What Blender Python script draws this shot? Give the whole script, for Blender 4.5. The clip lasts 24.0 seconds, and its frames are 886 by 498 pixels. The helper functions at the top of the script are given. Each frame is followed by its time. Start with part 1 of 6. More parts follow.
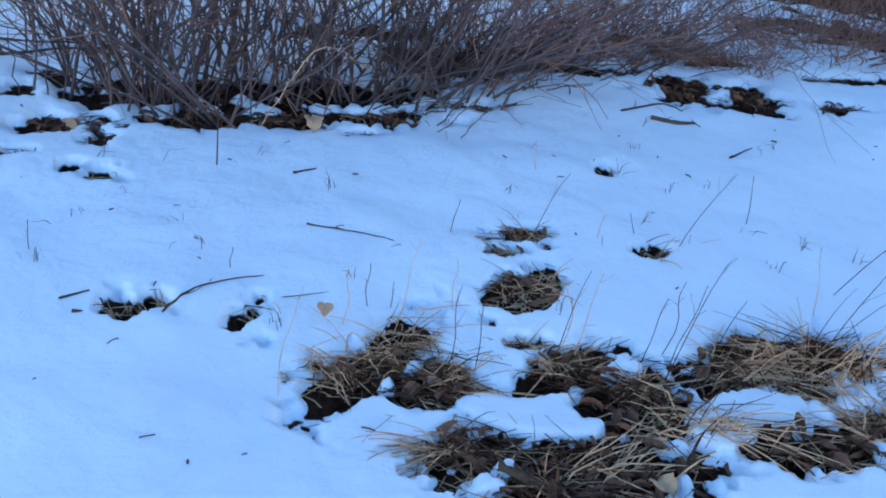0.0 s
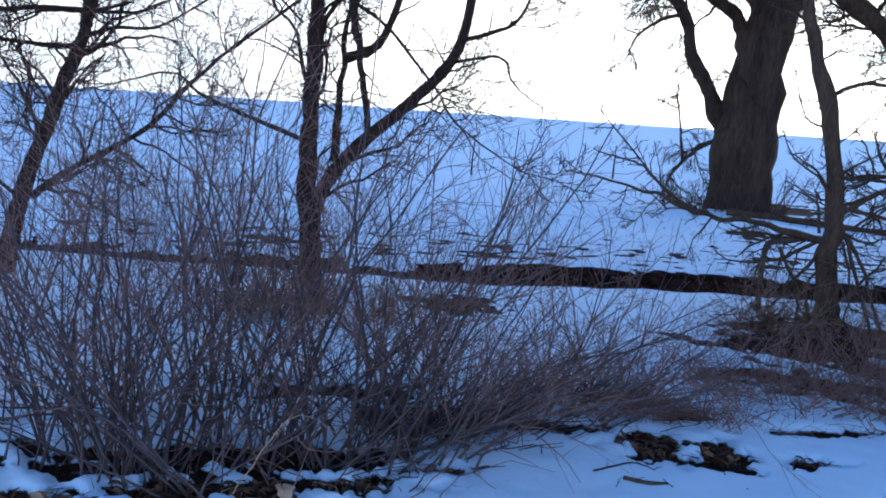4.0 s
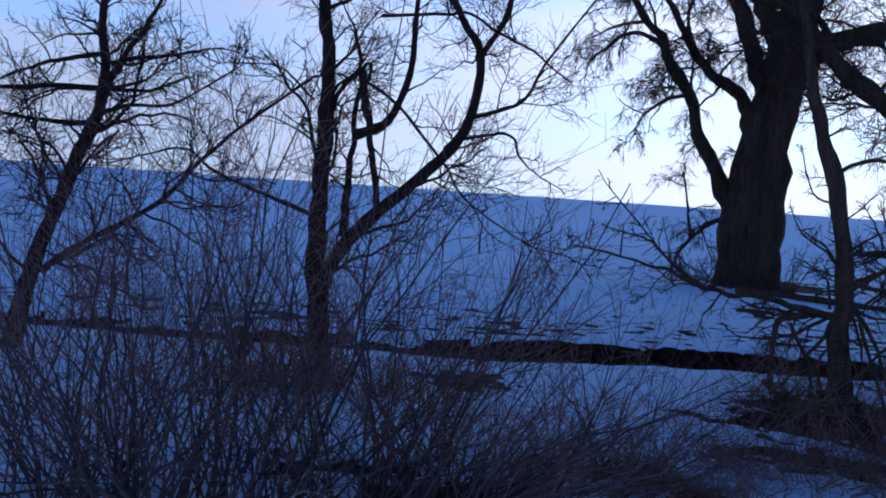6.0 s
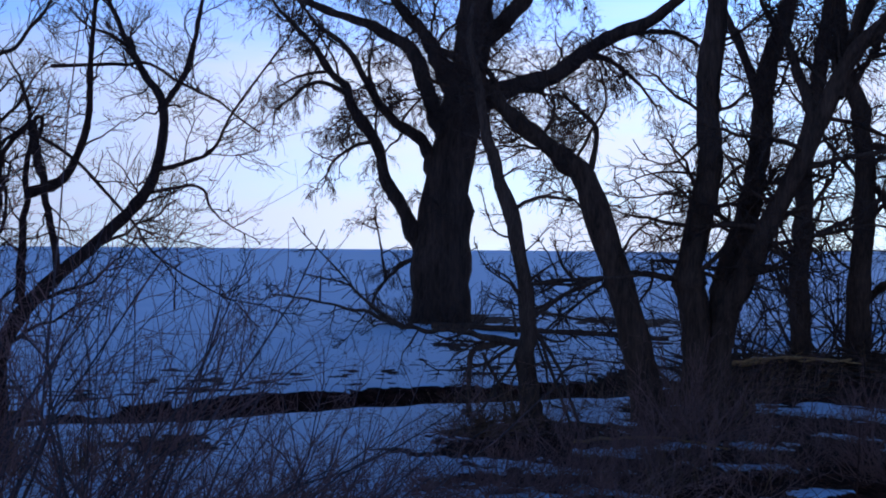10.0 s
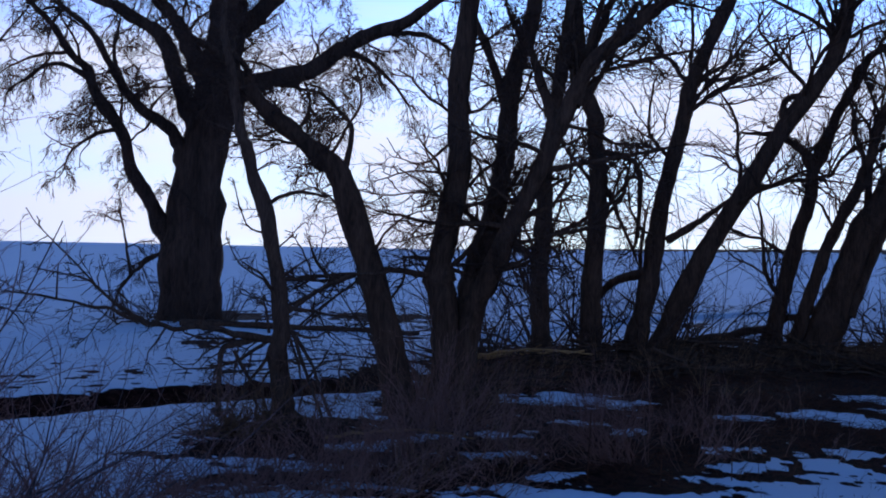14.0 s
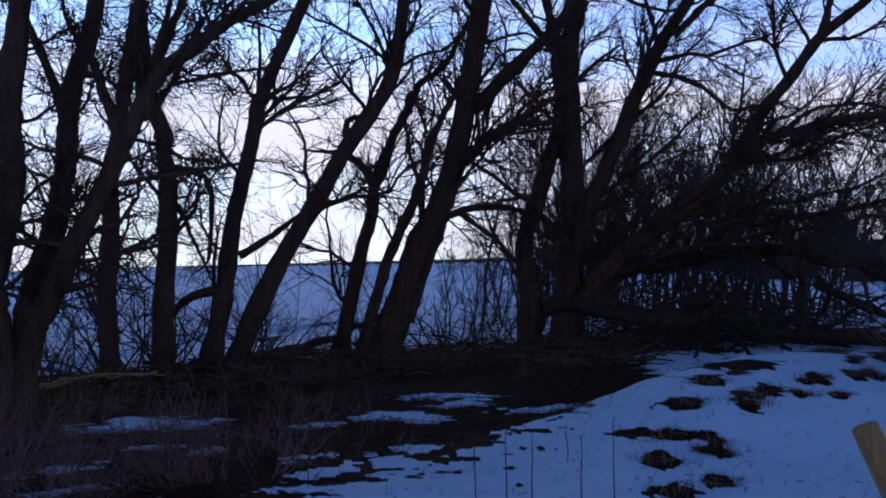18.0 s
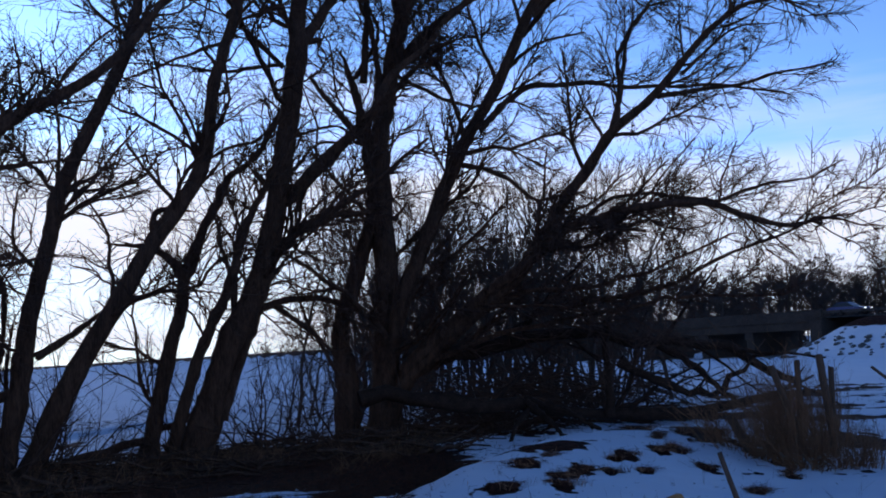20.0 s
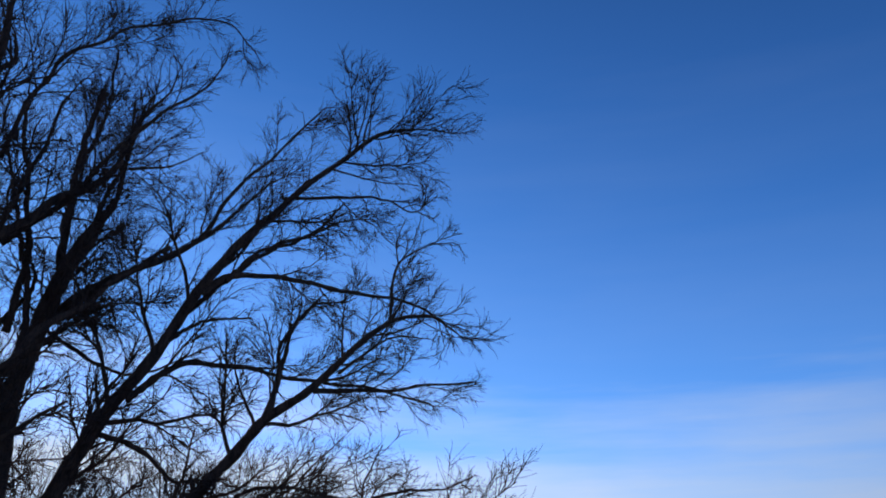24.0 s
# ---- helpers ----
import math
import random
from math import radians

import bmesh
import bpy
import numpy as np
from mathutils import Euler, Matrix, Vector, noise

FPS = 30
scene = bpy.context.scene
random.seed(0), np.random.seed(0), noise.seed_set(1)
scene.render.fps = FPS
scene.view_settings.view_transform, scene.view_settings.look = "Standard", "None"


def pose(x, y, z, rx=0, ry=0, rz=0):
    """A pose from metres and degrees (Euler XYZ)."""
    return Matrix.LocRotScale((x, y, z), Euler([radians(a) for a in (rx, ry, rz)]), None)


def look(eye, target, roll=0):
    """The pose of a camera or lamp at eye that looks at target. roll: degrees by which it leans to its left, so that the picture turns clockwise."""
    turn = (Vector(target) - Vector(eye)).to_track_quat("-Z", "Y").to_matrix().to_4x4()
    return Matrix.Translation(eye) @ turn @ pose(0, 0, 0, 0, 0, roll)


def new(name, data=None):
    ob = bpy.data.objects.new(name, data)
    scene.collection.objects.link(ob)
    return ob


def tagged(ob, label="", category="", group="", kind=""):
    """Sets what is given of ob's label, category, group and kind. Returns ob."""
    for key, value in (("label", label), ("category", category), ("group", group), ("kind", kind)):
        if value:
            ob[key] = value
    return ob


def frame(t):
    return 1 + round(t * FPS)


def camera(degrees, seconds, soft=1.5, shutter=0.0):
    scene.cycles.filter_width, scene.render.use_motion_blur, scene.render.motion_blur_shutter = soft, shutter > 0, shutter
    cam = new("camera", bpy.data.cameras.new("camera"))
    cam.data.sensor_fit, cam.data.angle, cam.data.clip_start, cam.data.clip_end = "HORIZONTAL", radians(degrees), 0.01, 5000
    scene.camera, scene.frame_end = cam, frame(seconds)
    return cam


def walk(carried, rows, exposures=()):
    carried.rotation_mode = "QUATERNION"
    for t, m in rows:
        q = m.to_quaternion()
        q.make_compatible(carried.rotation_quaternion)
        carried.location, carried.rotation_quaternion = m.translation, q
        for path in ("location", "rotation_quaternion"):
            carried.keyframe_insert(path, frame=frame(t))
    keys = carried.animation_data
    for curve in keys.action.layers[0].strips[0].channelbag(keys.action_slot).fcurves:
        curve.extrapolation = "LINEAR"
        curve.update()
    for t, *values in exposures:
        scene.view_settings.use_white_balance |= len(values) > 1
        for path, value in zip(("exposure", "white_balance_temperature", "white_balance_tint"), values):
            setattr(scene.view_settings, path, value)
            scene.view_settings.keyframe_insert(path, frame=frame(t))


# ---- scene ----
# The camera stands at one spot and tilts up, then turns to the right.
cam = camera(49.61, 24.0, soft=1.9)
ROWS = [
    (0.0, -0.019, 0.005, 1.464, 62.18, -4.17, 2.16),
    (0.5, -0.023, 0.006, 1.504, 64.41, -4.04, 2.47),
    (1.0, -0.003, 0.006, 1.557, 67.10, -3.97, 1.92),
    (1.5, -0.005, 0.003, 1.589, 69.51, -3.98, 1.82),
    (2.0, -0.009, -0.005, 1.615, 72.16, -3.83, 1.77),
    (2.5, -0.010, -0.004, 1.639, 74.18, -3.87, 2.14),
    (3.0, 0.005, -0.015, 1.638, 77.24, -3.32, 1.80),
    (3.5, 0.004, -0.013, 1.636, 80.02, -3.60, 0.91),
    (5.5, 0.000, 0.000, 1.600, 84.99, -4.28, 0.88),
    (6.0, 0.000, 0.000, 1.600, 86.47, -3.91, 1.23),
    (6.5, 0.000, 0.000, 1.600, 87.57, -4.09, -0.28),
    (7.0, 0.000, 0.000, 1.600, 88.03, -4.22, -3.29),
    (7.5, 0.000, 0.000, 1.600, 88.36, -2.98, -6.54),
    (8.0, 0.000, 0.000, 1.600, 89.05, -1.26, -8.95),
    (8.5, 0.000, 0.000, 1.600, 89.43, -0.54, -12.21),
    (9.0, 0.000, 0.000, 1.600, 90.00, -0.49, -14.07),
    (9.5, 0.000, 0.000, 1.600, 90.04, -0.47, -15.33),
    (11.5, 0.000, 0.000, 1.600, 90.04, -0.95, -21.99),
    (12.0, 0.000, 0.000, 1.600, 89.95, -1.00, -23.97),
    (12.5, 0.000, 0.000, 1.600, 89.96, -0.89, -27.30),
    (13.0, 0.000, 0.000, 1.600, 89.86, -0.97, -29.98),
    (13.5, 0.000, 0.000, 1.600, 90.00, -1.21, -30.85),
    (14.0, 0.000, 0.000, 1.600, 90.00, -1.14, -31.42),
    (14.5, 0.000, 0.000, 1.600, 89.98, -0.90, -35.74),
    (15.0, 0.000, 0.000, 1.600, 90.17, -0.59, -39.84),
    (15.5, 0.000, 0.000, 1.600, 90.24, -0.13, -42.63),
    (16.0, 0.000, 0.000, 1.600, 90.25, -0.10, -45.21),
    (16.5, 0.000, 0.000, 1.600, 90.86, -0.65, -46.51),
    (17.0, 0.000, 0.000, 1.600, 91.39, -0.15, -48.00),
    (17.5, 0.000, 0.000, 1.600, 91.33, 0.48, -51.83),
    (18.0, 0.000, 0.000, 1.600, 91.06, 0.56, -56.52),
    (18.5, 0.000, 0.000, 1.600, 91.47, 0.96, -60.35),
    (20.5, 0.000, 0.000, 1.600, 98.04, 3.46, -69.59),
    (21.0, 0.000, 0.000, 1.600, 100.08, 4.20, -71.80),
    (21.5, 0.000, 0.000, 1.600, 102.38, 4.07, -73.57),
    (22.0, 0.000, 0.000, 1.600, 103.94, 3.63, -75.67),
    (22.5, 0.000, 0.000, 1.600, 105.23, 2.77, -78.09),
    (23.0, 0.000, 0.000, 1.600, 106.72, 1.42, -82.79),
    (23.5, 0.000, 0.000, 1.600, 108.66, -0.26, -87.66),
    (24.0, 0.000, 0.000, 1.600, 112.81, -0.23, -88.92),
]
walk(cam, [(t, pose(x, y, z, rx, ry, rz)) for t, x, y, z, rx, ry, rz in ROWS],
     exposures=[(0, 2.15, 11300, 3), (1.0, 2.3, 11200, 6), (2.0, 2.4, 10600, -4), (3.0, 2.18, 10300, -2), (3.6, 1.95, 9300, 4), (4.6, 0.5, 7600, 9), (5.5, -0.05, 6450, 14), (6.2, -0.16, 6350, 17), (7, -0.20, 6300, 18), (9, -0.32, 6300, 18),
                (12, -0.3, 6300, 18), (14, -0.3, 6600, 20), (18, -0.30, 7200, 23), (21, -0.20, 7400, 13), (23, -0.68, 6700, 11), (24, -0.54, 6450, 10)])

# ---- world, sun ----
SUN_AZ, SUN_EL = 42.0, 7.0
world = bpy.data.worlds.new("dusk_sky")
scene.world = world
world.use_nodes = True
WN, WL = world.node_tree.nodes, world.node_tree.links
WN.clear()


def wnode(kind, **sets):
    n = WN.new(kind)
    for k, v in sets.items():
        n.inputs[k].default_value = v
    return n


w_out = WN.new("ShaderNodeOutputWorld")
w_bg = WN.new("ShaderNodeBackground")
w_sky = WN.new("ShaderNodeTexSky")
w_sky.sky_type = "NISHITA"
w_sky.sun_disc = False
w_sky.sun_elevation = radians(16)
w_sky.sun_rotation = radians(SUN_AZ)
w_sky.air_density, w_sky.dust_density, w_sky.ozone_density = 1.0, 0.3, 3.0
w_co = WN.new("ShaderNodeTexCoord")
w_sep = WN.new("ShaderNodeSeparateXYZ")
WL.new(w_co.outputs["Generated"], w_sep.inputs[0])
# thin cloud: long streaks low in the sky, breaking up higher
w_map = WN.new("ShaderNodeMapping")
w_map.inputs["Scale"].default_value = (0.8, 0.8, 8.0)
w_noise = wnode("ShaderNodeTexNoise", Scale=1.7, Detail=6.0, Roughness=0.55)
WL.new(w_co.outputs["Generated"], w_map.inputs[0])
WL.new(w_map.outputs[0], w_noise.inputs["Vector"])
w_lift = WN.new("ShaderNodeMath")
w_lift.operation = "MULTIPLY_ADD"
w_lift.inputs[1].default_value = 0.32
WL.new(w_noise.outputs[0], w_lift.inputs[0])
WL.new(w_sep.outputs[2], w_lift.inputs[2])
# more cloud towards the veiled sun
w_dot = WN.new("ShaderNodeVectorMath")
w_dot.operation = "DOT_PRODUCT"
w_dot.inputs[1].default_value = (math.sin(radians(28)), math.cos(radians(28)), 0.05)
WL.new(w_co.outputs["Generated"], w_dot.inputs[0])
w_near = WN.new("ShaderNodeMapRange")
w_near.inputs[1].default_value, w_near.inputs[2].default_value = 0.40, 0.80
w_near.inputs[3].default_value, w_near.inputs[4].default_value = -0.06, -0.11
WL.new(w_dot.outputs["Value"], w_near.inputs[0])
w_sum = WN.new("ShaderNodeMath")
WL.new(w_lift.outputs[0], w_sum.inputs[0])
WL.new(w_near.outputs[0], w_sum.inputs[1])
w_ramp = WN.new("ShaderNodeValToRGB")
w_ramp.color_ramp.elements[0].position, w_ramp.color_ramp.elements[0].color = 0.20, (1, 1, 1, 1)
w_ramp.color_ramp.elements[1].position, w_ramp.color_ramp.elements[1].color = 0.62, (0, 0, 0, 1)
w_step = w_ramp.color_ramp.elements.new(0.36)
w_step.color = (0.10, 0.10, 0.10, 1)
WL.new(w_sum.outputs[0], w_ramp.inputs[0])
w_gain = WN.new("ShaderNodeMix")
w_gain.data_type, w_gain.blend_type = "RGBA", "MULTIPLY"
w_gain.inputs[0].default_value = 1.0
w_gain.inputs[7].default_value = (0.051, 0.115, 0.205, 1)
WL.new(w_sky.outputs[0], w_gain.inputs[6])
w_mix = WN.new("ShaderNodeMix")
w_mix.data_type = "RGBA"
w_cloud = WN.new("ShaderNodeMix")
w_cloud.data_type = "RGBA"
w_cloud.inputs[6].default_value, w_cloud.inputs[7].default_value = (0.52, 0.65, 0.92, 1), (1.02, 1.17, 1.44, 1)
w_glow = WN.new("ShaderNodeMapRange")
w_glow.inputs[1].default_value, w_glow.inputs[2].default_value = 0.40, 0.80
w_toward = WN.new("ShaderNodeVectorMath")
w_toward.operation = "DOT_PRODUCT"
w_toward.inputs[1].default_value = (math.sin(radians(52)), math.cos(radians(52)), 0.05)
WL.new(w_co.outputs["Generated"], w_toward.inputs[0])
WL.new(w_toward.outputs["Value"], w_glow.inputs[0])
WL.new(w_glow.outputs[0], w_cloud.inputs[0])
WL.new(w_cloud.outputs[2], w_mix.inputs[7])
# broken gaps in the cloud, and brighter folds
w_map2 = WN.new("ShaderNodeMapping")
w_map2.inputs["Scale"].default_value = (1.3, 1.3, 4.6)
w_map2.inputs["Location"].default_value = (3.1, 0.7, 0.4)
WL.new(w_co.outputs["Generated"], w_map2.inputs[0])
w_fold = wnode("ShaderNodeTexNoise", Scale=3.4, Detail=5.0, Roughness=0.5)
WL.new(w_map2.outputs[0], w_fold.inputs["Vector"])
w_gap = WN.new("ShaderNodeMapRange")
w_gap.inputs[1].default_value, w_gap.inputs[2].default_value = 0.36, 0.60
w_gap.inputs[3].default_value, w_gap.inputs[4].default_value = 0.78, 1.0
WL.new(w_fold.outputs[0], w_gap.inputs[0])
w_mask = WN.new("ShaderNodeMath")
w_mask.operation = "MULTIPLY"
WL.new(w_ramp.outputs[0], w_mask.inputs[0])
WL.new(w_gap.outputs[0], w_mask.inputs[1])
WL.new(w_mask.outputs[0], w_mix.inputs[0])
w_fall = WN.new("ShaderNodeMapRange")
w_fall.inputs[1].default_value, w_fall.inputs[2].default_value = 0.2, 0.85
w_fall.inputs[3].default_value, w_fall.inputs[4].default_value = 1.5, 0.5
WL.new(w_sep.outputs[2], w_fall.inputs[0])
w_deep = WN.new("ShaderNodeVectorMath")
w_deep.operation = "SCALE"
WL.new(w_gain.outputs[2], w_deep.inputs[0])
WL.new(w_fall.outputs[0], w_deep.inputs["Scale"])
WL.new(w_deep.outputs[0], w_mix.inputs[6])
WL.new(w_mix.outputs[2], w_bg.inputs[0])
w_bg.inputs[1].default_value = 1.0
WL.new(w_bg.outputs[0], w_out.inputs[0])

sun = new("sun", bpy.data.lights.new("sun", "SUN"))
sun.data.energy, sun.data.angle, sun.data.color = 0.25, radians(25), (1.0, 0.95, 0.9)
_sa, _se = radians(SUN_AZ), radians(SUN_EL)
sun.matrix_world = look((0, 0, 0), (-math.sin(_sa) * math.cos(_se), -math.cos(_sa) * math.cos(_se), -math.sin(_se)))

# ---- materials ----


def material(name, low, high, scale=8.0, rough=0.8, bump=0.3, depth=0.01, fine=60.0, stretch=(1, 1, 1), metallic=0.0, per_object=0.0, spec=0.3):
    """Two-scale mottled surface: broad tone change, fine grain and relief."""
    m = bpy.data.materials.new(name)
    m.use_nodes = True
    n, l = m.node_tree.nodes, m.node_tree.links
    b = n["Principled BSDF"]
    b.inputs["Roughness"].default_value, b.inputs["Metallic"].default_value = rough, metallic
    b.inputs["Specular IOR Level"].default_value = spec
    co, mp = n.new("ShaderNodeTexCoord"), n.new("ShaderNodeMapping")
    mp.inputs["Scale"].default_value = stretch
    l.new(co.outputs["Object"], mp.inputs[0])
    a, f = n.new("ShaderNodeTexNoise"), n.new("ShaderNodeTexNoise")
    a.inputs["Scale"].default_value, a.inputs["Detail"].default_value = scale, 4
    f.inputs["Scale"].default_value, f.inputs["Detail"].default_value = fine, 5
    for t in (a, f):
        l.new(mp.outputs[0], t.inputs["Vector"])
    mixer = n.new("ShaderNodeMath")
    mixer.operation = "MULTIPLY_ADD"
    mixer.inputs[1].default_value, mixer.inputs[2].default_value = 0.5, 0.0
    l.new(f.outputs[0], mixer.inputs[0])
    half = n.new("ShaderNodeMath")
    half.operation = "MULTIPLY_ADD"
    half.inputs[1].default_value = 0.5
    l.new(a.outputs[0], half.inputs[0])
    l.new(mixer.outputs[0], half.inputs[2])
    last = half
    if per_object:
        info, add = n.new("ShaderNodeObjectInfo"), n.new("ShaderNodeMath")
        add.operation = "MULTIPLY_ADD"
        add.inputs[1].default_value = per_object
        l.new(info.outputs["Random"], add.inputs[0])
        l.new(half.outputs[0], add.inputs[2])
        last = add
    r = n.new("ShaderNodeValToRGB")
    r.color_ramp.elements[0].position, r.color_ramp.elements[0].color = 0.32, (*low, 1)
    r.color_ramp.elements[1].position, r.color_ramp.elements[1].color = 0.68 + per_object, (*high, 1)
    l.new(last.outputs[0], r.inputs[0])
    l.new(r.outputs[0], b.inputs["Base Color"])
    bp = n.new("ShaderNodeBump")
    bp.inputs["Strength"].default_value, bp.inputs["Distance"].default_value = bump, depth
    l.new(half.outputs[0], bp.inputs["Height"])
    l.new(bp.outputs[0], b.inputs["Normal"])
    return m


BARK = material("bark", (0.042, 0.020, 0.012), (0.165, 0.078, 0.048), 3, 0.9, 0.9, 0.03, 16, (3, 3, 0.5), spec=0.1)
# the same bark with shade put into its colour, for the two near left trees
SHADED_BARK = material("shaded_bark", (0.024, 0.011, 0.008), (0.10, 0.044, 0.030), 3, 0.9, 0.9, 0.03, 16, (3, 3, 0.5), spec=0.1)
OLD_BARK = material("furrowed_bark", (0.036, 0.017, 0.011), (0.14, 0.068, 0.044), 2, 0.9, 1.0, 0.08, 9, (2.5, 2.5, 0.35), spec=0.1)
DEAD_WOOD = material("dead_wood", (0.045, 0.022, 0.014), (0.17, 0.085, 0.055), 4, 0.9, 0.6, 0.01, 25, (3, 3, 0.6), spec=0.1)
TWIG = material("twig", (0.045, 0.022, 0.015), (0.15, 0.075, 0.052), 6, 0.85, 0.1, spec=0.1)
WILLOW = material("willow_stem", (0.042, 0.025, 0.025), (0.20, 0.115, 0.105), 1.3, 0.75, 0.15, 0.003, 20, per_object=0.1, spec=0.2)
WILLOW_TIP = material("willow_twig", (0.20, 0.080, 0.062), (0.46, 0.205, 0.160), 1.5, 0.75, 0.1, spec=0.2)
WEED = material("dry_weed", (0.16, 0.066, 0.052), (0.42, 0.19, 0.14), 2, 0.85, 0.1, spec=0.1)
STRAW = material("straw", (0.60, 0.255, 0.13), (0.98, 0.50, 0.29), 5, 0.7, 0.1, per_object=0.1)
OLD_STRAW = material("old_straw", (0.03, 0.010, 0.007), (0.19, 0.068, 0.038), 6, 0.8, 0.1, spec=0.1)
LEAF = material("dead_leaf", (0.025, 0.008, 0.006), (0.36, 0.12, 0.062), 18, 0.7, 0.4, 0.002, 90, per_object=0.35)
TAN_LEAF = material("pale_leaf", (0.62, 0.275, 0.15), (0.85, 0.42, 0.24), 18, 0.7, 0.4, 0.002, 90)
POST_WOOD = material("weathered_post", (0.30, 0.125, 0.045), (0.62, 0.29, 0.10), 5, 0.85, 0.5, 0.004, 30, (5, 5, 0.4))
STAKE_WOOD = material("grey_stake", (0.07, 0.038, 0.025), (0.18, 0.10, 0.066), 5, 0.85, 0.5, 0.004, 30, (5, 5, 0.4))
BROWN_WEED = material("brown_weed", (0.14, 0.062, 0.034), (0.38, 0.18, 0.095), 2, 0.85, 0.1, spec=0.1)
CONCRETE = material("old_concrete", (0.032, 0.022, 0.017), (0.075, 0.053, 0.041), 0.6, 0.9, 0.3, 0.02, 6)
ASPHALT = material("asphalt", (0.035, 0.035, 0.038), (0.065, 0.065, 0.068), 1, 0.9, 0.2, 0.01, 20)
STEEL = material("weathered_steel", (0.035, 0.026, 0.022), (0.08, 0.062, 0.052), 3, 0.75, 0.1, 0.002, 30)
STONE = material("riprap_stone", (0.05, 0.047, 0.044), (0.16, 0.15, 0.14), 1.5, 0.9, 0.5, 0.03, 12, per_object=0.2)
CAR_PAINT = material("blue_car_paint", (0.03, 0.05, 0.16), (0.04, 0.07, 0.20), 2, 0.25, 0.0, spec=0.5)
RUBBER = material("tyre_rubber", (0.012, 0.012, 0.012), (0.03, 0.03, 0.03), 10, 0.9, 0.2)
# darkest bark tone, for the fallen trunks and their limbs
DARK_BARK = material("dark_bark", (0.018, 0.009, 0.006), (0.07, 0.036, 0.024), 3, 0.8, 0.9, 0.03, 16, (2, 2, 2), spec=0.1)
FAR_WOOD = material("far_wood", (0.05, 0.034, 0.028), (0.13, 0.092, 0.076), 0.5, 0.9, 0.1, spec=0.05)


def glass_material():
    m = bpy.data.materials.new("dark_car_glass")
    m.use_nodes = True
    b = m.node_tree.nodes["Principled BSDF"]
    b.inputs["Base Color"].default_value, b.inputs["Roughness"].default_value = (0.01, 0.012, 0.015, 1), 0.35
    return m


def lamp_material():
    m = bpy.data.materials.new("headlight_glow")
    m.use_nodes = True
    b = m.node_tree.nodes["Principled BSDF"]
    b.inputs["Emission Color"].default_value, b.inputs["Emission Strength"].default_value = (1, 0.97, 0.9, 1), 2.5
    return m


CAR_GLASS, HEADLIGHT = glass_material(), lamp_material()


def ground_material():
    """Snow that gives way to earth and leaf litter where the sheet is bare."""
    m = bpy.data.materials.new("snowy_ground")
    m.use_nodes = True
    n, l = m.node_tree.nodes, m.node_tree.links
    b = n["Principled BSDF"]
    co = n.new("ShaderNodeTexCoord")

    def noise_node(scale, detail=5, rough=0.55):
        t = n.new("ShaderNodeTexNoise")
        t.inputs["Scale"].default_value, t.inputs["Detail"].default_value, t.inputs["Roughness"].default_value = scale, detail, rough
        l.new(co.outputs["Object"], t.inputs["Vector"])
        return t

    def ramp(src, p0, c0, p1, c1):
        r = n.new("ShaderNodeValToRGB")
        r.color_ramp.elements[0].position, r.color_ramp.elements[0].color = p0, (*c0, 1)
        r.color_ramp.elements[1].position, r.color_ramp.elements[1].color = p1, (*c1, 1)
        l.new(src, r.inputs[0])
        return r

    broad, grain, litter, speck = noise_node(0.6), noise_node(28, 6, 0.7), noise_node(38, 6, 0.75), noise_node(9, 4, 0.6)
    snow = ramp(broad.outputs[0], 0.3, (0.78, 0.82, 0.88), 0.7, (0.88, 0.90, 0.93))
    earth = ramp(litter.outputs[0], 0.34, (0.016, 0.0055, 0.0045), 0.75, (0.13, 0.045, 0.029))
    tint = ramp(speck.outputs[0], 0.38, (0.35, 0.3, 0.28), 0.66, (1.3, 1.15, 1.0))
    mul = n.new("ShaderNodeMix")
    mul.data_type, mul.blend_type = "RGBA", "MULTIPLY"
    mul.inputs[0].default_value = 1
    l.new(earth.outputs[0], mul.inputs[6])
    l.new(tint.outputs[0], mul.inputs[7])
    at = n.new("ShaderNodeAttribute")
    at.attribute_name = "bare"
    edge = n.new("ShaderNodeMath")
    edge.operation = "MULTIPLY_ADD"
    edge.inputs[1].default_value = 0.45
    l.new(grain.outputs[0], edge.inputs[0])
    l.new(at.outputs["Fac"], edge.inputs[2])
    mask = ramp(edge.outputs[0], 0.66, (0, 0, 0), 0.80, (1, 1, 1))
    mix = n.new("ShaderNodeMix")
    mix.data_type = "RGBA"
    l.new(mask.outputs[0], mix.inputs[0])
    l.new(snow.outputs[0], mix.inputs[6])
    l.new(mul.outputs[2], mix.inputs[7])
    l.new(mix.outputs[2], b.inputs["Base Color"])
    b.inputs["Roughness"].default_value = 0.75
    b.inputs["Specular IOR Level"].default_value = 0.04
    height = n.new("ShaderNodeMath")
    height.operation = "MULTIPLY_ADD"
    l.new(mask.outputs[0], height.inputs[0])
    l.new(litter.outputs[0], height.inputs[1])
    l.new(grain.outputs[0], height.inputs[2])
    bp = n.new("ShaderNodeBump")
    bp.inputs["Strength"].default_value, bp.inputs["Distance"].default_value = 0.55, 0.016
    l.new(height.outputs[0], bp.inputs["Height"])
    l.new(bp.outputs[0], b.inputs["Normal"])
    return m


GROUND = ground_material()

# ---- helpers of this scene ----


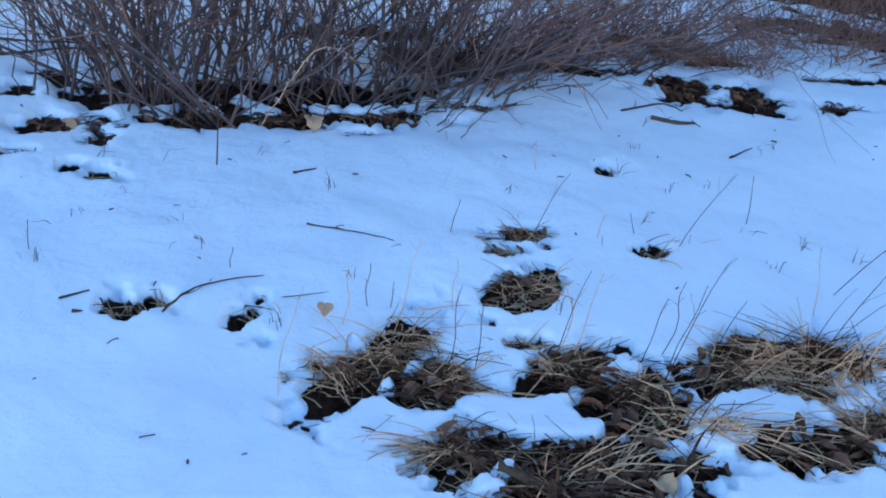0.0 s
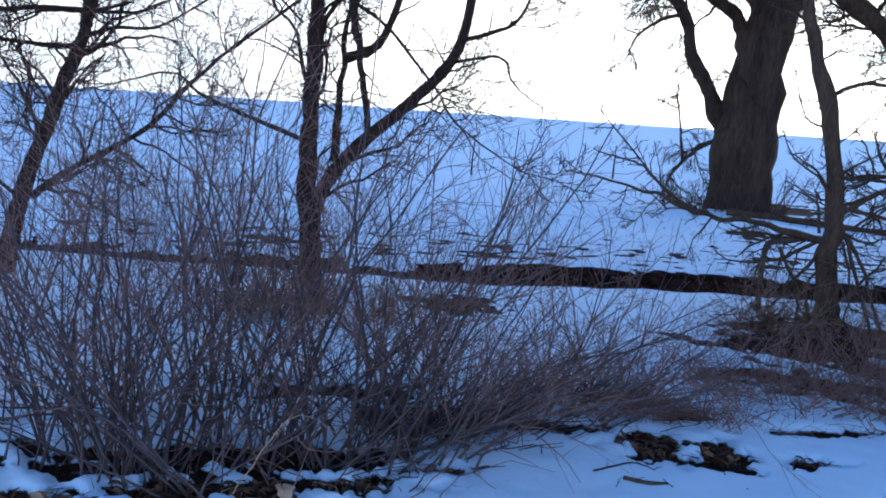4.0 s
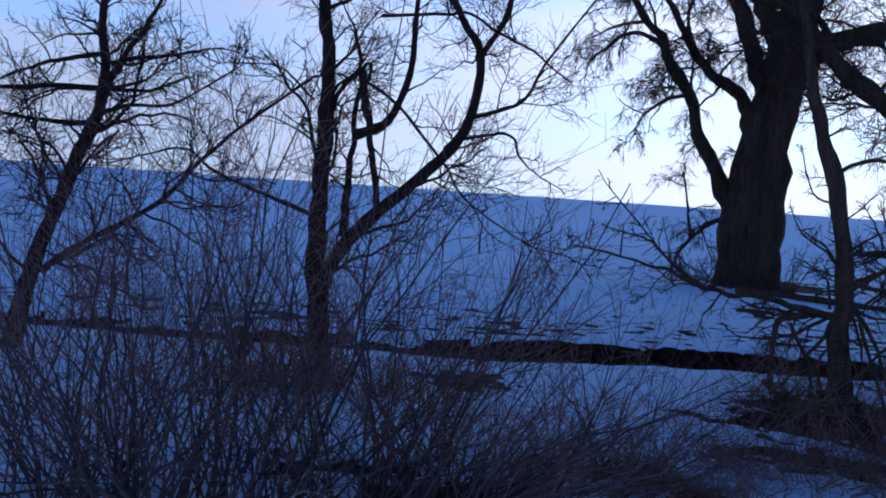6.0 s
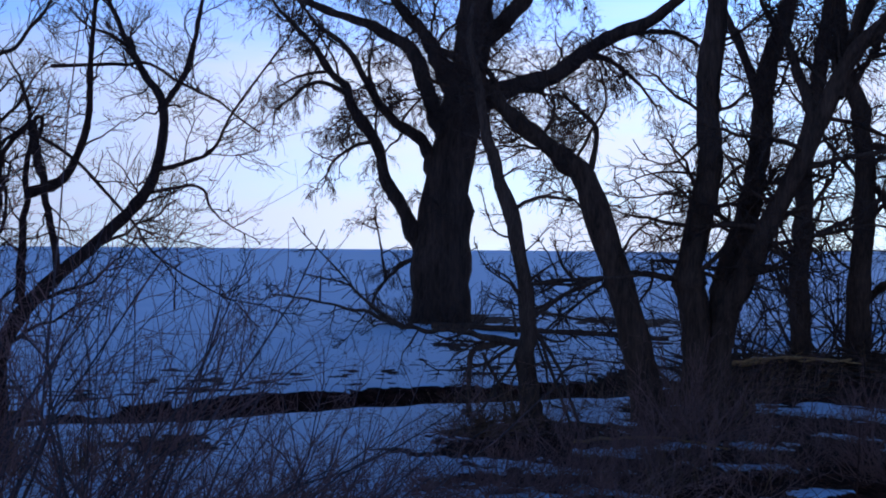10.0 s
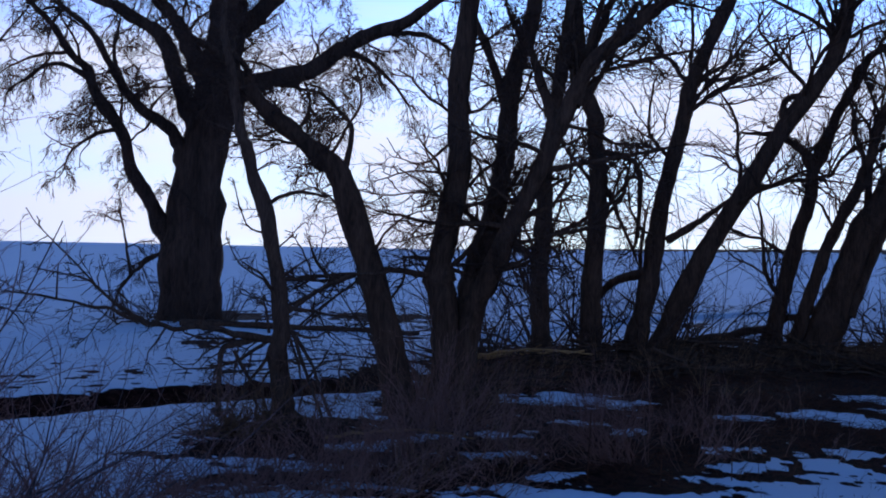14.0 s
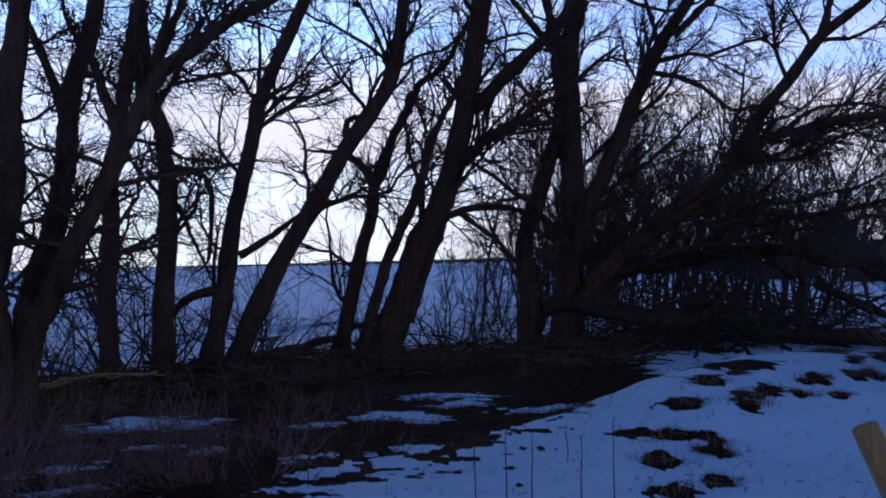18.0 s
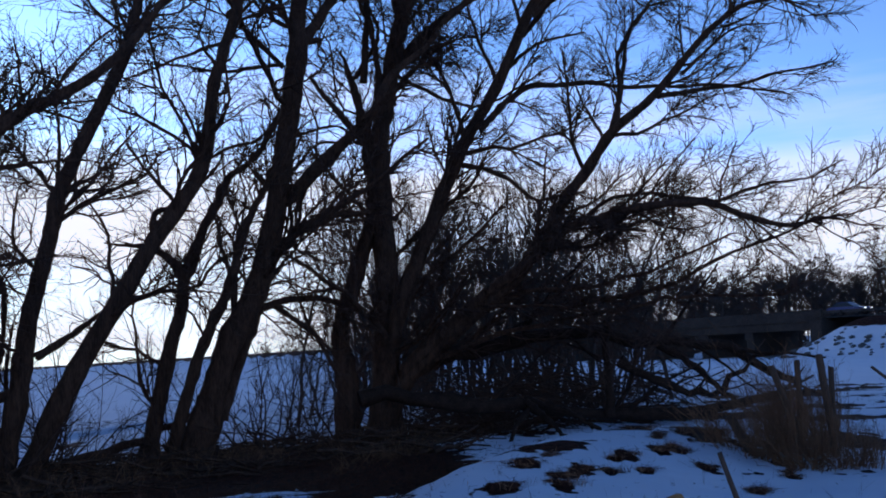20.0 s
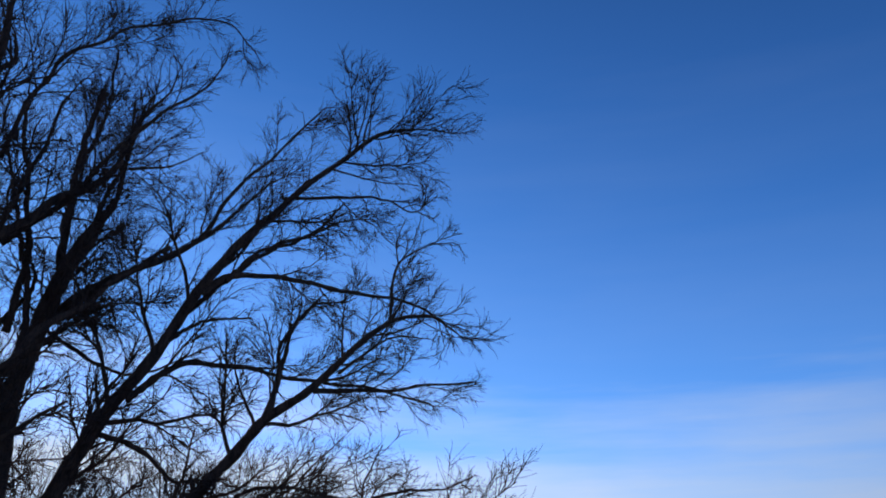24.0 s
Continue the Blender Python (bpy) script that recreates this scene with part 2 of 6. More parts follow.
def mesh_from(name, verts, faces, mat, smooth=True):
    me = bpy.data.meshes.new(name)
    verts, faces = np.asarray(verts, np.float32), np.asarray(faces, np.int32)
    k = faces.shape[1]
    me.vertices.add(len(verts))
    me.vertices.foreach_set("co", verts.ravel())
    me.loops.add(faces.size)
    me.loops.foreach_set("vertex_index", faces.ravel())
    me.polygons.add(len(faces))
    me.polygons.foreach_set("loop_start", np.arange(0, faces.size, k, dtype=np.int32))
    me.polygons.foreach_set("use_smooth", np.full(len(faces), smooth))
    me.update(calc_edges=True)
    me.materials.append(mat)
    return me


def mesh_part(name, me, parent, label="", kind=""):
    ob = new(name, me)
    ob.parent = parent
    return tagged(ob, label, "", "", kind)


def part(name, bm, mat, parent, label=""):
    me = bpy.data.meshes.new(name)
    bm.to_mesh(me)
    bm.free()
    me.materials.append(mat)
    return mesh_part(name, me, parent, label)


def box(bm, size, m):
    made = bmesh.ops.create_cube(bm, size=1.0, matrix=m @ Matrix.Diagonal((*size, 1)))
    return made["verts"]


def smooth_path(pts, m):
    """m points along a smooth curve through pts."""
    p = np.array(pts, float)
    if len(p) == 2:
        return p[0] + np.linspace(0, 1, m)[:, None] * (p[1] - p[0])
    q = np.vstack([2 * p[0] - p[1], p, 2 * p[-1] - p[-2]])
    s = np.linspace(0, len(p) - 1 - 1e-6, m)
    i, u = s.astype(int), (s % 1)[:, None]
    a, b, c, d = q[i], q[i + 1], q[i + 2], q[i + 3]
    return 0.5 * (2 * b + (c - a) * u + (2 * a - 5 * b + 4 * c - d) * u ** 2 + (3 * b - a - 3 * c + d) * u ** 3)


def tubes(P, R, k, cap=False):
    """Tapered round tubes along N paths of m points: P (N, m, 3), R (N, m)."""
    n, m = R.shape
    T = np.gradient(P, axis=1)
    T /= np.linalg.norm(T, axis=2, keepdims=True) + 1e-9
    ref = np.where(np.abs(T[:, :1, 2:3]) > 0.8, [[[1.0, 0.0, 0.0]]], [[[0.0, 0.0, 1.0]]])
    U = np.cross(T, np.broadcast_to(ref, T.shape))
    U /= np.linalg.norm(U, axis=2, keepdims=True) + 1e-9
    V = np.cross(T, U)
    a = np.arange(k) * 2 * np.pi / k
    ring = U[:, :, None] * np.cos(a)[:, None] + V[:, :, None] * np.sin(a)[:, None]
    verts = (P[:, :, None] + ring * R[:, :, None, None]).reshape(-1, 3)
    i, j = np.meshgrid(np.arange(m - 1), np.arange(k), indexing="ij")
    j2 = (j + 1) % k
    quad = np.stack([i * k + j, (i + 1) * k + j, (i + 1) * k + j2, i * k + j2], -1).reshape(-1, 4)
    faces = (quad[None] + (np.arange(n) * m * k)[:, None, None]).reshape(-1, 4)
    return verts, faces


def spawn(rng, P, R, count, lo, length, spread, lift, m=5, shrink=0.5, keep=0.62, rmin=0.002, wiggle=0.06, power=1.0):
    """count side shoots on each path of P; length in shares of the parent's; lift bends them up, or down when negative."""
    n, mp = R.shape
    plen = np.linalg.norm(np.diff(P, axis=1), axis=2).sum(1)
    idx = np.sort(rng.choice(n, size=count * n, p=plen / plen.sum()))
    N = len(idx)
    typical = np.sqrt(plen * plen.mean())
    u = lo + (1 - lo) * rng.random(N) ** power
    s = u * (mp - 1)
    i = np.minimum(s.astype(int), mp - 2)
    w = (s - i)[:, None]
    p0 = P[idx, i] * (1 - w) + P[idx, i + 1] * w
    r0 = R[idx, i] * (1 - w[:, 0]) + R[idx, i + 1] * w[:, 0]
    t = P[idx, i + 1] - P[idx, i]
    t /= np.linalg.norm(t, axis=1, keepdims=True) + 1e-9
    side = rng.normal(size=(N, 3))
    side -= t * (side * t).sum(1, keepdims=True)
    side /= np.linalg.norm(side, axis=1, keepdims=True)
    ang = np.radians(spread) * (0.6 + 0.8 * rng.random(N))[:, None]
    d = t * np.cos(ang) + side * np.sin(ang)
    L = typical[idx] * length * (0.45 + 0.9 * rng.random(N)) * (1.15 - shrink * u)
    out = np.empty((N, m, 3))
    out[:, 0] = p0
    kink = rng.normal(size=(N, m, 3)) * 2.7 * wiggle
    for k in range(1, m):
        d = d + kink[:, k] - 0.35 * kink[:, k - 1]
        d[:, 2] += 2.0 * lift / (m - 1)
        d /= np.linalg.norm(d, axis=1, keepdims=True) + 1e-9
        out[:, k] = out[:, k - 1] + d * (L / (m - 1))[:, None]
    rr = np.maximum(np.minimum(r0 * keep, 0.022 * L + 0.001), rmin)[:, None] * np.linspace(1, 0.35, m)[None]
    return out, np.maximum(rr, rmin * 0.6)


class Tree:
    def __init__(self, name, label, category, base, bark, group=""):
        self.root = tagged(new(name), label, category, group)
        self.root.location = base
        self.base, self.bark, self.limbs, self.count = np.array(base), bark, [], 0

    def limb(self, pts, r0, r1, name="limb", sides=9):
        rng = np.random.default_rng(len(self.limbs) + 17 + int(abs(self.base[0]) * 10))
        rough = smooth_path(pts, 30)
        L = np.linalg.norm(np.diff(rough, axis=0), axis=1).sum()
        m = int(min(80, max(26, L / max(0.05, r0 * 0.55))))
        P = smooth_path(pts, m)
        k = np.linspace(0, 1, m)[:, None]
        sway = min(0.004 * L, r0 * 0.2) if name == "trunk" else 0.006 * L
        for turns, share in ((9, 1.0), (17, 0.8), (31, 0.5), (53, 0.3)):
            P = P + rng.normal(size=3) * np.sin(k * turns + 6.28 * rng.random()) * np.sin(k * 3.1416) * sway * share
        R = r0 + (r1 - r0) * np.linspace(0, 1, m) ** 0.85
        # knots and old branch collars
        for knot in range(int(3 + L / 0.45)):
            R = R * (1 + (0.16 if name == "trunk" else 0.3) * rng.random() ** 2 * np.exp(-((k[:, 0] - rng.random()) * L / (0.03 + 0.5 * r0)) ** 2))
        R = R * (0.89 + 0.035 * rng.normal(size=m))
        if name == "trunk":
            R = R * (1 + 0.32 * np.exp(-k[:, 0] * L / (1.6 * r0)))
            sides = 16
        v, f = tubes(P[None] - self.base, R[None], sides)
        # furrowed, out-of-round skin
        v = v.reshape(m, sides, 3)
        mid = (P - self.base)[:, None]
        ridge = 0.06 * rng.normal(size=(1, sides, 1)) + 0.05 * rng.normal(size=(m, sides, 1))
        v = (mid + (v - mid) * (1 + ridge)).reshape(-1, 3)
        mesh_part(name, mesh_from(name, v, f, self.bark), self.root)
        pick = np.linspace(0, m - 1, 26).astype(int)
        self.limbs.append((P[pick], R[pick], r1 / r0))
        return self

    def leaders(self, rng, share, m=9):
        """Each limb's end runs out into a few thinner leaders."""
        out, rad = [], []
        for P, R, taper in self.limbs:
            if taper > 0.62:
                continue
            L = np.linalg.norm(np.diff(P, axis=0), axis=1).sum()
            t = P[-1] - P[-4]
            t /= np.linalg.norm(t)
            for k in range(3):
                d = t + rng.normal(size=3) * (0.12 if k == 0 else 0.4)
                d /= np.linalg.norm(d)
                l = min(2.2, share * L) * (1.0 if k == 0 else 0.5 + 0.4 * rng.random())
                q = [P[-1] if k == 0 else P[-2]]
                for i in range(1, m):
                    d = d + rng.normal(size=3) * 0.2
                    d /= np.linalg.norm(d)
                    q.append(q[-1] + d * l / (m - 1))
                out.append(q)
                rad.append(np.maximum(R[-1] * (0.95 if k == 0 else 0.65) * np.linspace(1, 0.2, m), 0.004))
        return np.array(out), np.array(rad)

    def finish(self, seed, levels, mat=TWIG, ends_share=0.26, crook=0.085):
        """levels: for each generation (count, from, length, spread, lift, keep, rmin)."""
        rng = np.random.default_rng(seed)
        P, R = np.array([a for a, b, c in self.limbs]), np.array([b for a, b, c in self.limbs])
        S, Q = spawn(rng, P, R, 9, 0.06, 0.04, 70, 0.1, keep=0.4, rmin=0.004, m=5, wiggle=0.11)
        Q = np.maximum(Q, 0.022 * np.linalg.norm(S[:, -1] - S[:, 0], axis=1)[:, None])
        v, f = tubes(S - self.base, Q, 5)
        mesh_part("stub_growth", mesh_from("stub_growth", v, f, self.bark), self.root, kind="stuff")
        names = ("branchwork", "twig_growth", "fine_growth", "tip_growth")
        ends = self.leaders(rng, ends_share)
        for g, (count, lo, length, spread, lift, keep, rmin) in enumerate(levels):
            P, R = spawn(rng, P, R, count, lo, length, spread, lift, keep=keep, rmin=rmin, m=9 if g == 0 else 6, wiggle=crook, shrink=0.72 if g == 0 else 0.45, power=1.0 if g == 0 else 0.8)
            if g == 0 and len(ends[0]):
                P, R = np.concatenate([P, ends[0]]), np.concatenate([R, ends[1]])
            if g == 0 and len(P) < 470:
                for k in range(len(P)):
                    v, f = tubes(P[k:k + 1] - self.base, R[k:k + 1], 5)
                    mesh_part("branch", mesh_from("branch", v, f, self.bark), self.root)
                continue
            v, f = tubes(P - self.base, R, 5 if g == 0 else 3)
            mesh_part(names[g], mesh_from(names[g], v, f, mat if g else self.bark), self.root, kind="stuff")
        return self.root


# ---- ground ----
# Bare patches as (x, y, half width, half depth, turn in degrees)
FRONT = [(-0.18, 2.16, 0.30, 0.09, 62),
         (0.00, 2.05, 0.13, 0.09, 13),
         (0.33, 2.19, 0.17, 0.08, 40),
         (0.24, 2.28, 0.06, 0.04, 16),
         (0.25, 2.59, 0.16, 0.08, 68),
         (0.26, 2.98, 0.12, 0.05, 19),
         (0.20, 2.83, 0.06, 0.03, 21),
         (0.08, 1.80, 0.15, 0.11, 11),
         (0.41, 1.79, 0.32, 0.11, 12),
         (0.54, 2.05, 0.14, 0.14, 30),
         (0.98, 2.27, 0.21, 0.14, 16),
         (0.94, 1.91, 0.24, 0.10, 7),
         (0.27, 1.66, 0.17, 0.08, 10),
         (0.78, 2.20, 0.13, 0.09, 25),
         (1.16, 2.02, 0.12, 0.10, 30)]
SIDE = [(-0.91, 2.31, 0.09, 0.07, 9),
         (-0.86, 2.33, 0.06, 0.04, 9),
         (-0.56, 2.35, 0.05, 0.11, 9),
         (-1.28, 3.17, 0.08, 0.07, 12),
         (-1.41, 3.20, 0.04, 0.04, 12),
         (0.62, 3.59, 0.04, 0.04, 12),
         (0.70, 2.92, 0.08, 0.04, 10),
         (0.34, 2.90, 0.04, 0.03, 10),
         (0.20, 2.83, 0.04, 0.02, 10),
         (0.14, 2.39, 0.04, 0.03, 9)]
BUSHEDGE = [(-1.58, 3.65, 0.15, 0.09, 13),
         (-1.42, 3.58, 0.11, 0.08, 13),
         (-1.14, 3.80, 0.28, 0.10, 14),
         (-0.75, 3.86, 0.17, 0.10, 13),
         (-0.32, 4.00, 0.20, 0.09, 14),
         (0.02, 4.21, 0.19, 0.05, 14),
         (1.16, 4.79, 0.19, 0.18, 15),
         (1.42, 4.71, 0.16, 0.14, 14),
         (1.98, 6.28, 0.21, 0.19, 18),
         (1.97, 4.66, 0.14, 0.10, 14),
         (-0.40, 3.77, 0.06, 0.03, 13),
         (-1.65, 3.32, 0.06, 0.03, 12)]
UNDER = [(2.01, 6.38, 0.21, 0.19, 14),
         (3.08, 7.59, 0.78, 0.55, 15),
         (0.95, 5.66, 0.22, 0.10, 13),
         (1.39, 5.31, 0.17, 0.07, 12),
         (0.02, 8.22, 0.57, 0.40, 18),
         (-0.98, 4.24, 0.84, 0.21, 11),
         (-1.50, 3.97, 0.22, 0.15, 10),
         (-0.07, 5.01, 0.63, 0.26, 12),
         (2.20, 5.22, 0.28, 0.08, 11),
         (2.26, 5.96, 0.24, 0.09, 13),
         (0.46, 5.01, 0.45, 0.14, 12),
         (-0.61, 5.31, 0.49, 0.16, 13)]
MID = [(2.82, 7.35, 0.69, 0.59, -19),
         (3.79, 7.52, 0.55, 0.57, -19),
         (4.87, 8.42, 0.46, 0.76, -18),
         (1.88, 6.22, 0.17, 0.19, -20),
         (3.61, 5.90, 1.06, 0.38, -20),
         (1.80, 6.01, 0.22, 0.12, -20),
         (7.50, 9.11, 1.58, 1.46, -17),
         (5.81, 7.45, 1.44, 0.82, -18),
         (7.01, 6.88, 1.40, 1.91, -19),
         (9.67, 9.99, 1.78, 1.33, -16),
         (4.45, 6.42, 1.10, 0.48, -19)]
RIGHT = [(6.76, 5.82, 1.35, 0.69, -47),
         (11.54, 7.52, 2.56, 2.52, -47),
         (8.30, 8.24, 2.02, 1.67, -47),
         (8.60, 4.93, 0.91, 0.42, -47),
         (12.23, 5.50, 0.89, 1.61, -47),
         (5.15, 5.42, 1.13, 0.53, -47),
         (7.90, 6.60, 2.30, 1.00, -45),
         (10.6, 6.0, 1.60, 0.70, -52),
         (7.88, 3.20, 0.38, 0.20, -47),
         (7.30, 2.75, 0.17, 0.21, -47)]
SPOTS = [(11.33, 2.47, 0.14, 0.33, -67),
         (9.36, 2.70, 0.13, 0.30, -66),
         (10.18, 2.69, 0.14, 0.27, -67),
         (10.30, 2.42, 0.08, 0.24, -67),
         (10.22, 3.32, 0.18, 0.33, -67),
         (7.28, 2.79, 0.14, 0.26, -65),
         (14.84, 3.06, 0.32, 0.96, -69),
         (14.08, 2.04, 0.44, 0.96, -69),
         (15.23, 4.46, 0.35, 1.07, -70),
         (8.08, 3.04, 0.45, 0.16, -66),
         (6.99, 2.20, 0.12, 0.19, -65),
         (6.60, 2.39, 0.24, 0.21, -65),
         (7.80, 2.45, 0.09, 0.17, -65),
         (9.00, 3.18, 0.24, 0.23, -66)]
_rng = np.random.default_rng(91)
for _k in range(34):
    _x, _w = _rng.uniform(7.6, 15.0), _rng.uniform(0.05, 0.13)
    SPOTS.append((_x, _rng.uniform(0.4, 4.1 - 0.08 * _x), _w, _w * _rng.uniform(1.2, 2.2), -66))
FIELD = [(6.80, 21.12, 1.82, 1.61, -10),
         (10.37, 19.55, 1.22, 1.43, -11),
         (4.88, 15.44, 0.38, 0.58, -14),
         (10.43, 11.02, 0.54, 0.64, -16),
         (15.99, 15.33, 0.36, 0.72, -46)]
SNOWIN = [(0.85, 2.08, 0.14, 0.06, 16),
         (0.70, 1.64, 0.20, 0.06, 16),
         (0.21, 1.95, 0.16, 0.07, -5),
         (1.10, 1.76, 0.16, 0.05, 5)]
SNOWMID = [(3.78, 6.94, 0.50, 0.16, 8),
           (4.69, 6.87, 0.39, 0.16, -14),
           (4.26, 6.20, 0.37, 0.11, -19),
           (6.66, 8.14, 0.52, 0.45, -32),
           (5.76, 6.94, 0.21, 0.15, -22),
           (5.87, 6.40, 0.12, 0.24, -45),
           (4.29, 5.43, 0.18, 0.09, -5),
           (4.10, 9.00, 0.46, 0.70, -17),
           (3.73, 8.21, 0.41, 0.30, -65),
           (2.84, 6.46, 0.18, 0.11, -16),
           (8.23, 6.30, 0.30, 0.29, -23),
           (8.33, 5.71, 0.24, 0.24, -32),
           (9.46, 5.94, 0.38, 0.29, -35),
           (9.68, 4.87, 0.52, 0.21, -33),
           (6.92, 4.90, 0.28, 0.20, -37),
           (6.35, 4.74, 0.30, 0.13, -75),
           (7.42, 6.46, 0.25, 0.17, -6),
           (9.94, 6.62, 0.52, 0.22, -44),
           (5.74, 4.97, 0.26, 0.12, -17),
           (6.14, 5.49, 0.41, 0.12, -21)]
# the near and the far rim of the bare strip under the trees
NEAR_RIM = [(2.9, 8.3), (2.15, 7.35), (2.45, 6.55), (2.75, 5.95), (3.1, 5.2), (3.8, 5.0), (4.6, 4.55), (5.3, 4.48), (6.2, 4.3), (7.0, 4.25), (8.4, 4.3), (10.1, 4.2), (12.3, 4.5), (15.5, 6.4), (17.8, 7.8)]
FAR_RIM = [(2.0, 7.9), (3.6, 8.1), (4.6, 8.9), (6.0, 10.2), (7.4, 11.3), (9.5, 11.6), (12.0, 11.2), (14.5, 10.1), (16.5, 9.3), (18.2, 8.0)]


BELT = [(7.6, 11.0, 1.5, 0.8, -30), (8.9, 10.7, 1.6, 0.8, -35), (10.3, 10.7, 1.7, 0.9, -20), (11.6, 10.4, 1.7, 1.0, -30), (13.3, 10.3, 1.8, 1.1, -40), (14.6, 9.1, 1.8, 1.2, -50),
        (15.6, 8.0, 1.8, 1.2, -45), (14.2, 7.0, 1.6, 1.0, -50), (6.4, 9.4, 1.2, 0.8, -20), (17.0, 7.4, 1.6, 1.0, -60), (12.6, 8.6, 1.6, 1.2, -45), (9.8, 9.3, 1.6, 1.2, -30), (5.0, 8.5, 0.9, 0.5, -20)]


def lattice(ix, iy, seed):
    h = (ix * 374761393 + iy * 668265263 + seed * 974711) & 0x7FFFFFFF
    h = ((h ^ (h >> 13)) * 1274126177) & 0x7FFFFFFF
    return ((h ^ (h >> 16)) & 0xFFFF) / 65535.0


def vnoise(x, y, seed=0):
    ix, iy = np.floor(x).astype(np.int64), np.floor(y).astype(np.int64)
    u, v = x - ix, y - iy
    u, v = u * u * (3 - 2 * u), v * v * (3 - 2 * v)
    a, b = lattice(ix, iy, seed), lattice(ix + 1, iy, seed)
    c, d = lattice(ix, iy + 1, seed), lattice(ix + 1, iy + 1, seed)
    return (a * (1 - u) + b * u) * (1 - v) + (c * (1 - u) + d * u) * v


def fbm(x, y, octaves=4, seed=0):
    s, amp = 0.0, 0.5
    for o in range(octaves):
        s = s + amp * (vnoise(x, y, seed + o) - 0.5)
        x, y, amp = x * 2.03 + 11.7, y * 2.03 - 5.1, amp * 0.5
    return s


def ellipses(x, y, spots):
    """1 at the middle of a spot, 0 at its rim, below 0 outside."""
    best = np.full(x.shape, -9.0)
    for cx, cy, rx, ry, turn in spots:
        c, s = math.cos(radians(turn)), math.sin(radians(turn))
        u, v = (x - cx) * c + (y - cy) * s, -(x - cx) * s + (y - cy) * c
        best = np.maximum(best, 1 - np.sqrt((u / rx) ** 2 + (v / ry) ** 2))
    return best


CREEK = [(-40, 14.5), (-14, 10.4), (-5, 9.8), (-1.0, 9.75), (0.4, 10.0), (1.5, 10.25), (3.2, 10.35), (5.3, 10.4), (8.0, 12.8), (10.5, 15.0), (15, 17), (24, 18.5), (45, 18), (80, 12), (118, 2), (150, -10)]
ROAD_A, ROAD_B = np.array((128.0, 22.6)), np.array((103.4, -18.2))
ROAD_DIR = (ROAD_B - ROAD_A) / np.linalg.norm(ROAD_B - ROAD_A)
ROAD_SIDE = np.array((ROAD_DIR[1], -ROAD_DIR[0]))
ROAD_Z, ABUT_NEAR, ABUT_FAR = 3.4, 26.0, -22.0


def line_distance(x, y, line):
    """Distance to a broken line, and on which side of it (positive: the far side)."""
    best, side = np.full(x.shape, 1e9), np.zeros(x.shape)
    for (ax, ay), (bx, by) in zip(line, line[1:]):
        dx, dy = bx - ax, by - ay
        u = np.clip(((x - ax) * dx + (y - ay) * dy) / (dx * dx + dy * dy), 0, 1)
        d = np.hypot(x - ax - u * dx, y - ay - u * dy)
        near = d < best
        best = np.where(near, d, best)
        side = np.where(near, dx * (y - ay) - dy * (x - ax), side)
    return best, np.sign(side)


def smoothstep(a, b, v):
    t = np.clip((v - a) / (b - a), 0, 1)
    return t * t * (3 - 2 * t)


# crest of the ploughed-up snow bank: x, y, height
BANK = [(8.0, 4.25, 0.0), (9.0, 4.05, 0.16), (10.0, 3.75, 0.34), (11.6, 3.6, 0.42), (13.2, 3.2, 0.42), (16.0, 2.3, 0.25), (19.5, 1.0, 0.0)]


def snow_bank(x, y):
    """Low bank of snow, steep to the trees and gentle to the field."""
    best = np.zeros(x.shape)
    for (ax, ay, ah), (bx, by, bh) in zip(BANK, BANK[1:]):
        dx, dy = bx - ax, by - ay
        u = np.clip(((x - ax) * dx + (y - ay) * dy) / (dx * dx + dy * dy), 0, 1)
        d = np.hypot(x - ax - u * dx, y - ay - u * dy)
        beyond = dx * (y - ay) - dy * (x - ax) > 0
        h = (ah + (bh - ah) * u) * np.where(beyond, 1 - smoothstep(0.1, 1.0, d), 1 - smoothstep(0.2, 3.2, d))
        best = np.maximum(best, h)
    return best


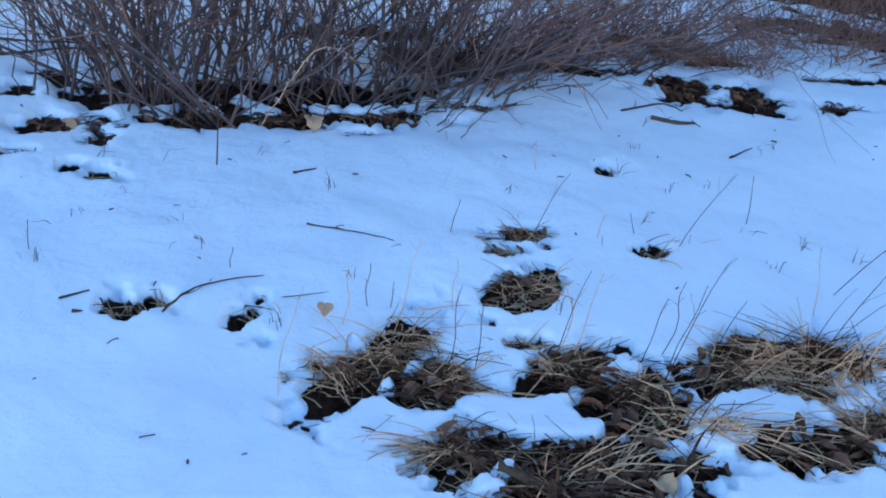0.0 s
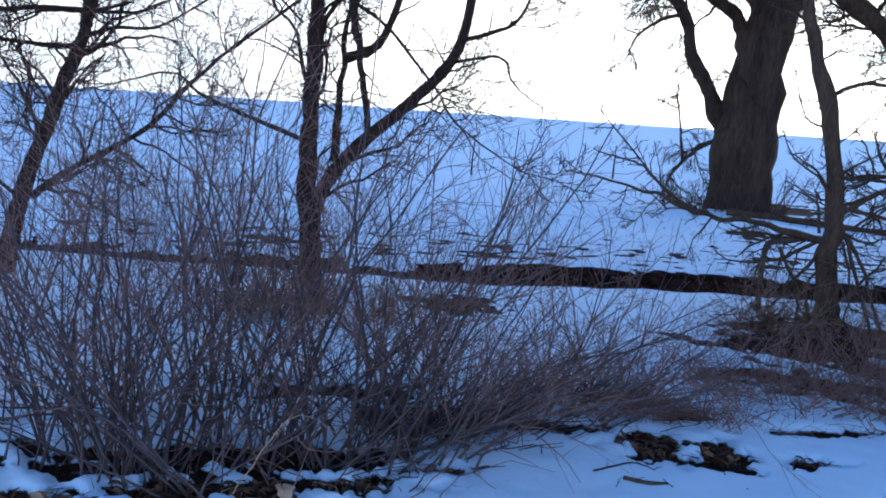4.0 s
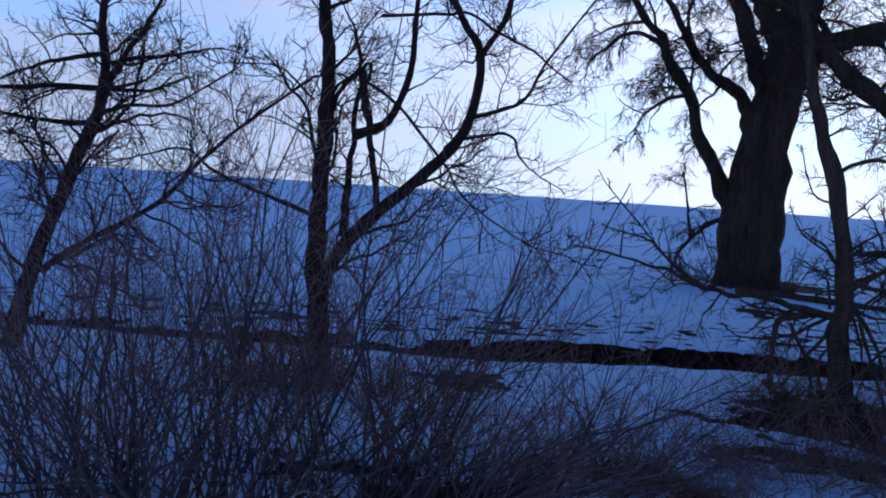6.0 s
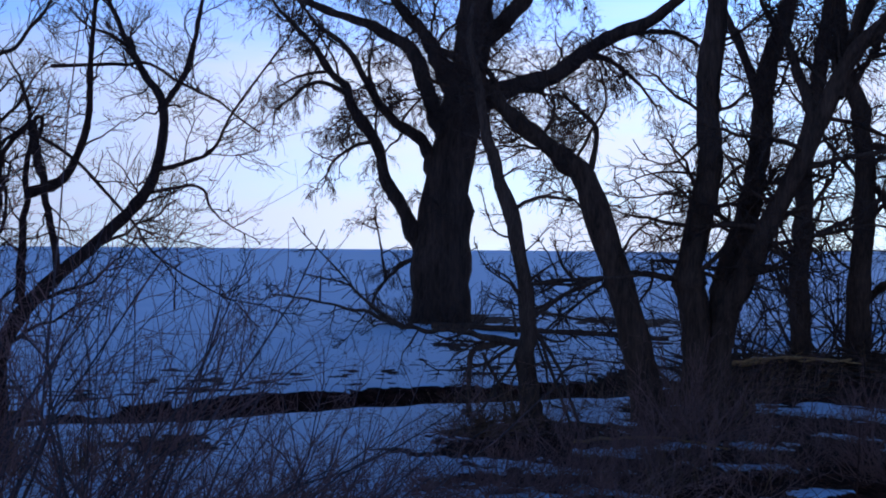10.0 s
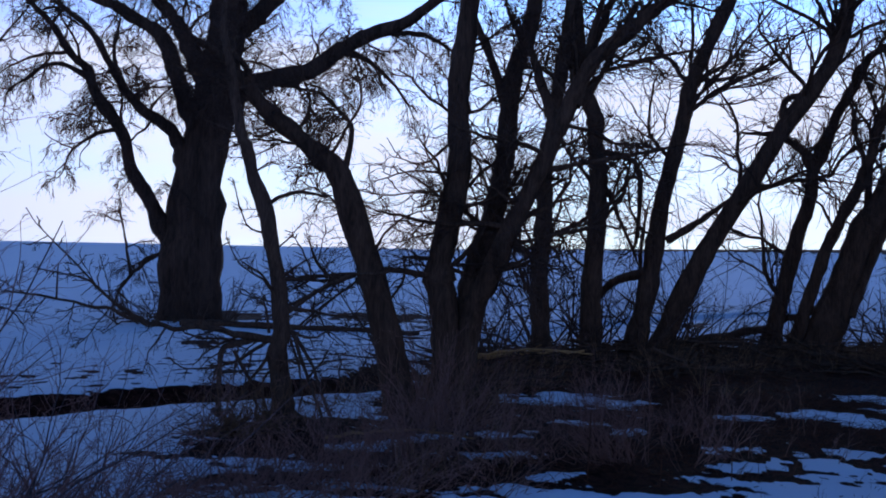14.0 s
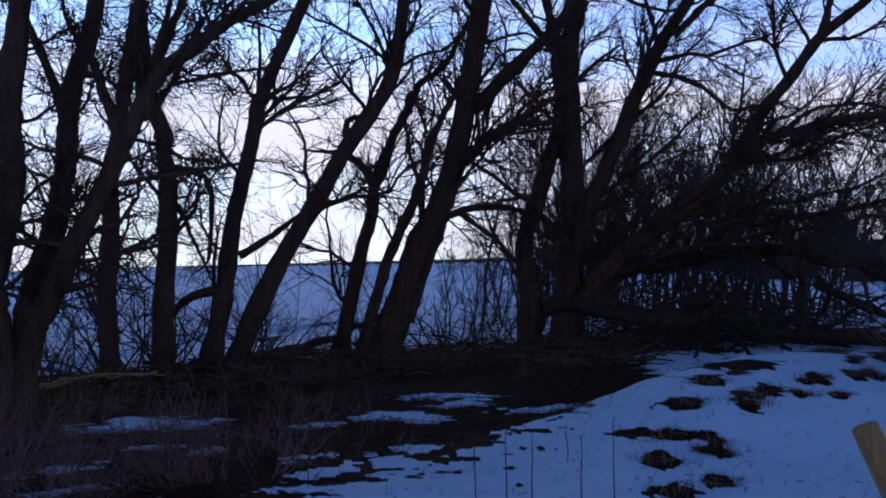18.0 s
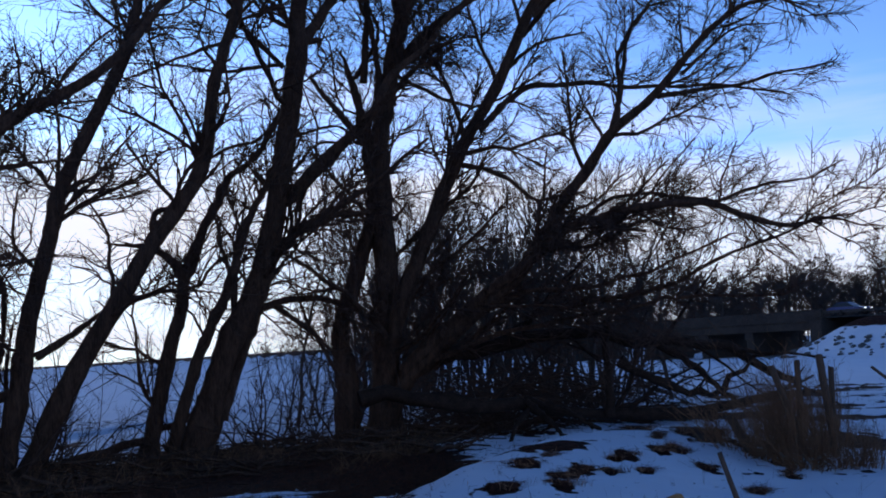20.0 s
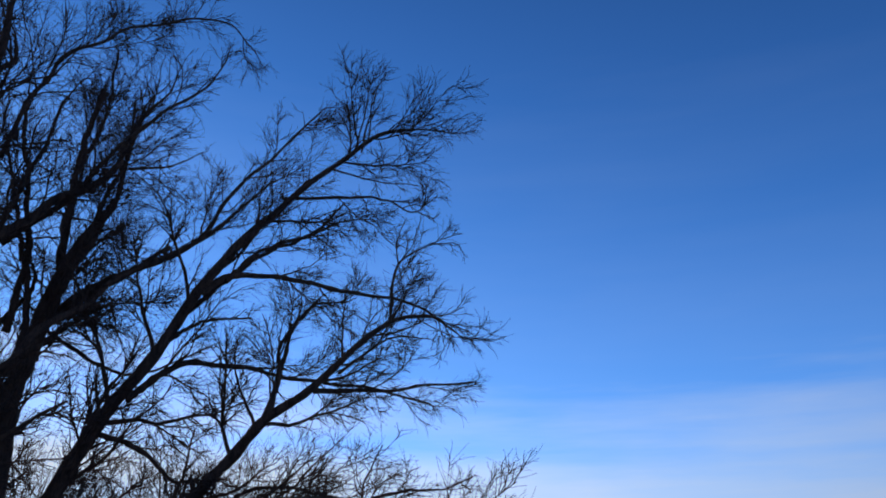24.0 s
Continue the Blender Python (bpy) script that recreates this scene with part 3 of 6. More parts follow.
def lie(x, y):
    """Height of the earth, and how bare of snow it is."""
    x, y = np.asarray(x, float), np.asarray(y, float)
    r = np.hypot(x, y)
    z = 0.05 * fbm(x * 0.35, y * 0.35, 3, 5) * smoothstep(1, 5, r) + 0.5 * fbm(x * 0.02, y * 0.02, 3, 9) * smoothstep(30, 120, r)
    east = smoothstep(20, 70, x)
    z = z - 0.7 * east * smoothstep(-60, -20, -np.abs(y))
    d, side = line_distance(x, y, CREEK)
    wob = 0.20 * fbm(x * 1.1, y * 1.1, 2, 3)
    far = side > 0
    cut = np.where(far, 1 - smoothstep(0.20, 0.48, d + wob), 1 - smoothstep(0.1, 0.9, d + wob))
    west = 1 - smoothstep(-1.2, 1.6, x)
    z = z - (0.19 - 0.12 * west) * cut
    z = z + snow_bank(x, y)
    s = (x - ROAD_A[0]) * ROAD_SIDE[0] + (y - ROAD_A[1]) * ROAD_SIDE[1]
    along = (x - ROAD_A[0]) * ROAD_DIR[0] + (y - ROAD_A[1]) * ROAD_DIR[1]
    bank = (1 - smoothstep(4.5, 16.0, np.abs(s))) * np.maximum(smoothstep(ABUT_NEAR - 3, ABUT_NEAR + 7, along), 1 - smoothstep(ABUT_FAR - 7, ABUT_FAR + 3, along))
    z = z * (1 - bank) + (ROAD_Z - 0.12) * bank
    # snow cover
    n1, n2 = fbm(x * 2.1, y * 2.1, 4, 21), fbm(x * 7.0, y * 7.0, 3, 31)
    n3 = fbm(x * 17.0, y * 17.0, 3, 61)
    near = 0.8 * n1 + 0.9 * n2 + 0.5 * n3
    tight = 0.5 * n1 + 1.5 * n2 + 1.1 * n3
    streak = 1.3 * fbm((x - y) * 0.75, (x + y) * 3.2, 4, 41) + 0.4 * n2
    bare = np.full(x.shape, -1.0)
    for spots, rough, lift in ((FRONT, 1.3, 0.06), (SIDE, 1.8, 0.0), (BUSHEDGE, 2.2, 0.05), (SPOTS, 1.0, 0.05)):
        bare = np.maximum(bare, ellipses(x, y, spots) + rough * tight + lift)
    for spots, rough in ((UNDER, 2.2), (FIELD, 2.0)):
        bare = np.maximum(bare, ellipses(x, y, spots) + rough * near)
    bare = np.maximum(bare, ellipses(x, y, BELT) + 1.5 * streak + 0.9 * near)
    (dn, sn), (df, sf) = line_distance(x, y, NEAR_RIM), line_distance(x, y, FAR_RIM)
    bare = np.maximum(bare, np.minimum(1.1, 1.2 * np.minimum(dn * sn, -df * sf)) + (2.0 * streak + 0.8 * tight) * (1 - 0.75 * smoothstep(8.0, 9.3, x)))
    snow = np.maximum(ellipses(x, y, SNOWIN) + 0.8 * tight, 1.2 * ellipses(x, y, SNOWMID) + 1.6 * streak + 1.1 * tight + 0.05)
    bare = np.where(snow > 0, np.minimum(bare, -snow * 3), bare)
    q = d + wob
    far_face = np.where(far, (1 - smoothstep(0.40, 0.55, q + (0.3 + 0.5 * west) * n2 + 0.15 * n1 + 0.14 * west)) * (1 - smoothstep(5.8, 6.6, x)), (1 - smoothstep(0.05, 0.2, d)) * (1 - smoothstep(5.8, 6.6, x)))
    bare = np.maximum(bare, far_face * 1.6 - 0.8)
    specks = fbm(x * 4.0 + 40, y * 6.0, 4, 77) + 0.2 * fbm(x * 0.4, y * 0.4, 2, 78)
    bank_zone = np.where(far, (1 - smoothstep(0.5, 7.0, d)) * smoothstep(0.5, 0.9, d), 0) * (1 - smoothstep(25, 40, x))
    east_zone = smoothstep(9, 12, x) * smoothstep(-9, -3, -y) * (1 - smoothstep(30, 60, x))
    bare = np.maximum(bare, (specks - 0.25 + 0.21 * bank_zone) * 7 * bank_zone - (1 - bank_zone))
    # earth clods in the eastern snow, made denser to stand in for shade there
    shade_clods = 1.3 * fbm(x * 0.8 + 7, y * 0.9, 5, 79) + 0.5 * n2
    bare = np.maximum(bare, (shade_clods - 0.09) * 5 * east_zone - (1 - east_zone))
    bare = np.maximum(bare, smoothstep(0.6, 0.85, bank) * 1.6 - 0.9)
    road = (np.abs(s) < 4.0) & (bank > 0.9)
    soft = smoothstep(3.4, 4.6, r)
    b = smoothstep(-0.12 - 0.30 * soft, 0.22 + 0.30 * soft, bare)
    sunk = smoothstep(-0.45, 0.30, bare)
    cover = -0.048 * sunk * (1 - 0.75 * smoothstep(5, 9, r)) * (1 - smoothstep(30, 60, r)) + (0.05 * fbm(x * 2.5, y * 2.5, 5, 55) + 0.022 * fbm(x * 7.0, y * 7.0, 3, 57)) * (1 - b)
    return z, b, cover


def ground_z(x, y):
    z, b, c = lie(np.array([float(x)]), np.array([float(y)]))
    return float(z[0] + c[0])


def build_ground():
    fine = np.arange(-36, 112, 0.24)
    rest = np.arange(112, 324, 4.0)
    az = np.radians(np.concatenate([fine, rest]))
    rad, r = [0.05], 0.05
    while r < 4200:
        r *= 1.3 if r < 0.5 else 1.05 if r < 1.3 else 1.0075 if r < 7 else 1.011 if r < 9 else 1.004 if r < 9.4 else 1.0028 if r < 11.8 else 1.006 if r < 15 else 1.01 if r < 32 else 1.03 if r < 88 else 1.009 if r < 140 else 1.03
        rad.append(r)
    rad = np.array(rad)
    nr, na = len(rad), len(az)
    X, Y = rad[:, None] * np.sin(az)[None], rad[:, None] * np.cos(az)[None]
    z, b, c = lie(X.ravel(), Y.ravel())
    verts = np.stack([X.ravel(), Y.ravel(), z + c], 1)
    verts = np.vstack([verts, [[0, 0, float(z[:na].mean())]]])
    i, j = np.meshgrid(np.arange(nr - 1), np.arange(na), indexing="ij")
    j2 = (j + 1) % na
    quads = np.stack([i * na + j, (i + 1) * na + j, (i + 1) * na + j2, i * na + j2], -1).reshape(-1, 4)[:, ::-1]
    even = np.arange(0, na, 2)
    cap = np.stack([np.full(len(even), nr * na), (even + 2) % na, even + 1, even], -1)
    me = mesh_from("ground", verts, np.vstack([quads, cap]), GROUND)
    a = me.attributes.new("bare", "FLOAT", "POINT")
    a.data.foreach_set("value", np.append(b, 0).astype(np.float32))
    return tagged(new("ground", me), "old blue-white snow over leaf litter, earth and a cut creek bank", "ground", kind="structure")


build_ground()

# ---- trees ----
TIP = 0.0022
T = Tree("bare_tree", "slender many-stemmed bare tree with a broken dead stem", "tree", (-1.03, 7.53, 0.0), SHADED_BARK)
T.limb([(-1.03, 7.53, -0.15), (-1.10, 7.52, 0.82), (-1.12, 7.52, 1.49), (-1.12, 7.52, 2.15), (-1.15, 7.51, 2.79), (-1.22, 7.50, 3.47)], 0.094, 0.045, "trunk")
T.limb([(-1.07, 7.52, 0.46), (-1.06, 7.61, 0.80), (-0.91, 7.76, 1.12), (-0.60, 8.00, 1.48), (-0.22, 8.27, 1.87), (0.02, 8.50, 2.27), (0.08, 8.77, 2.85), (-0.07, 8.92, 3.11), (-0.25, 9.09, 3.44)], 0.076, 0.032, "trunk")
T.limb([(0.08, 8.76, 2.84), (0.27, 8.83, 3.19), (0.39, 8.98, 3.74), (0.44, 9.09, 4.14)], 0.034, 0.016)
T.limb([(0.03, 8.46, 2.25), (0.29, 8.38, 2.32), (0.48, 8.28, 2.47), (0.65, 8.12, 2.75), (1.05, 7.64, 3.33)], 0.027, 0.007)
T.limb([(-0.04, 8.38, 2.05), (0.34, 8.24, 2.11), (0.48, 8.10, 1.88), (0.64, 7.97, 1.75)], 0.020, 0.005)
T.limb([(-0.96, 7.75, 1.17), (-0.92, 7.66, 1.61), (-0.89, 7.52, 2.04), (-0.85, 7.35, 2.49), (-0.89, 7.24, 2.74)], 0.041, 0.011)
T.limb([(-0.84, 7.36, 2.49), (-0.79, 7.36, 2.20), (-0.72, 7.37, 1.82), (-0.65, 7.38, 1.38)], 0.028, 0.028)
T.limb([(-0.88, 7.56, 1.98), (-0.63, 7.50, 2.11), (-0.48, 7.38, 2.38), (-0.44, 7.17, 2.77), (-0.41, 6.96, 3.10), (-0.37, 6.74, 3.40)], 0.045, 0.014)
T.limb([(-1.08, 7.52, 1.99), (-1.04, 7.53, 2.25), (-0.88, 7.55, 2.49), (-0.79, 7.56, 2.54), (-0.80, 7.56, 2.41)], 0.022, 0.016)
T.limb([(-0.83, 7.36, 2.41), (-0.54, 7.28, 2.20), (-0.19, 7.07, 1.83), (-0.03, 6.92, 1.61), (0.25, 6.68, 1.38), (0.47, 6.48, 1.26)], 0.017, 0.004)
T.limb([(0.85, 8.13, 2.56), (0.37, 8.16, 2.88), (-0.11, 8.17, 3.07), (-0.79, 8.13, 3.02)], 0.007, 0.017)
T.limb([(-1.12, 7.52, 2.95), (-0.96, 7.63, 3.08), (-0.80, 7.86, 3.41), (-0.71, 8.08, 3.74)], 0.018, 0.010)
T.limb([(-1.16, 7.51, 1.33), (-1.59, 7.32, 1.50), (-1.89, 7.12, 1.64), (-2.07, 6.98, 1.77), (-2.47, 6.62, 1.63)], 0.022, 0.006)
T.limb([(-1.21, 7.50, 2.23), (-1.48, 7.36, 2.45), (-1.88, 7.09, 2.42)], 0.013, 0.004)
T.finish(11, [(8, 0.2, 0.34, 50, 0.1, 0.34, 0.006), (6, 0.15, 0.7, 45, 0.1, 0.6, 0.0036), (4, 0.15, 0.75, 45, 0.1, 0.7, 0.0024)])
T = Tree("bare_tree", "thin bare tree with straight side branches", "tree", (-3.84, 8.14, 0.0), SHADED_BARK)
T.limb([(-3.84, 8.14, -0.15), (-3.70, 8.20, 0.61), (-3.50, 8.29, 1.36), (-3.28, 8.38, 1.92), (-3.21, 8.41, 2.36), (-3.23, 8.40, 2.80), (-3.24, 8.40, 3.23)], 0.095, 0.032, "trunk")
T.limb([(-3.26, 8.39, 1.99), (-3.18, 8.52, 2.38), (-3.01, 8.76, 2.87), (-2.88, 8.95, 3.22)], 0.040, 0.019)
T.limb([(-3.23, 8.47, 2.28), (-3.50, 8.28, 2.28), (-3.84, 7.97, 2.20), (-4.07, 7.70, 2.17)], 0.035, 0.013)
T.limb([(-3.24, 8.39, 2.07), (-3.05, 8.41, 2.12), (-2.55, 8.35, 2.21), (-1.97, 8.14, 2.51)], 0.029, 0.007)
T.limb([(-3.26, 8.39, 1.97), (-3.54, 8.34, 1.97), (-3.80, 8.32, 1.97), (-4.18, 8.29, 2.04)], 0.029, 0.014)
T.limb([(-3.24, 8.40, 2.58), (-3.73, 8.33, 2.46), (-4.11, 8.32, 2.29)], 0.027, 0.011)
T.limb([(-3.21, 8.41, 2.50), (-2.69, 8.77, 2.67), (-2.35, 9.02, 2.78)], 0.027, 0.008)
T.limb([(-3.48, 8.30, 1.46), (-3.62, 8.15, 1.73), (-3.65, 8.04, 1.96), (-3.69, 7.95, 2.09)], 0.016, 0.005)
T.limb([(-3.62, 8.24, 0.66), (-3.39, 8.27, 0.83), (-2.69, 8.19, 1.32), (-2.08, 7.96, 1.81), (-1.24, 7.49, 2.40)], 0.040, 0.013)
T.limb([(-3.27, 8.44, 2.29), (-2.96, 8.70, 2.31), (-2.62, 9.08, 2.51)], 0.024, 0.008)
T.limb([(-3.45, 8.31, 1.47), (-3.65, 8.25, 1.44), (-3.81, 8.25, 1.14)], 0.013, 0.005)
T.finish(12, [(13, 0.15, 0.42, 55, 0.06, 0.5, 0.008), (6, 0.2, 0.6, 45, 0.08, 0.6, 0.004), (4, 0.2, 0.7, 45, 0.1, 0.7, 0.0028)])
T = Tree("cottonwood_tree", "huge old bare cottonwood with a thick furrowed trunk", "tree", (6.07, 20.10, 0.0), OLD_BARK)
T.limb([(6.07, 20.10, -0.15), (6.08, 20.10, 1.21), (6.18, 20.07, 2.68), (6.38, 20.01, 4.27), (6.60, 19.94, 5.49), (6.72, 19.90, 6.70), (6.85, 19.85, 8.50), (6.91, 19.83, 10.55)], 0.644, 0.347, "trunk")
T.limb([(5.69, 20.21, 1.32), (5.36, 20.15, 2.11), (4.84, 20.00, 3.00), (4.40, 19.77, 3.92), (3.78, 19.50, 4.80), (3.38, 19.34, 5.22), (2.86, 19.08, 5.82), (2.37, 18.87, 6.20)], 0.198, 0.039)
T.limb([(5.89, 20.16, 3.04), (5.54, 19.89, 3.86), (4.84, 19.61, 4.28), (4.39, 19.30, 4.68), (4.01, 18.97, 5.07), (3.57, 18.52, 5.52), (2.91, 17.99, 5.81)], 0.173, 0.038)
T.limb([(6.22, 20.06, 3.66), (5.89, 20.43, 4.92), (5.45, 20.94, 6.11), (5.00, 21.26, 6.53), (4.18, 21.78, 6.93), (3.08, 22.44, 7.48)], 0.248, 0.080)
T.limb([(6.37, 20.01, 4.51), (6.02, 20.66, 6.08), (5.52, 21.26, 6.95), (5.12, 21.94, 8.13), (4.73, 22.78, 9.70)], 0.210, 0.096)
T.limb([(6.71, 19.90, 4.63), (7.22, 19.59, 5.03), (8.16, 18.86, 5.37), (9.04, 17.92, 6.03), (9.60, 17.23, 6.29), (10.18, 16.30, 6.88)], 0.260, 0.091)
T.limb([(8.23, 18.74, 5.47), (8.79, 18.63, 5.77), (9.37, 18.55, 5.61), (9.87, 18.52, 5.28), (10.34, 18.56, 4.79)], 0.097, 0.025)
T.limb([(6.74, 19.89, 5.97), (7.90, 19.85, 7.24), (8.94, 19.92, 8.56), (10.01, 20.06, 10.17)], 0.235, 0.092)
T.limb([(6.77, 19.88, 7.18), (6.12, 19.54, 8.35), (5.32, 18.98, 9.36)], 0.210, 0.081)
T.limb([(8.94, 17.96, 6.03), (10.11, 17.68, 6.15), (10.89, 17.57, 5.84), (11.28, 17.58, 5.41)], 0.071, 0.018)
T.limb([(5.69, 20.22, 1.44), (5.25, 20.23, 1.31), (4.93, 20.19, 1.06), (4.61, 20.08, 0.70), (4.47, 19.99, 0.43)], 0.074, 0.024)
T.limb([(4.80, 20.16, 0.94), (4.71, 20.18, 1.55), (4.57, 20.21, 2.27)], 0.037, 0.018)
T.limb([(4.40, 19.75, 3.86), (3.96, 19.69, 3.72), (3.52, 19.51, 3.39), (3.28, 19.24, 2.90)], 0.054, 0.017)
T.limb([(3.78, 19.50, 4.80), (3.16, 19.37, 4.98), (2.55, 19.08, 4.57), (2.24, 18.86, 4.24)], 0.059, 0.017)
T.limb([(4.39, 19.30, 4.68), (4.26, 19.58, 5.30), (4.45, 19.95, 6.10)], 0.058, 0.024)
T.limb([(3.39, 19.37, 5.22), (2.86, 19.70, 5.14), (2.44, 20.08, 4.95)], 0.046, 0.018)
T.finish(13, [(10, 0.25, 0.30, 55, -0.05, 0.4, 0.018), (7, 0.2, 0.6, 50, -0.2, 0.5, 0.009), (5, 0.12, 0.7, 46, -0.4, 0.6, 0.006), (3, 0.2, 0.7, 42, -0.5, 0.7, 0.0045)])
T = Tree("dead_tree", "small dead tree with broken drooping branches above bare earth", "tree", (3.26, 7.96, 0.0), DEAD_WOOD)
T.limb([(3.26, 7.96, -0.15), (3.23, 7.97, 0.27), (3.19, 7.99, 0.63), (3.21, 7.98, 0.98), (3.12, 8.01, 1.64), (2.96, 8.08, 2.25), (2.85, 8.11, 2.62), (2.79, 8.13, 3.00), (2.69, 8.17, 3.50)], 0.117, 0.035, "trunk")
T.limb([(3.17, 7.99, 0.76), (2.58, 8.01, 0.87), (2.06, 7.92, 0.95), (1.55, 7.76, 1.11), (0.92, 7.47, 1.24)], 0.038, 0.007)
T.limb([(2.06, 7.92, 0.93), (1.71, 7.91, 1.16), (1.54, 7.86, 1.34), (1.13, 7.70, 1.74)], 0.019, 0.005)
T.limb([(1.72, 7.91, 1.16), (1.56, 7.97, 1.30), (1.24, 8.10, 1.38)], 0.012, 0.005)
T.limb([(3.28, 7.95, 0.86), (3.40, 7.78, 0.60), (3.46, 7.52, 0.23), (3.48, 7.27, -0.07)], 0.023, 0.009)
T.limb([(3.28, 7.93, 0.78), (3.34, 7.79, 0.40), (3.25, 7.69, 0.09)], 0.015, 0.005)
T.limb([(3.10, 7.99, 0.76), (2.78, 7.97, 0.59), (2.63, 7.94, 0.58), (2.52, 7.79, 0.31)], 0.020, 0.007)
T.limb([(3.13, 7.98, 0.68), (2.86, 7.90, 0.35), (2.61, 7.78, 0.13)], 0.020, 0.007)
T.limb([(3.23, 7.97, 0.98), (3.51, 7.94, 1.19), (3.84, 7.91, 1.33), (4.20, 7.87, 1.37)], 0.025, 0.013)
T.limb([(3.23, 7.97, 1.06), (3.57, 7.92, 1.00), (3.90, 7.90, 0.97)], 0.020, 0.008)
T.limb([(3.18, 7.99, 1.29), (3.45, 7.92, 1.34), (3.41, 7.97, 1.54), (3.33, 8.05, 1.70)], 0.015, 0.005)
T.limb([(3.10, 8.02, 1.69), (2.93, 8.14, 1.79), (2.87, 8.31, 2.15)], 0.013, 0.005)
T.limb([(3.05, 8.04, 1.94), (3.30, 7.98, 2.08), (3.60, 7.91, 2.05)], 0.023, 0.013)
T.limb([(3.20, 7.98, 1.09), (3.04, 7.98, 1.29), (2.82, 7.97, 1.44), (2.69, 7.92, 1.63)], 0.013, 0.005)
T.limb([(3.22, 7.98, 0.88), (3.42, 7.82, 0.79), (3.53, 7.71, 0.85), (3.64, 7.58, 0.76)], 0.015, 0.005)
T.limb([(3.19, 7.99, 0.58), (3.05, 7.98, 0.38), (3.06, 7.85, 0.10)], 0.015, 0.007)
T.limb([(2.78, 7.97, 0.59), (2.59, 8.03, 0.54), (2.41, 8.09, 0.54), (2.31, 8.12, 0.59)], 0.012, 0.005)
T.limb([(3.18, 7.99, 0.78), (2.90, 8.03, 0.76), (2.70, 8.03, 0.69), (2.64, 7.94, 0.41), (2.62, 7.85, 0.20)], 0.035, 0.022)
T.limb([(2.80, 8.03, 0.69), (2.94, 7.92, 0.35), (2.96, 7.86, 0.11)], 0.020, 0.010)
T.limb([(3.31, 7.90, 0.79), (3.37, 7.70, 0.41), (3.40, 7.50, 0.14), (3.40, 7.40, 0.02)], 0.018, 0.012)
T.limb([(2.91, 8.03, 0.76), (2.63, 8.17, 0.78), (2.45, 8.27, 0.82)], 0.018, 0.008)
T.limb([(3.11, 8.00, 0.83), (3.08, 8.08, 1.08), (2.92, 8.23, 1.17)], 0.015, 0.005)
T.finish(14, [(7, 0.12, 0.3, 60, -0.12, 0.5, 0.006), (3, 0.15, 0.55, 48, -0.05, 0.6, 0.0036), (2, 0.2, 0.5, 46, -0.05, 0.7, 0.0026)], ends_share=0.12, crook=0.055)
T = Tree("bare_tree", "leaning bare tree bent over to one side", "tree", (4.59, 8.20, 0.0), BARK)
T.limb([(4.59, 8.20, -0.15), (4.54, 8.23, 0.23), (4.39, 8.31, 0.94), (4.21, 8.40, 1.55), (4.02, 8.50, 2.27), (3.84, 8.58, 2.47), (3.58, 8.69, 2.70), (3.32, 8.80, 2.94), (3.13, 8.86, 3.19)], 0.183, 0.072, "trunk")
T.limb([(4.03, 8.49, 2.27), (4.17, 8.63, 2.79), (4.03, 8.90, 3.10), (3.79, 9.23, 3.24)], 0.033, 0.012)
T.limb([(3.89, 8.56, 2.43), (4.00, 8.43, 2.70), (4.09, 8.25, 3.01), (3.98, 8.16, 3.31)], 0.022, 0.008)
T.limb([(4.25, 8.38, 1.44), (4.43, 8.38, 1.72), (4.73, 8.35, 1.95), (4.97, 8.32, 1.99)], 0.019, 0.006)
T.limb([(3.60, 8.68, 2.67), (3.76, 8.71, 2.99), (3.71, 8.89, 3.41)], 0.025, 0.009)
T.finish(15, [(12, 0.35, 0.36, 58, 0.0, 0.34, 0.008), (9, 0.12, 0.72, 50, -0.1, 0.6, 0.0045), (6, 0.12, 0.75, 45, -0.2, 0.7, 0.003)])
T = Tree("bare_tree", "bare tree of three tall dark trunks from one base", "tree", (5.23, 8.40, 0.0), BARK)
T.limb([(5.23, 8.40, -0.15), (5.18, 8.44, 0.93), (5.15, 8.46, 1.39), (5.26, 8.39, 2.43), (5.30, 8.36, 3.30), (5.34, 8.34, 4.17), (5.38, 8.31, 5.33)], 0.193, 0.099, "trunk")
T.limb([(5.28, 8.37, -0.15), (5.43, 8.41, 0.92), (5.62, 8.44, 1.57), (5.94, 8.51, 2.60), (6.15, 8.61, 3.43), (6.44, 8.70, 4.44), (6.72, 8.82, 5.56)], 0.152, 0.085, "trunk")
T.limb([(5.31, 8.35, -0.15), (5.39, 8.24, 0.87), (5.49, 8.11, 1.28), (5.72, 7.79, 2.14), (5.92, 7.50, 2.81), (6.06, 7.24, 3.42), (6.32, 6.87, 3.78), (6.53, 6.55, 4.03), (6.78, 6.12, 4.31), (6.96, 5.73, 4.73), (7.04, 5.41, 5.28), (7.02, 5.22, 5.87)], 0.152, 0.021, "trunk")
T.limb([(6.07, 8.60, 3.11), (6.02, 8.80, 3.57), (5.98, 9.15, 4.19), (5.96, 9.49, 4.77)], 0.074, 0.033)
T.limb([(5.90, 7.52, 2.76), (5.89, 7.94, 3.55), (5.86, 8.32, 4.08)], 0.068, 0.030)
T.limb([(6.00, 7.38, 3.03), (6.21, 7.38, 3.63), (6.48, 7.40, 4.19), (6.69, 7.46, 4.71)], 0.067, 0.035)
T.limb([(6.25, 7.29, 3.39), (7.00, 6.93, 3.61), (7.31, 6.78, 3.66)], 0.025, 0.009)
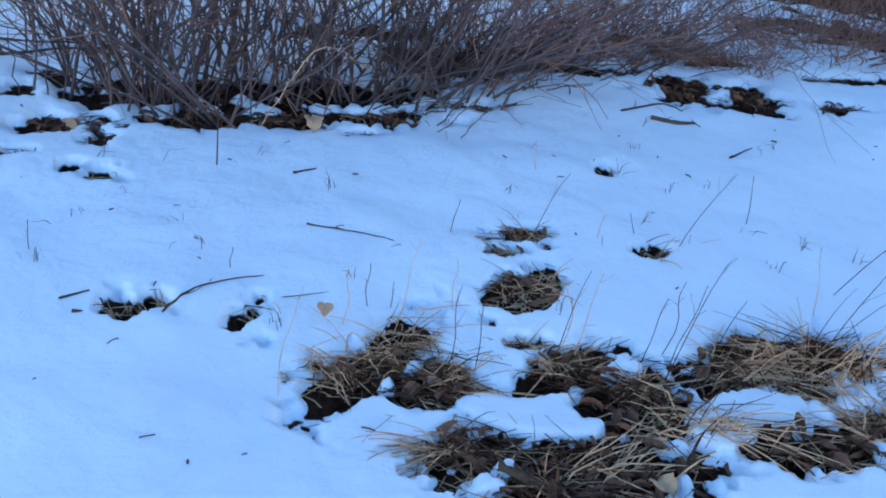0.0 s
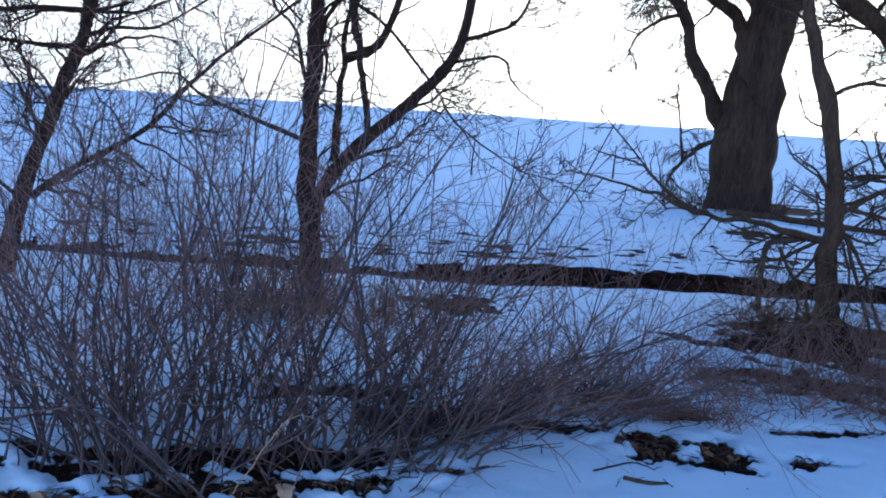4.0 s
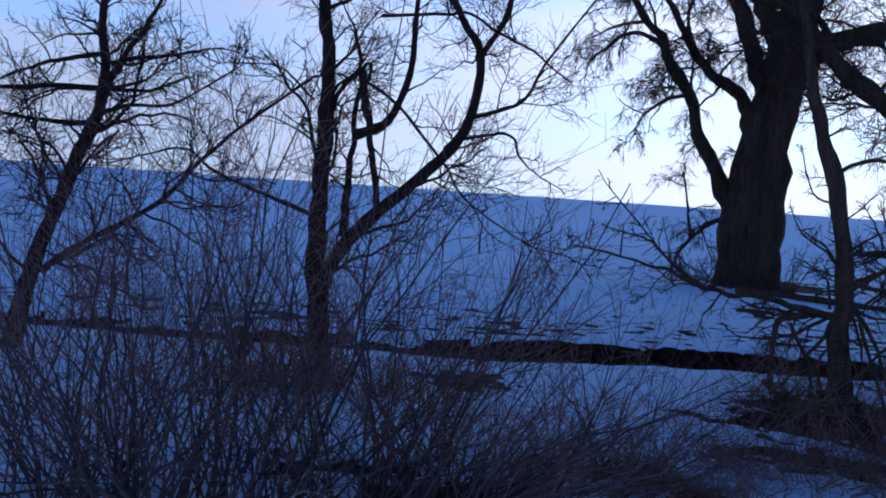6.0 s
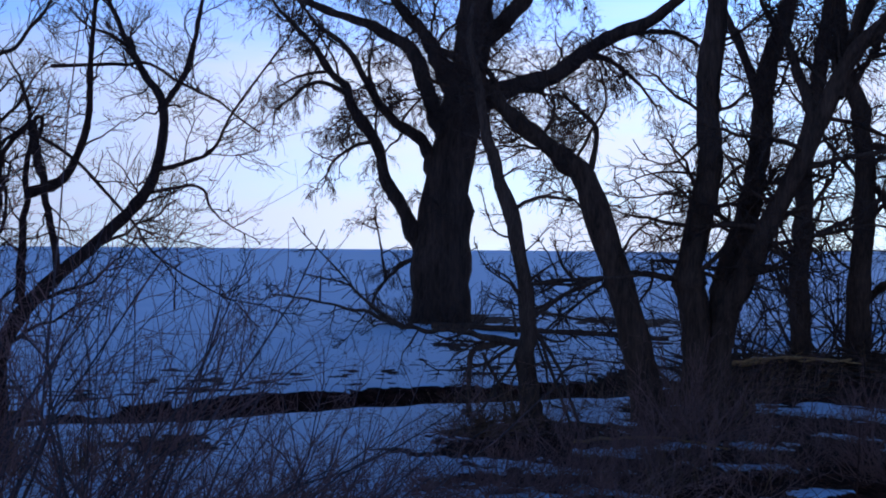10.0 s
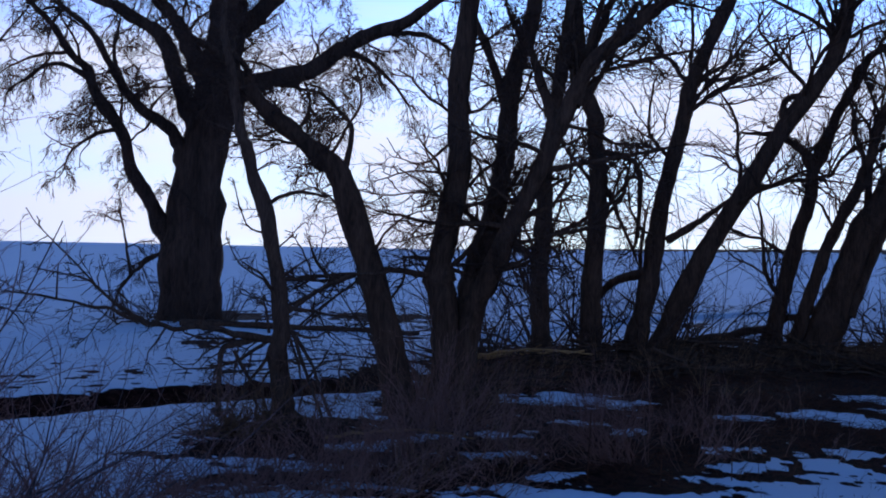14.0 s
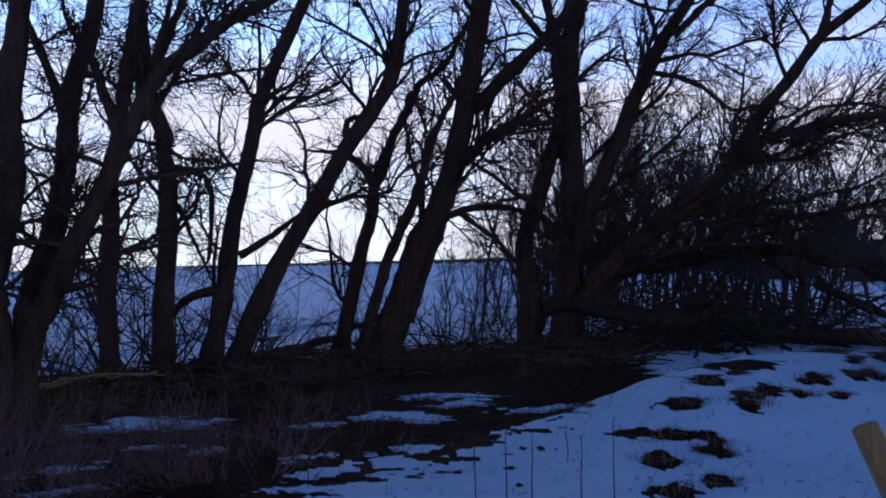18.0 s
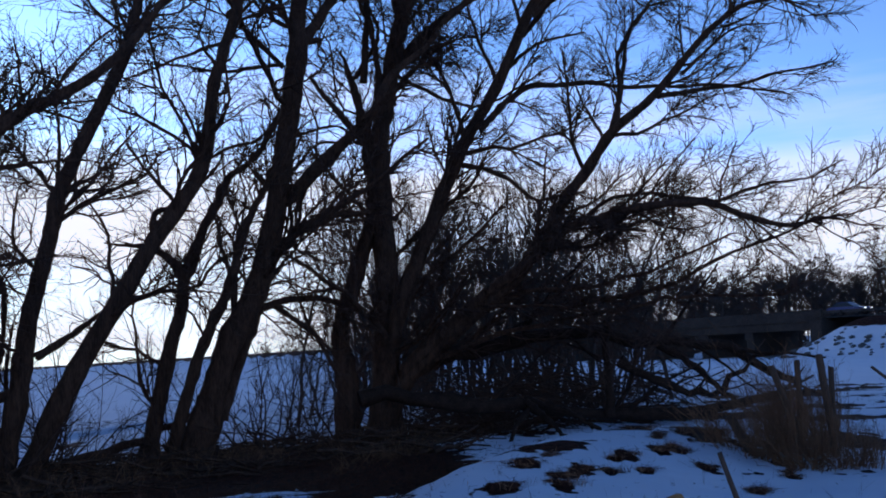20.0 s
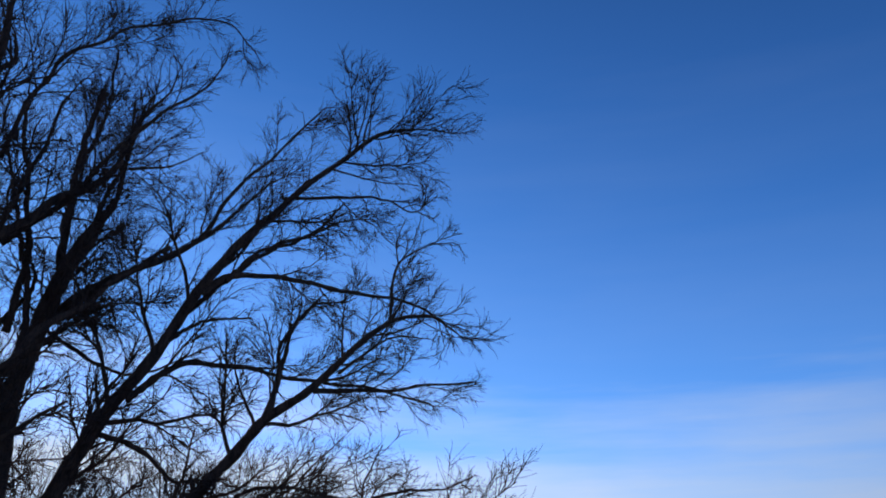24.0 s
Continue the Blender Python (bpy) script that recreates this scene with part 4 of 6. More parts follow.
T.limb([(5.16, 8.45, 1.32), (4.99, 8.53, 1.33), (4.62, 8.67, 1.37), (4.15, 8.82, 1.32), (3.73, 8.91, 1.28)], 0.050, 0.017)
T.limb([(5.76, 7.75, 2.17), (5.54, 7.83, 2.11), (5.38, 7.85, 2.21)], 0.028, 0.011)
T.limb([(5.17, 8.44, 1.42), (5.47, 8.31, 1.33), (5.53, 8.30, 1.45)], 0.023, 0.012)
T.limb([(6.29, 6.92, 3.73), (6.61, 6.70, 3.99), (6.94, 6.48, 3.92)], 0.028, 0.011)
T.limb([(6.02, 7.36, 3.03), (6.10, 7.56, 3.64), (6.31, 7.74, 4.23), (6.46, 7.87, 4.64)], 0.039, 0.021)
T.limb([(6.14, 7.41, 3.51), (6.15, 7.17, 4.09), (6.13, 7.01, 4.39)], 0.040, 0.022)
T.limb([(5.19, 8.43, 2.68), (4.94, 8.49, 2.48), (4.60, 8.53, 2.52)], 0.018, 0.006)
T.limb([(5.18, 8.44, 2.38), (4.82, 8.50, 2.39), (4.40, 8.48, 2.27)], 0.018, 0.006)
T.limb([(5.18, 8.44, 2.21), (4.84, 8.86, 2.16), (4.53, 9.33, 2.22)], 0.015, 0.006)
T.limb([(5.93, 7.68, 3.09), (5.86, 7.88, 3.54), (5.83, 8.07, 3.91)], 0.040, 0.018)
T.limb([(4.32, 8.77, 1.32), (4.04, 8.85, 1.20), (3.82, 8.90, 1.08), (3.67, 8.93, 1.00)], 0.026, 0.011)
T.limb([(4.26, 8.78, 1.30), (3.97, 8.83, 1.26), (3.70, 8.84, 1.28)], 0.026, 0.011)
T.limb([(4.04, 8.84, 1.30), (3.94, 8.92, 1.48), (3.90, 8.98, 1.65)], 0.020, 0.009)
T.limb([(4.38, 8.75, 1.29), (4.02, 8.79, 1.03), (3.83, 8.78, 0.86), (3.70, 8.76, 0.75)], 0.017, 0.006)
T.limb([(4.32, 8.77, 1.29), (4.44, 8.61, 1.04), (4.49, 8.45, 0.76)], 0.014, 0.006)
T.limb([(3.82, 8.90, 1.08), (3.61, 8.99, 0.99), (3.45, 9.05, 1.02)], 0.014, 0.006)
T.finish(16, [(8, 0.2, 0.36, 58, 0.05, 0.34, 0.009), (7, 0.1, 0.66, 50, 0.0, 0.6, 0.005), (5, 0.12, 0.72, 45, -0.05, 0.7, 0.0034)])
T = Tree("bare_tree", "straight dark bare trunk on the creek bank", "tree", (8.80, 11.53, 0.0), BARK)
T.limb([(8.80, 11.53, -0.15), (8.76, 11.55, 1.13), (8.81, 11.52, 1.99), (8.83, 11.51, 2.84), (8.94, 11.41, 4.13), (9.10, 11.29, 5.41)], 0.162, 0.103, "trunk")
T.finish(17, [(13, 0.12, 0.38, 58, 0.08, 0.3, 0.010), (7, 0.12, 0.66, 50, 0.05, 0.55, 0.0052), (5, 0.15, 0.7, 42, 0.0, 0.7, 0.0034)])
T = Tree("bare_tree", "knotty dark bare tree with a hooked side limb", "tree", (9.50, 11.21, 0.0), BARK)
T.limb([(9.50, 11.21, -0.15), (9.52, 11.20, 1.57), (9.59, 11.14, 2.61), (9.48, 11.24, 3.30), (9.40, 11.30, 3.99), (9.30, 11.39, 4.95), (9.22, 11.45, 5.99)], 0.173, 0.104, "trunk")
T.limb([(9.56, 11.16, 3.11), (9.89, 10.98, 3.05), (10.08, 10.90, 2.88), (10.21, 10.94, 2.54), (10.37, 11.20, 1.75)], 0.065, 0.031)
T.limb([(9.41, 11.30, 3.91), (9.56, 10.90, 4.56), (9.62, 10.46, 5.18)], 0.052, 0.021)
T.limb([(9.51, 11.21, 2.87), (9.85, 11.05, 2.18), (10.13, 10.96, 1.57)], 0.043, 0.026)
T.finish(18, [(13, 0.12, 0.38, 58, 0.08, 0.3, 0.010), (7, 0.12, 0.66, 50, 0.05, 0.55, 0.0052), (5, 0.15, 0.7, 42, 0.0, 0.7, 0.0034)])
T = Tree("bare_tree", "two dark bare trunks leaning apart from one base", "tree", (10.29, 11.18, 0.0), BARK)
T.limb([(10.29, 11.18, -0.15), (10.51, 10.98, 1.31), (10.63, 10.86, 2.47), (10.78, 10.71, 3.63), (10.93, 10.56, 4.43), (11.51, 9.93, 6.46), (11.60, 9.82, 6.78), (11.74, 9.65, 7.72), (11.94, 9.41, 8.42), (12.14, 9.15, 9.23), (12.24, 9.01, 9.85)], 0.179, 0.054, "trunk")
T.limb([(10.52, 10.97, -0.15), (10.89, 10.60, 1.14), (11.31, 10.16, 2.21), (11.75, 9.64, 3.44), (12.21, 9.05, 4.59), (12.33, 8.89, 5.21), (12.42, 8.76, 6.12), (12.47, 8.69, 6.77), (12.57, 8.55, 7.44), (12.67, 8.40, 8.22), (12.69, 8.37, 9.12), (12.72, 8.33, 9.94)], 0.188, 0.040, "trunk")
T.limb([(10.67, 10.83, 1.80), (11.12, 10.58, 2.12), (11.62, 10.38, 2.50)], 0.076, 0.037)
T.limb([(10.47, 11.02, 1.31), (10.16, 11.52, 1.12), (10.08, 11.84, 0.69)], 0.099, 0.037)
T.limb([(10.87, 10.62, 4.26), (11.05, 10.75, 5.11), (11.15, 10.92, 5.70)], 0.040, 0.018)
T.limb([(11.78, 9.60, 3.49), (11.85, 9.61, 3.94), (12.15, 9.35, 3.98)], 0.067, 0.036)
T.limb([(10.42, 11.07, 0.59), (10.47, 11.20, 1.57), (10.63, 11.24, 2.30)], 0.054, 0.018)
T.limb([(12.49, 8.67, 7.10), (12.94, 8.32, 7.82), (13.28, 8.21, 8.64), (13.53, 8.25, 9.48)], 0.045, 0.019)
T.limb([(12.45, 8.72, 6.67), (11.84, 9.19, 6.30), (11.25, 9.50, 5.93)], 0.036, 0.013)
T.limb([(11.50, 9.93, 6.55), (11.91, 9.67, 7.13), (12.53, 9.31, 7.85), (12.87, 9.24, 8.67), (13.19, 9.14, 9.30)], 0.063, 0.024)
T.limb([(11.74, 9.65, 7.72), (11.49, 9.67, 8.47), (11.30, 9.43, 9.28)], 0.054, 0.026)
T.finish(19, [(10, 0.15, 0.44, 46, 0.16, 0.32, 0.010), (7, 0.1, 0.66, 44, 0.08, 0.6, 0.0058), (5, 0.12, 0.7, 40, 0.0, 0.7, 0.004)])
T = Tree("bare_tree", "cluster of dark bare trunks all leaning one way", "tree", (13.04, 10.90, 0.0), BARK)
T.limb([(13.04, 10.90, -0.15), (13.28, 10.61, 1.60), (13.48, 10.36, 2.77), (13.42, 10.44, 3.21), (13.27, 10.63, 3.51)], 0.160, 0.080, "trunk")
T.limb([(13.46, 10.38, 2.97), (13.94, 10.18, 4.07), (14.26, 10.07, 4.69), (14.93, 9.71, 5.53), (15.46, 9.49, 6.39)], 0.110, 0.048)
T.limb([(13.29, 10.60, -0.15), (13.33, 9.94, 1.79), (13.27, 9.24, 2.99), (13.11, 8.72, 3.93), (13.04, 8.33, 4.44)], 0.130, 0.046, "trunk")
T.limb([(13.48, 10.27, -0.15), (13.86, 9.75, 1.90), (14.22, 9.23, 3.24), (14.53, 8.73, 6.66), (14.64, 8.55, 7.83), (14.72, 8.40, 9.15), (14.68, 8.47, 10.28), (14.67, 8.50, 11.68)], 0.270, 0.110, "trunk")
T.limb([(14.34, 9.04, 3.47), (14.94, 8.52, 4.09), (15.50, 8.02, 4.19), (15.78, 7.77, 4.24)], 0.090, 0.052)
T.limb([(14.46, 8.86, 4.41), (14.58, 8.22, 5.04), (14.63, 7.49, 5.56), (14.60, 6.85, 6.03)], 0.120, 0.057)
T.limb([(13.79, 9.86, 0.64), (14.40, 9.67, 2.10), (14.73, 9.50, 2.58), (15.40, 8.97, 2.71), (15.86, 8.60, 2.60)], 0.120, 0.053)
T.limb([(14.83, 9.45, 2.60), (14.96, 8.92, 2.20), (14.99, 8.36, 1.72)], 0.062, 0.025)
T.limb([(13.29, 9.25, 2.99), (13.36, 9.58, 3.86), (13.59, 9.70, 4.56)], 0.048, 0.020)
T.limb([(14.55, 8.70, 6.92), (14.88, 8.41, 7.67), (15.41, 7.97, 8.54), (16.02, 7.42, 9.37), (16.57, 6.91, 10.09), (16.89, 6.76, 10.95), (17.21, 6.60, 11.84)], 0.120, 0.054)
T.limb([(15.22, 8.17, 8.29), (15.54, 8.02, 9.41), (15.86, 7.91, 10.35), (16.25, 7.88, 11.64)], 0.071, 0.032)
T.limb([(14.46, 8.85, 6.81), (14.02, 9.25, 7.33), (13.79, 9.38, 7.69), (13.56, 9.51, 7.95), (13.21, 9.59, 8.56), (12.96, 9.53, 9.17), (12.67, 9.44, 9.85)], 0.055, 0.019)
T.limb([(14.46, 8.85, 6.87), (13.67, 9.58, 6.66), (12.88, 10.11, 6.63), (12.24, 10.45, 6.56)], 0.045, 0.014)
T.limb([(14.45, 8.86, 4.33), (14.98, 8.18, 5.23), (15.43, 7.60, 5.97), (15.72, 7.26, 6.74), (16.04, 6.81, 7.20), (16.45, 6.24, 8.03), (17.05, 5.24, 8.88), (17.29, 4.81, 9.37), (17.55, 4.36, 10.00)], 0.110, 0.032)
T.limb([(14.50, 8.78, 5.52), (14.89, 8.11, 5.72), (15.07, 7.77, 5.50)], 0.040, 0.015)
T.limb([(14.73, 9.73, 5.07), (14.99, 9.44, 4.76), (15.23, 9.23, 5.30), (15.41, 9.10, 5.74)], 0.052, 0.026)
T.finish(20, [(10, 0.15, 0.44, 44, 0.16, 0.32, 0.011), (7, 0.1, 0.66, 42, 0.08, 0.6, 0.0062), (5, 0.12, 0.7, 40, 0.0, 0.7, 0.0044)])
T = Tree("spreading_tree", "large bare tree with long limbs sweeping outward", "tree", (16.71, 9.04, 0.0), BARK)
T.limb([(16.71, 9.04, -0.16), (16.71, 9.04, 1.12), (16.71, 9.05, 2.21), (16.91, 8.66, 3.51), (17.01, 8.46, 4.86), (16.98, 8.52, 5.91), (16.90, 8.69, 6.85), (16.83, 8.82, 7.38)], 0.235, 0.067, "trunk")
T.limb([(17.02, 8.45, -0.32), (17.06, 8.36, 1.07), (17.11, 8.25, 2.60), (17.10, 8.28, 4.28), (17.08, 8.33, 5.67), (17.20, 8.06, 7.06), (17.33, 7.80, 8.37), (17.54, 7.32, 9.57)], 0.314, 0.146, "trunk")
T.limb([(16.96, 8.57, -0.31), (16.96, 8.27, 1.29), (16.97, 7.95, 2.35), (17.01, 7.14, 4.27), (17.04, 6.62, 5.21), (17.07, 5.99, 6.14), (17.02, 5.01, 7.86), (16.97, 4.33, 8.88), (16.92, 3.50, 9.71), (16.83, 2.42, 10.52), (16.71, 1.64, 11.09), (16.59, 0.90, 11.15)], 0.224, 0.024, "trunk")
T.limb([(17.08, 8.32, -0.22), (17.02, 8.06, 0.84), (17.08, 7.32, 1.66), (17.09, 5.76, 2.84), (16.96, 5.00, 3.61), (16.74, 4.23, 4.45), (16.48, 3.47, 5.24), (16.20, 2.57, 5.76), (15.87, 1.89, 6.36), (15.51, 1.16, 6.81), (15.27, 0.61, 6.81)], 0.213, 0.027, "trunk")
T.limb([(17.12, 6.14, 5.84), (17.64, 5.33, 6.63), (18.19, 4.43, 6.74), (18.96, 3.11, 6.66), (19.51, 2.05, 6.69), (20.15, 0.72, 6.50)], 0.080, 0.024)
T.limb([(16.98, 7.90, 1.27), (17.02, 6.56, 2.36), (16.79, 5.08, 3.19), (16.53, 4.23, 3.70), (16.27, 3.43, 3.89), (15.57, 1.81, 3.77), (14.89, 0.77, 3.27), (14.41, 0.12, 3.23), (14.04, -0.31, 3.06)], 0.144, 0.012)
T.limb([(16.42, 4.09, 3.77), (16.66, 3.60, 4.14), (17.11, 2.76, 4.24), (17.56, 1.94, 4.03), (17.86, 1.40, 3.75), (18.32, 0.70, 3.10)], 0.045, 0.016)
T.limb([(17.10, 7.35, 1.45), (17.33, 5.67, 1.99), (17.14, 3.35, 2.24), (16.93, 2.40, 2.36), (16.41, 0.87, 2.27)], 0.066, 0.019)
T.limb([(17.05, 4.94, 7.88), (17.26, 4.41, 8.31), (17.57, 3.58, 8.37), (18.03, 2.25, 8.27), (18.41, 0.93, 8.09), (18.62, 0.15, 7.62)], 0.084, 0.022)
T.limb([(18.99, 3.02, 6.48), (19.26, 1.92, 6.55), (19.54, 0.72, 6.72), (19.74, -0.26, 6.85)], 0.068, 0.017)
T.limb([(16.50, 3.48, 5.24), (16.82, 3.26, 6.33), (17.15, 3.14, 7.26), (17.53, 2.73, 7.97)], 0.060, 0.021)
T.limb([(17.08, 5.60, 6.87), (17.61, 5.03, 7.49), (18.36, 4.28, 7.82)], 0.053, 0.022)
T.limb([(17.05, 6.63, 5.22), (17.03, 5.71, 4.88), (16.82, 5.01, 4.34), (16.52, 4.07, 4.30)], 0.065, 0.020)
T.limb([(17.08, 8.31, 6.01), (17.76, 8.04, 7.56), (18.49, 7.54, 8.43), (19.82, 6.61, 10.00)], 0.112, 0.049)
T.limb([(16.96, 8.57, 5.91), (16.47, 8.98, 6.56), (16.03, 9.21, 7.07)], 0.090, 0.038)
T.limb([(16.90, 8.67, 7.20), (17.24, 8.28, 8.19), (17.22, 8.74, 9.24)], 0.067, 0.028)
T.limb([(17.56, 1.94, 4.03), (17.84, 1.15, 4.29), (18.17, 0.36, 4.40), (18.44, -0.25, 4.69)], 0.047, 0.011)
T.limb([(17.27, 5.53, 2.19), (17.51, 4.04, 2.40), (17.54, 2.98, 2.63), (17.48, 1.92, 3.05), (17.36, 0.92, 3.25), (17.14, -0.06, 3.71)], 0.064, 0.015)
T.limb([(17.13, 6.14, 2.44), (17.70, 5.17, 2.71), (18.30, 4.20, 2.77), (18.91, 3.19, 3.05), (19.66, 1.90, 3.66)], 0.064, 0.023)
T.limb([(17.45, 8.12, 6.66), (17.44, 8.21, 7.22), (17.69, 7.84, 7.76), (18.15, 7.12, 8.65), (18.83, 5.90, 9.69), (19.22, 5.23, 10.67), (19.52, 4.74, 11.67), (19.80, 4.20, 12.56), (20.17, 3.42, 13.69)], 0.102, 0.024)
T.limb([(17.23, 8.30, 6.37), (17.48, 8.14, 7.34), (17.73, 8.03, 8.13), (18.18, 7.83, 9.42), (18.83, 7.59, 11.33), (19.09, 7.54, 12.19), (19.40, 7.69, 13.58)], 0.090, 0.031)
T.limb([(17.11, 8.27, 5.91), (16.96, 8.20, 7.39), (16.71, 8.33, 8.44), (16.39, 8.51, 9.60), (16.03, 8.75, 10.63)], 0.090, 0.027)
T.limb([(16.45, 8.69, 8.68), (16.63, 7.54, 9.77), (16.56, 6.86, 10.66), (16.47, 6.13, 11.31), (16.32, 5.14, 11.93), (16.15, 4.69, 12.47)], 0.088, 0.015)
T.limb([(16.04, 8.80, 10.27), (16.44, 8.59, 11.90), (16.91, 8.28, 13.15), (17.54, 7.68, 14.17), (18.37, 6.76, 15.07), (19.23, 5.69, 15.69), (19.70, 5.14, 15.27)], 0.065, 0.018)
T.limb([(17.20, 4.54, 8.16), (17.60, 3.91, 9.03), (18.17, 3.01, 9.65), (18.54, 2.55, 10.41)], 0.063, 0.022)
T.limb([(16.56, 3.34, 5.37), (16.75, 3.33, 6.24), (17.03, 3.23, 7.07), (17.40, 2.79, 7.76), (17.73, 2.27, 7.93)], 0.060, 0.021)
T.limb([(16.91, 3.50, 9.80), (17.30, 2.22, 10.01), (17.51, 1.56, 10.04), (17.69, 0.93, 9.87), (17.80, 0.62, 10.30)], 0.041, 0.010)
T.limb([(17.77, 8.02, 8.26), (18.13, 8.20, 10.44), (18.58, 8.12, 12.05), (19.03, 8.13, 13.81), (19.27, 8.23, 14.92)], 0.063, 0.025)
T.limb([(19.00, 7.42, 11.56), (19.38, 6.67, 11.83), (19.74, 6.04, 12.39)], 0.042, 0.012)
T.limb([(16.77, 1.97, 10.74), (16.78, 1.83, 11.65), (16.80, 1.68, 12.33)], 0.025, 0.010)
T.limb([(15.44, 1.21, 6.76), (15.57, 1.15, 7.74), (15.72, 0.72, 8.23), (15.87, 0.16, 8.40)], 0.037, 0.009)
T.limb([(15.96, 2.11, 6.01), (16.21, 1.27, 6.70), (16.41, 0.57, 6.76)], 0.033, 0.010)
T.limb([(16.98, 8.53, 7.08), (16.74, 8.30, 8.47), (16.42, 8.23, 9.44), (15.95, 8.33, 10.36), (15.65, 8.27, 11.06)], 0.090, 0.037)
T.limb([(17.44, 8.19, 7.08), (17.71, 8.02, 8.11), (18.04, 8.24, 9.80), (18.63, 8.36, 12.11), (19.01, 8.34, 13.44)], 0.125, 0.061)
T.limb([(17.79, 7.99, 8.19), (17.70, 7.58, 9.29), (17.61, 7.11, 10.06), (17.31, 6.80, 11.16), (17.12, 6.56, 11.79)], 0.092, 0.038)
T.limb([(17.52, 8.09, 7.33), (18.32, 7.06, 6.76), (18.94, 6.26, 6.92), (19.65, 5.40, 7.61)], 0.051, 0.018)
T.limb([(17.47, 5.28, 7.66), (17.86, 4.69, 8.46), (18.34, 4.03, 9.26), (18.70, 3.47, 9.68), (19.15, 2.78, 10.24)], 0.065, 0.029)
T.finish(21, [(10, 0.12, 0.30, 40, 0.14, 0.42, 0.014), (7, 0.1, 0.58, 38, 0.08, 0.65, 0.0085), (9, 0.1, 0.66, 36, -0.1, 0.7, 0.0052)], ends_share=0.07, crook=0.055)

# ---- willow thicket close by ----


def shrub(label, x, y, spread_x, spread_y, height, stems, seed, lean=(0, 0), fan=0.55, twigs=7, mats=(WILLOW, WILLOW_TIP), r=0.0056, name="willow_shrub", category="shrub", single=90, low=0, bend_by=0.22):
    rng = np.random.default_rng(seed)
    root = tagged(new(name), label, category, "willow thicket")
    z0 = ground_z(x, y)
    root.location = (x, y, z0)
    tuft = rng.integers(0, 6, stems)
    bx = (rng.normal(size=6)[tuft] * 0.5 + 0.16 * rng.normal(size=stems)) * spread_x
    by = (rng.normal(size=6)[tuft] * 0.5 + 0.16 * rng.normal(size=stems)) * spread_y
    m = 8
    L = height * (0.55 + 0.5 * rng.random(stems))
    dx = bx / max(spread_x, 0.01) * fan * 0.7 + rng.normal(size=stems) * fan * 0.85 + lean[0]
    dy = by / max(spread_y, 0.01) * fan * 0.8 + rng.normal(size=stems) * fan * 0.4 + lean[1]
    d = np.stack([dx, dy, np.ones(stems)], 1)
    d /= np.linalg.norm(d, axis=1, keepdims=True)
    q = np.linspace(0, 1, m)
    P = np.stack([bx, by, np.full(stems, -0.04)], 1)[:, None] + d[:, None] * (q * 1.0)[None, :, None] * L[:, None, None]
    bend = rng.normal(size=(stems, 1, 3)) * bend_by * L[:, None, None] * (q ** 2)[None, :, None]
    P = P + bend + rng.normal(size=(stems, m, 3)) * 0.02 * q[None, :, None] * L[:, None, None]
    wild = rng.random(stems) < 0.28
    P[wild, :, 2] *= (0.35 + 0.4 * rng.random(wild.sum()))[:, None]
    P[wild, :, :2] = P[wild, :1, :2] + (P[wild, :, :2] - P[wild, :1, :2]) * (1.2, 1.0)
    P[:, :, 1] = np.maximum(P[:, :, 1], P[:, :1, 1] - 0.12)
    R = (r * (0.45 + 1.0 * rng.random(stems)))[:, None] * np.linspace(1, 0.28, m)[None]
    single = min(single, stems)
    for k in range(single):
        v, f = tubes(P[k:k + 1], R[k:k + 1], 5)
        mesh_part("stem", mesh_from("stem", v, f, mats[0]), root)
    if single < stems:
        v, f = tubes(P[single:], R[single:], 4)
        mesh_part("stem_tangle", mesh_from("stem_tangle", v, f, mats[0]), root, kind="stuff")
    if low:
        k = rng.integers(0, stems, low)
        Q = P[k, :1] + (P[k] - P[k, :1]) * (0.25 + 0.35 * rng.random(low))[:, None, None] + rng.normal(size=(low, 1, 3)) * (spread_x * 0.35, spread_y * 0.35, 0) + rng.normal(size=(low, m, 3)) * 0.02 * q[None, :, None]
        Q[:, :, :2] += rng.normal(size=(low, 1, 2)) * 0.22 * q[None, :, None]
        v, f = tubes(Q, R[k] * 0.8, 4)
        mesh_part("low_growth", mesh_from("low_growth", v, f, mats[0]), root, kind="stuff")
    P1, R1 = spawn(rng, P, R, twigs, 0.3, 0.36, 40, 0.06, keep=0.7, rmin=0.0021, m=6, wiggle=0.05)
    v, f = tubes(P1, R1, 3)
    mesh_part("twig_growth", mesh_from("twig_growth", v, f, mats[1]), root, kind="stuff")
    P2, R2 = spawn(rng, P1, R1, 2, 0.2, 0.6, 42, 0.05, keep=0.7, rmin=0.0012, m=5, wiggle=0.06)
    v, f = tubes(P2, R2, 3)
    mesh_part("fine_growth", mesh_from("fine_growth", v, f, mats[1]), root, kind="stuff")
    return root


WILLOW_LABEL = "dense leafless willow shrub with purplish-brown upright stems in snow"
LOW_WILLOW = "low leafless willow shrub whose stems lean far over the snow"
shrub(WILLOW_LABEL, -1.38, 4.05, 0.40, 0.3, 1.6, 40, 101, (0.06, 0.05), 0.18, 6, r=0.0072, low=36)
shrub(WILLOW_LABEL, -1.05, 4.25, 0.48, 0.4, 2.1, 46, 102, (0.0, 0.05), 0.48, 6, r=0.0072, low=30)
shrub(WILLOW_LABEL, -0.68, 4.35, 0.48, 0.4, 1.95, 46, 103, (0.06, 0.05), 0.46, 6, r=0.0072, low=30)
